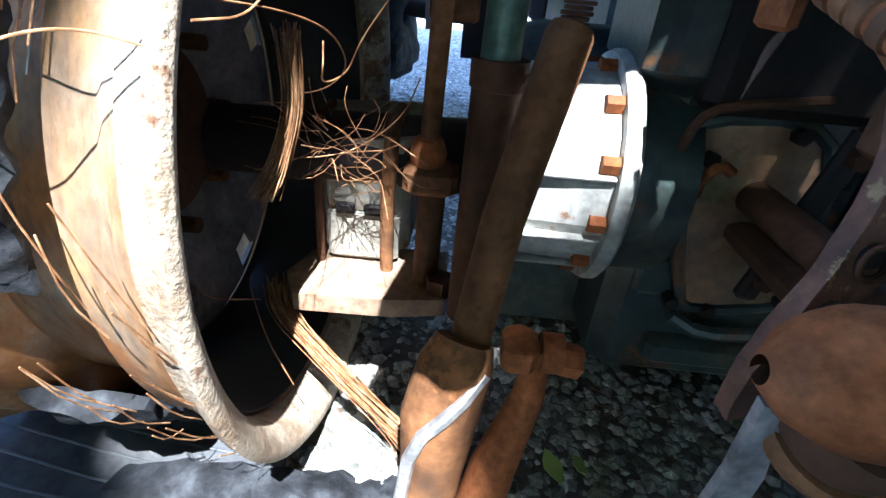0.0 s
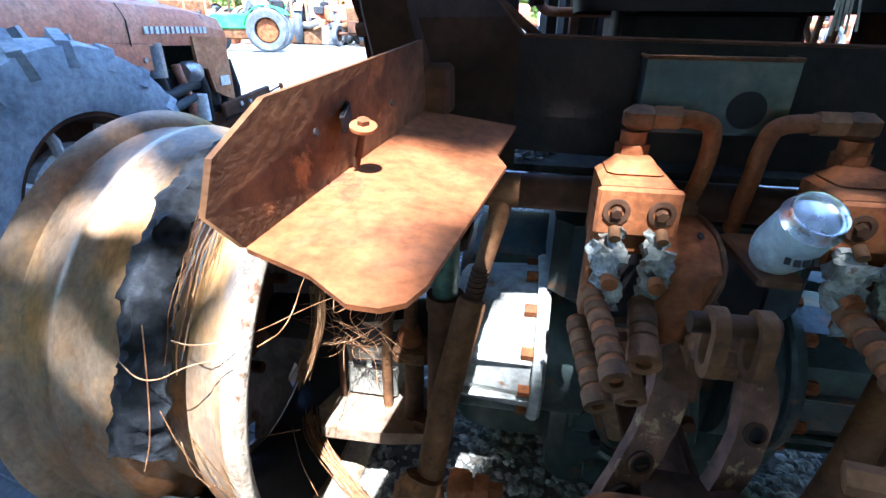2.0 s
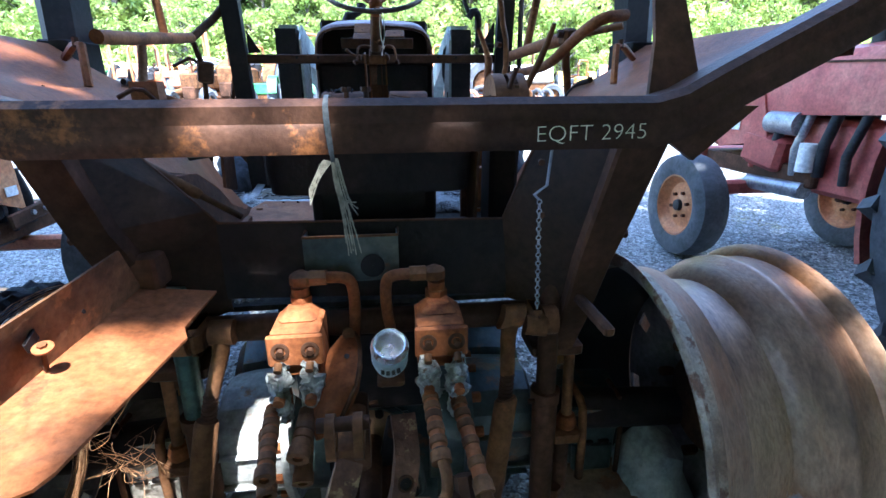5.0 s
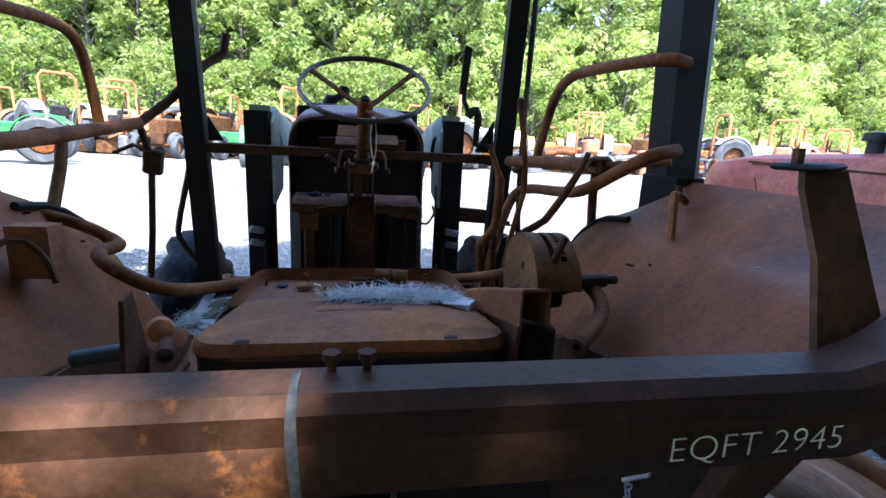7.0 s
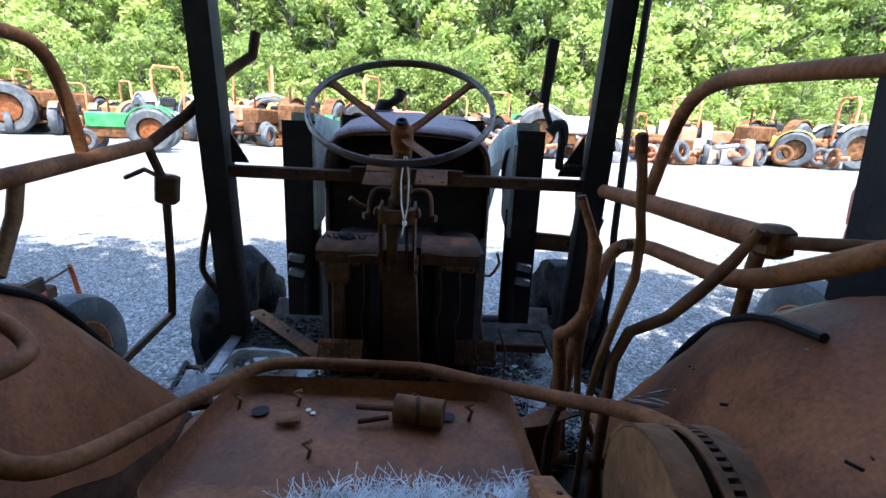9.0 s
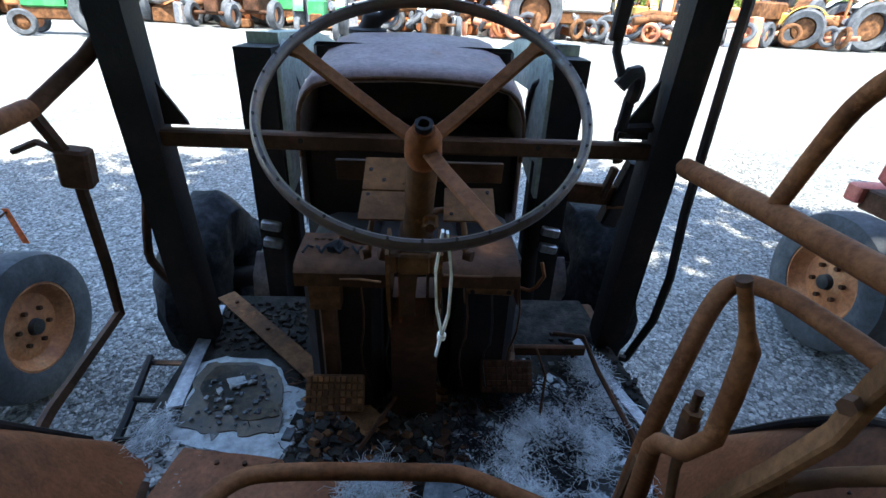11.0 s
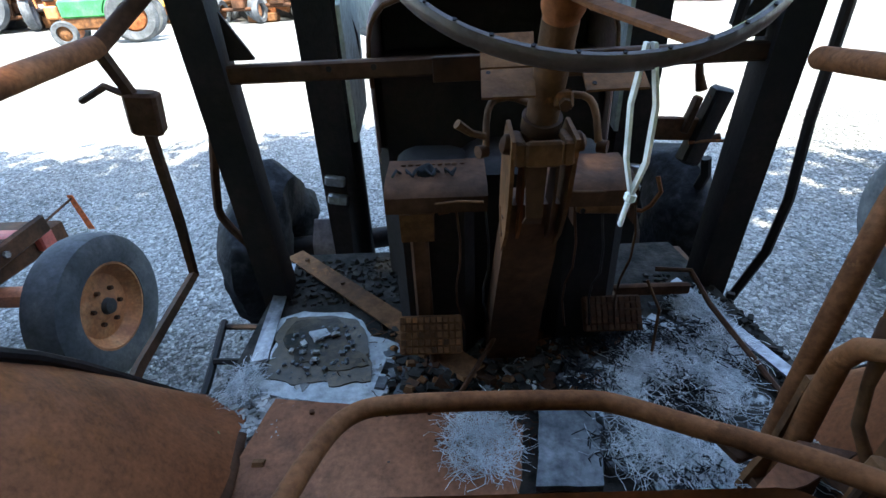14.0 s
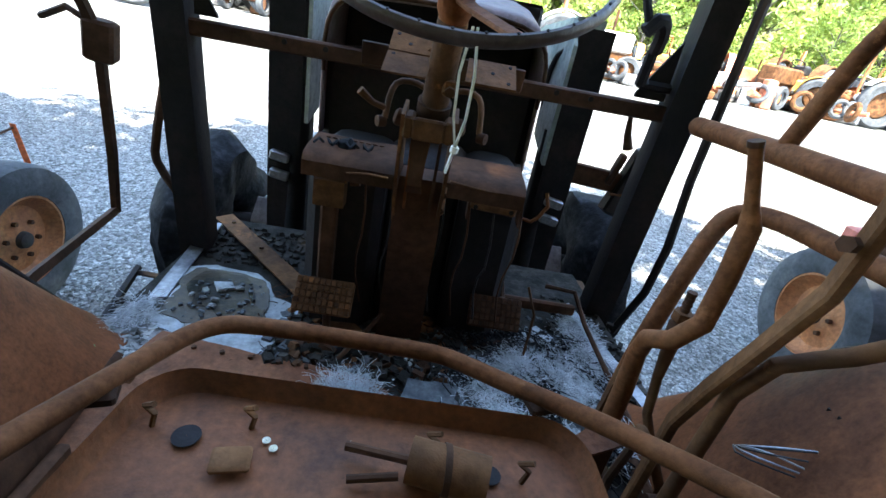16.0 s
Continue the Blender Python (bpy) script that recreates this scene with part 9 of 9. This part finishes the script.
for i, (tx_, ty_) in enumerate(((-5.5, -6.0), (2.1, -6.2), (9.0, -6.0))):
    t = thing("shade_tree", (tx_, ty_, GZ), "broad shade tree behind the parked tractors", "tree", "shade trees")
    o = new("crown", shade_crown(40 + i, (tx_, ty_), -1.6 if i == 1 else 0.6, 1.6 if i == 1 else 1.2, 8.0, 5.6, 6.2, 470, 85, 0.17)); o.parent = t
    g = G().tube([(0, 0, 0), (0.1, 0.1, 3), (0.2, 0.4, 6), (0.5, 1.0, 8.4)], [0.32, 0.26, 0.18, 0.06], 12)
    for k in range(9):
        a = k * 0.7
        g.tube([(0.15, 0.3, 4.5 + k * 0.25), (1.6 * math.cos(a) + 0.4, 1.6 * math.sin(a) + 0.8, 6.6 + k * 0.1), (3.8 * math.cos(a) + 0.6, 4.2 * math.sin(a) + 1.2, 7.8)], [0.12, 0.08, 0.025], 7)
    tm = bpy.data.meshes.new("trunk"); tm.from_pydata(g.v, [], g.f); tm.materials.append(BARK)
    o = new("trunk", tm); o.parent = t

# ---- small things ----
can = thing("drink_can", (0.035, -0.145, 0.745), "dented silver-blue drink can standing on the hitch", "can")
CA = Vector((0.03, -0.60, 0.80)).normalized()
cb = Vector((0.034, -0.090, 0.737))
part("body", jitter(G().lathe([(0.0, 0.018), (0.004, 0.025), (0.02, 0.031), (0.03, 0.033), (0.085, 0.033), (0.088, 0.0325)], cb, CA, 36), 0.003, 30), CAN_PAINT, can, "dented printed can wall")
part("shoulder", G().lathe([(0.087, 0.033), (0.097, 0.0275), (0.100, 0.0275)], cb, CA, 36), CHROME, can)
part("lid", G().lathe([(0.100, 0.0285), (0.103, 0.0275), (0.102, 0.026), (0.096, 0.024), (0.097, 0.001)], cb, CA, 36), CHROME, can, "bright metal can end")
for k in range(4):
    a = radians(-112 + 16 * k)
    p = cb + CA * 0.055
    u = CA.orthogonal().normalized()
    x_, y_ = Vector((1, 0, 0)), CA.cross(Vector((1, 0, 0))).normalized()
    e = x_ * math.cos(a) + y_ * math.sin(a)
    part("print_bar", G().box(tuple(p + e * 0.0332), (0.006, 0.003, 0.012), (-18, 0, math.degrees(a) + 90)), BLACK, can)
part("stand", G().box((0.036, -0.06, 0.722), (0.05, 0.14, 0.016), (0, 0, 0), 0.004), RUST_DARK, can)

# twine tied round the crossbar
tw = thing("twine", (-0.03, -0.17, 1.0), "frayed twine tied round the crossbar", "twine")
rnd = random.Random(8)
g = G()
for k in range(14):
    dx = rnd.uniform(-0.0035, 0.0035)
    g.tube([(-0.036 + dx * 0.6, -0.12, 1.219), (-0.036 + dx * 0.7, -0.150, 1.220), (-0.036 + dx, -0.172, 1.20), (-0.033 + dx, -0.178, 1.165), (-0.03 + dx * 0.6, -0.178, 1.13)], 0.0014, 4, smooth_path=1)
part("knot", g, TWINE_DARK, tw, "blackened twine over the bar")["kind"] = "stuff"
g = G()
for k in range(22):
    dx, L = rnd.uniform(-0.008, 0.008), rnd.uniform(0.06, 0.15)
    sw = rnd.uniform(-0.016, 0.02)
    g.tube([(-0.028 + dx * 0.6, -0.176, 1.135), (-0.024 + dx, -0.176 + rnd.uniform(-0.004, 0.004), 1.10), (-0.018 + dx, -0.172, 1.07), (-0.008 + dx * 1.5 + sw * 0.3, -0.170, 1.135 - L)], 0.0011, 4, smooth_path=1)
for k in range(10):
    g.tube([(-0.032, -0.176, 1.13), (-0.045, -0.18, 1.125 + rnd.uniform(-0.01, 0.01)), (-0.058 + rnd.uniform(-0.006, 0.004), -0.182, 1.10), (-0.066, -0.182, 1.085 + rnd.uniform(-0.015, 0.01))], 0.0011, 4, smooth_path=1)
part("frayed_end", g, TWINE, tw, "straw-coloured frayed end")["kind"] = "stuff"

# bead wires sprung out of the burnt tyre
def wire_bundle(name, pts, n, spread, r, seed, label, fan=1.6):
    rnd = random.Random(seed)
    t = thing(name, pts[-1], label, "wire", "bead wires")
    for k in range(n):
        g = G()
        o = Vector((rnd.uniform(-1, 1), rnd.uniform(-1, 1), rnd.uniform(-0.6, 0.6))) * spread
        path = []
        for i, p in enumerate(pts):
            w = 1 + (fan - 1) * abs(i / (len(pts) - 1) - 0.5) * 2
            path.append(Vector(p) + o * w + Vector((rnd.uniform(-1, 1), rnd.uniform(-1, 1), rnd.uniform(-1, 1))) * spread * 0.35)
        g.tube(path, r, 5, smooth_path=2)
        part("wire", g, WIRE, t)


wire_bundle("wire_bundle", [(-0.64, 0.06, 0.565), (-0.632, 0.04, 0.545), (-0.622, 0.018, 0.49), (-0.632, -0.02, 0.435), (-0.645, -0.05, 0.40)], 34, 0.0085, 0.0008, 2, "bundle of rusty bead wires hanging inside the rim")
wire_bundle("wire_bundle", [(-0.695, 0.07, 0.20), (-0.675, 0.03, 0.172), (-0.60, -0.02, 0.14), (-0.53, -0.045, 0.085), (-0.47, -0.06, 0.03), (-0.45, -0.05, -0.035)], 40, 0.011, 0.0009, 3, "bundle of rusty bead wires sprung from the rim")
loose = thing("loose_wires", (-0.6, -0.1, 0.3), "loose curled rusty wires sprung from the tyre bead", "wire")
rnd = random.Random(14)
curls = [
    [(-0.72, -0.22, 0.60), (-0.66, -0.25, 0.62), (-0.61, -0.21, 0.615), (-0.575, -0.10, 0.60), (-0.56, -0.02, 0.575), (-0.565, 0.05, 0.53), (-0.60, 0.06, 0.50), (-0.63, 0.03, 0.50)],
    [(-0.58, 0.0, 0.565), (-0.575, -0.02, 0.545), (-0.585, 0.0, 0.52), (-0.56, 0.02, 0.53), (-0.54, 0.0, 0.57), (-0.50, -0.02, 0.62), (-0.47, -0.03, 0.66)],
    [(-0.80, -0.24, 0.58), (-0.72, -0.28, 0.57), (-0.66, -0.25, 0.60), (-0.61, -0.22, 0.58)],
    [(-0.76, -0.22, 0.62), (-0.735, -0.26, 0.56), (-0.725, -0.29, 0.49), (-0.74, -0.30, 0.44)],
    [(-0.60, -0.21, 0.60), (-0.58, -0.16, 0.60), (-0.60, -0.05, 0.64), (-0.57, 0.02, 0.66), (-0.53, 0.05, 0.65)],
    [(-0.64, 0.03, 0.42), (-0.58, 0.06, 0.42), (-0.54, 0.08, 0.44), (-0.50, 0.07, 0.48), (-0.48, 0.04, 0.53)],
    [(-0.70, 0.02, 0.20), (-0.73, -0.04, 0.24), (-0.72, -0.08, 0.28)],
    [(-0.69, -0.02, 0.25), (-0.66, -0.06, 0.20), (-0.62, -0.08, 0.14)],
]
for c in curls:
    part("wire", G().tube(c, 0.0009, 6, smooth_path=3), WIRE, loose)
for k in range(46):
    p = Vector((rnd.uniform(-0.64, -0.53), rnd.uniform(0.06, 0.12), rnd.uniform(0.36, 0.45)))
    d = Vector((rnd.uniform(-1, 1), rnd.uniform(-1, 0.3), rnd.uniform(-0.4, 1))).normalized()
    L = rnd.uniform(0.04, 0.14)
    b_ = Vector((rnd.uniform(-1, 1), rnd.uniform(-1, 1), rnd.uniform(-1, 1))) * L * 0.25
    part("wire", G().tube([p, p + d * L * 0.5 + b_, p + d * L], 0.0006, 5, smooth_path=2), WIRE, loose)
for k in range(18):
    a = radians(rnd.uniform(180, 222))
    x = rnd.uniform(-0.74, -0.62)
    r0 = 0.40
    p = Vector((x, AX_Y + (r0 + 0.012) * math.cos(a), AX_Z + (r0 + 0.012) * math.sin(a)))
    t_ = Vector((0.15, math.sin(a) * -1, math.cos(a))) * -1
    L = rnd.uniform(0.05, 0.13)
    n_ = Vector((0, math.cos(a), math.sin(a)))
    part("wire", G().tube([p, p + t_ * L * 0.5 + n_ * 0.012, p + t_ * L + n_ * rnd.uniform(0.004, 0.025)], 0.0008, 5, smooth_path=1), WIRE, loose)
# wires lying round the rim beside the charred strip
band = thing("wire_band", (-0.72, 0.15, 0.8), "band of thin tyre wires lying round the rim", "wire")
for k in range(22):
    g = G()
    x = -0.70 - rnd.uniform(0, 0.05)
    a0, a1 = rnd.uniform(60, 110), rnd.uniform(125, 165)
    g.tube([(x + 0.012 * noise.noise((a * 0.1, k, 0)), AX_Y + (0.398 + 0.004 * (k % 4)) * math.cos(radians(a)), AX_Z + (0.398 + 0.004 * (k % 4)) * math.sin(radians(a))) for a in np.arange(a0, a1, 5)], 0.0008, 5)
    part("wire", g, WIRE if k % 3 else TWINE_DARK, band)

# charred tyre scrap lying by the wheel
g = G()
rows = []
for k in range(30):
    q = k / 29
    x = -0.86 + 0.46 * q
    y = -0.165 + 0.035 * q + 0.012 * noise.noise((q * 7, 1, 1))
    w = 0.055 + 0.02 * noise.noise((q * 9, 3, 2))
    h = 0.05 * math.sin(math.pi * min(1, q * 1.1 + 0.12)) * (1 - 0.4 * q)
    rows.append([Vector((x, y - w, GZ + 0.004 + h * 0.4)), Vector((x, y - w * 0.3, GZ + 0.03 + h)), Vector((x, y + w * 0.4, GZ + 0.028 + h)), Vector((x, y + w, GZ + 0.008)), Vector((x, y, GZ + 0.002))])
single("tyre_scrap", jitter(G().loft(rows, True, True), 0.012, 40), CHAR, "charred black tyre scrap on the gravel", "tyre scrap")
# flattened tyre carcass beside the bare rim
car = thing("tyre_carcass", (-1.1, 0.1, GZ), "flattened dark tyre carcass with fine cord ridges", "tyre")
def carcass_z(x, y):
    return GZ + 0.02 + 0.05 * math.sin(min(1.0, max(0.0, (-0.66 - x) / 0.9)) * math.pi * 0.9) + 0.012 * noise.noise((x * 4, y * 4, 2))
rings = []
for i in range(25):
    y = -0.34 + 1.0 * i / 24
    ring_ = [Vector((-0.66 - 0.92 * k / 16 + 0.05 * noise.noise((y * 4, k, 1)) * (1 if k in (0, 16) else 0), y + 0.12 * (k / 16) ** 2, 0)) for k in range(17)]
    ring_ = [Vector((p.x, p.y, carcass_z(p.x, p.y))) for p in ring_]
    rings.append(ring_ + [p - Vector((0, 0, 0.016)) for p in reversed(ring_)])
part("carcass_sheet", G().loft(rings, True, True), RUBBER, car, "smooth charred rubber sheet", 60)
for i in range(26):
    y = -0.32 + 0.96 * i / 25
    pts = []
    for k in range(17):
        x, yy = -0.66 - 0.92 * k / 16, y + 0.12 * (k / 16) ** 2 + 0.006 * noise.noise((k * 0.4, i, 3))
        pts.append((x, yy, carcass_z(x, yy) + 0.0015))
    part("cord_ridge", G().tube(pts, 0.0022, 5), RUBBER_DUST, car)
for x, y, a, s_ in ((-0.225, -0.075, 20, 0.03), (-0.30, -0.06, 100, 0.022), (-0.20, -0.02, 200, 0.02)):
    m = pose(x, y, GZ + 0.022, 10, -8, a)
    pts = [m @ Vector((s_ * math.sin(math.pi * t) * 0.5 * sg, s_ * 2 * t, 0.004 * math.sin(t * 6))) for sg, t in ((1, 0), (1, 0.25), (1, 0.5), (1, 0.75), (0, 1), (-1, 0.75), (-1, 0.5), (-1, 0.25))]
    l_ = G().loft([pts, [p + Vector((0, 0, -0.0012)) for p in pts]], True, True)
    single("fallen_leaf", l_, LEAF_LIGHT, "fallen green leaf on the gravel", "leaf", "fallen leaves")

# bracket and rubber ball joint beside the seat
br = thing("seat_bracket", (-0.27, 0.2, 1.05), "rusty bracket with a yellowed knob beside the seat", "bracket")
part("plate", G().plate([(0.12, 1.04), (0.19, 1.02), (0.195, 1.10), (0.165, 1.195), (0.14, 1.19)], 0.006, pose(-0.285, 0, 0, 90, 0, 90)), RUST_DARK, br)
part("knob", G().lathe([(0, 0.001), (0.002, 0.014), (0.012, 0.02), (0.024, 0.017), (0.03, 0.001)], (-0.285, 0.25, 1.11), (0.3, -0.6, 0.1), 18), ORANGE, br)
part("rod", G().cyl((-0.36, 0.17, 1.10), (-0.29, 0.17, 1.11), 0.012, 10), GREASE_SHADE, br)
tube_end = G().lathe([(-0.06, 0.011), (0.0, 0.011), (0.0, 0.008), (-0.01, 0.008)], (-0.245, 0.16, 1.105), (0.3, -0.9, 0.1), 14)
part("tube_end", tube_end, RUST_DARK, br)
brk = thing("grab_bracket", (-0.52, 0.45, 1.15), "bent rusty handle bracket on the fender", "bracket")
part("arm", G().loft([[Vector((-0.50 + a, 0.36 + b, z)) for a, b in ((-0.03, -0.02), (0.03, -0.02), (0.03, 0.02), (-0.03, 0.02))] for z in (1.16, 1.245)], True, True), RUST_SHEET, brk, "", 20)
part("strap", G().tube([(-0.54, 0.30, 1.21), (-0.50, 0.32, 1.235), (-0.47, 0.33, 1.20), (-0.455, 0.32, 1.16)], 0.005, 6, smooth_path=1), RUST_DARK, brk)
# crumpled cover plates seen under the panel
lit = thing("crumpled_sheet", (-0.25, 0.3, 0.70), "crumpled pale metal scrap behind the hitch", "metal scrap")
part("sheet", jitter(G().box((-0.25, 0.34, 0.74), (0.16, 0.12, 0.01), (25, 15, 30), 0.003), 0.03, 12), STEEL, lit)
part("post", G().box((-0.25, 0.34, 0.70), (0.03, 0.03, 0.12), (0, 0, 0), 0.004), BURNT, lit)

# pale slumped lump inside the shaded rim
slump = thing("melted_lump", (0.72, 0.10, GZ), "pale grey-green slumped lump of melted metal in the rim", "melted metal")
g = G().lathe([(0.0, 0.02), (0.0, 0.10), (0.06, 0.115), (0.14, 0.10), (0.22, 0.07), (0.27, 0.04), (0.29, 0.002)], (0.73, 0.08, 0.075), (0.05, 0.25, 1), 22)
part("lump", jitter(jitter(g, 0.04, 9), 0.012, 30), FOAM_LUMP, slump)
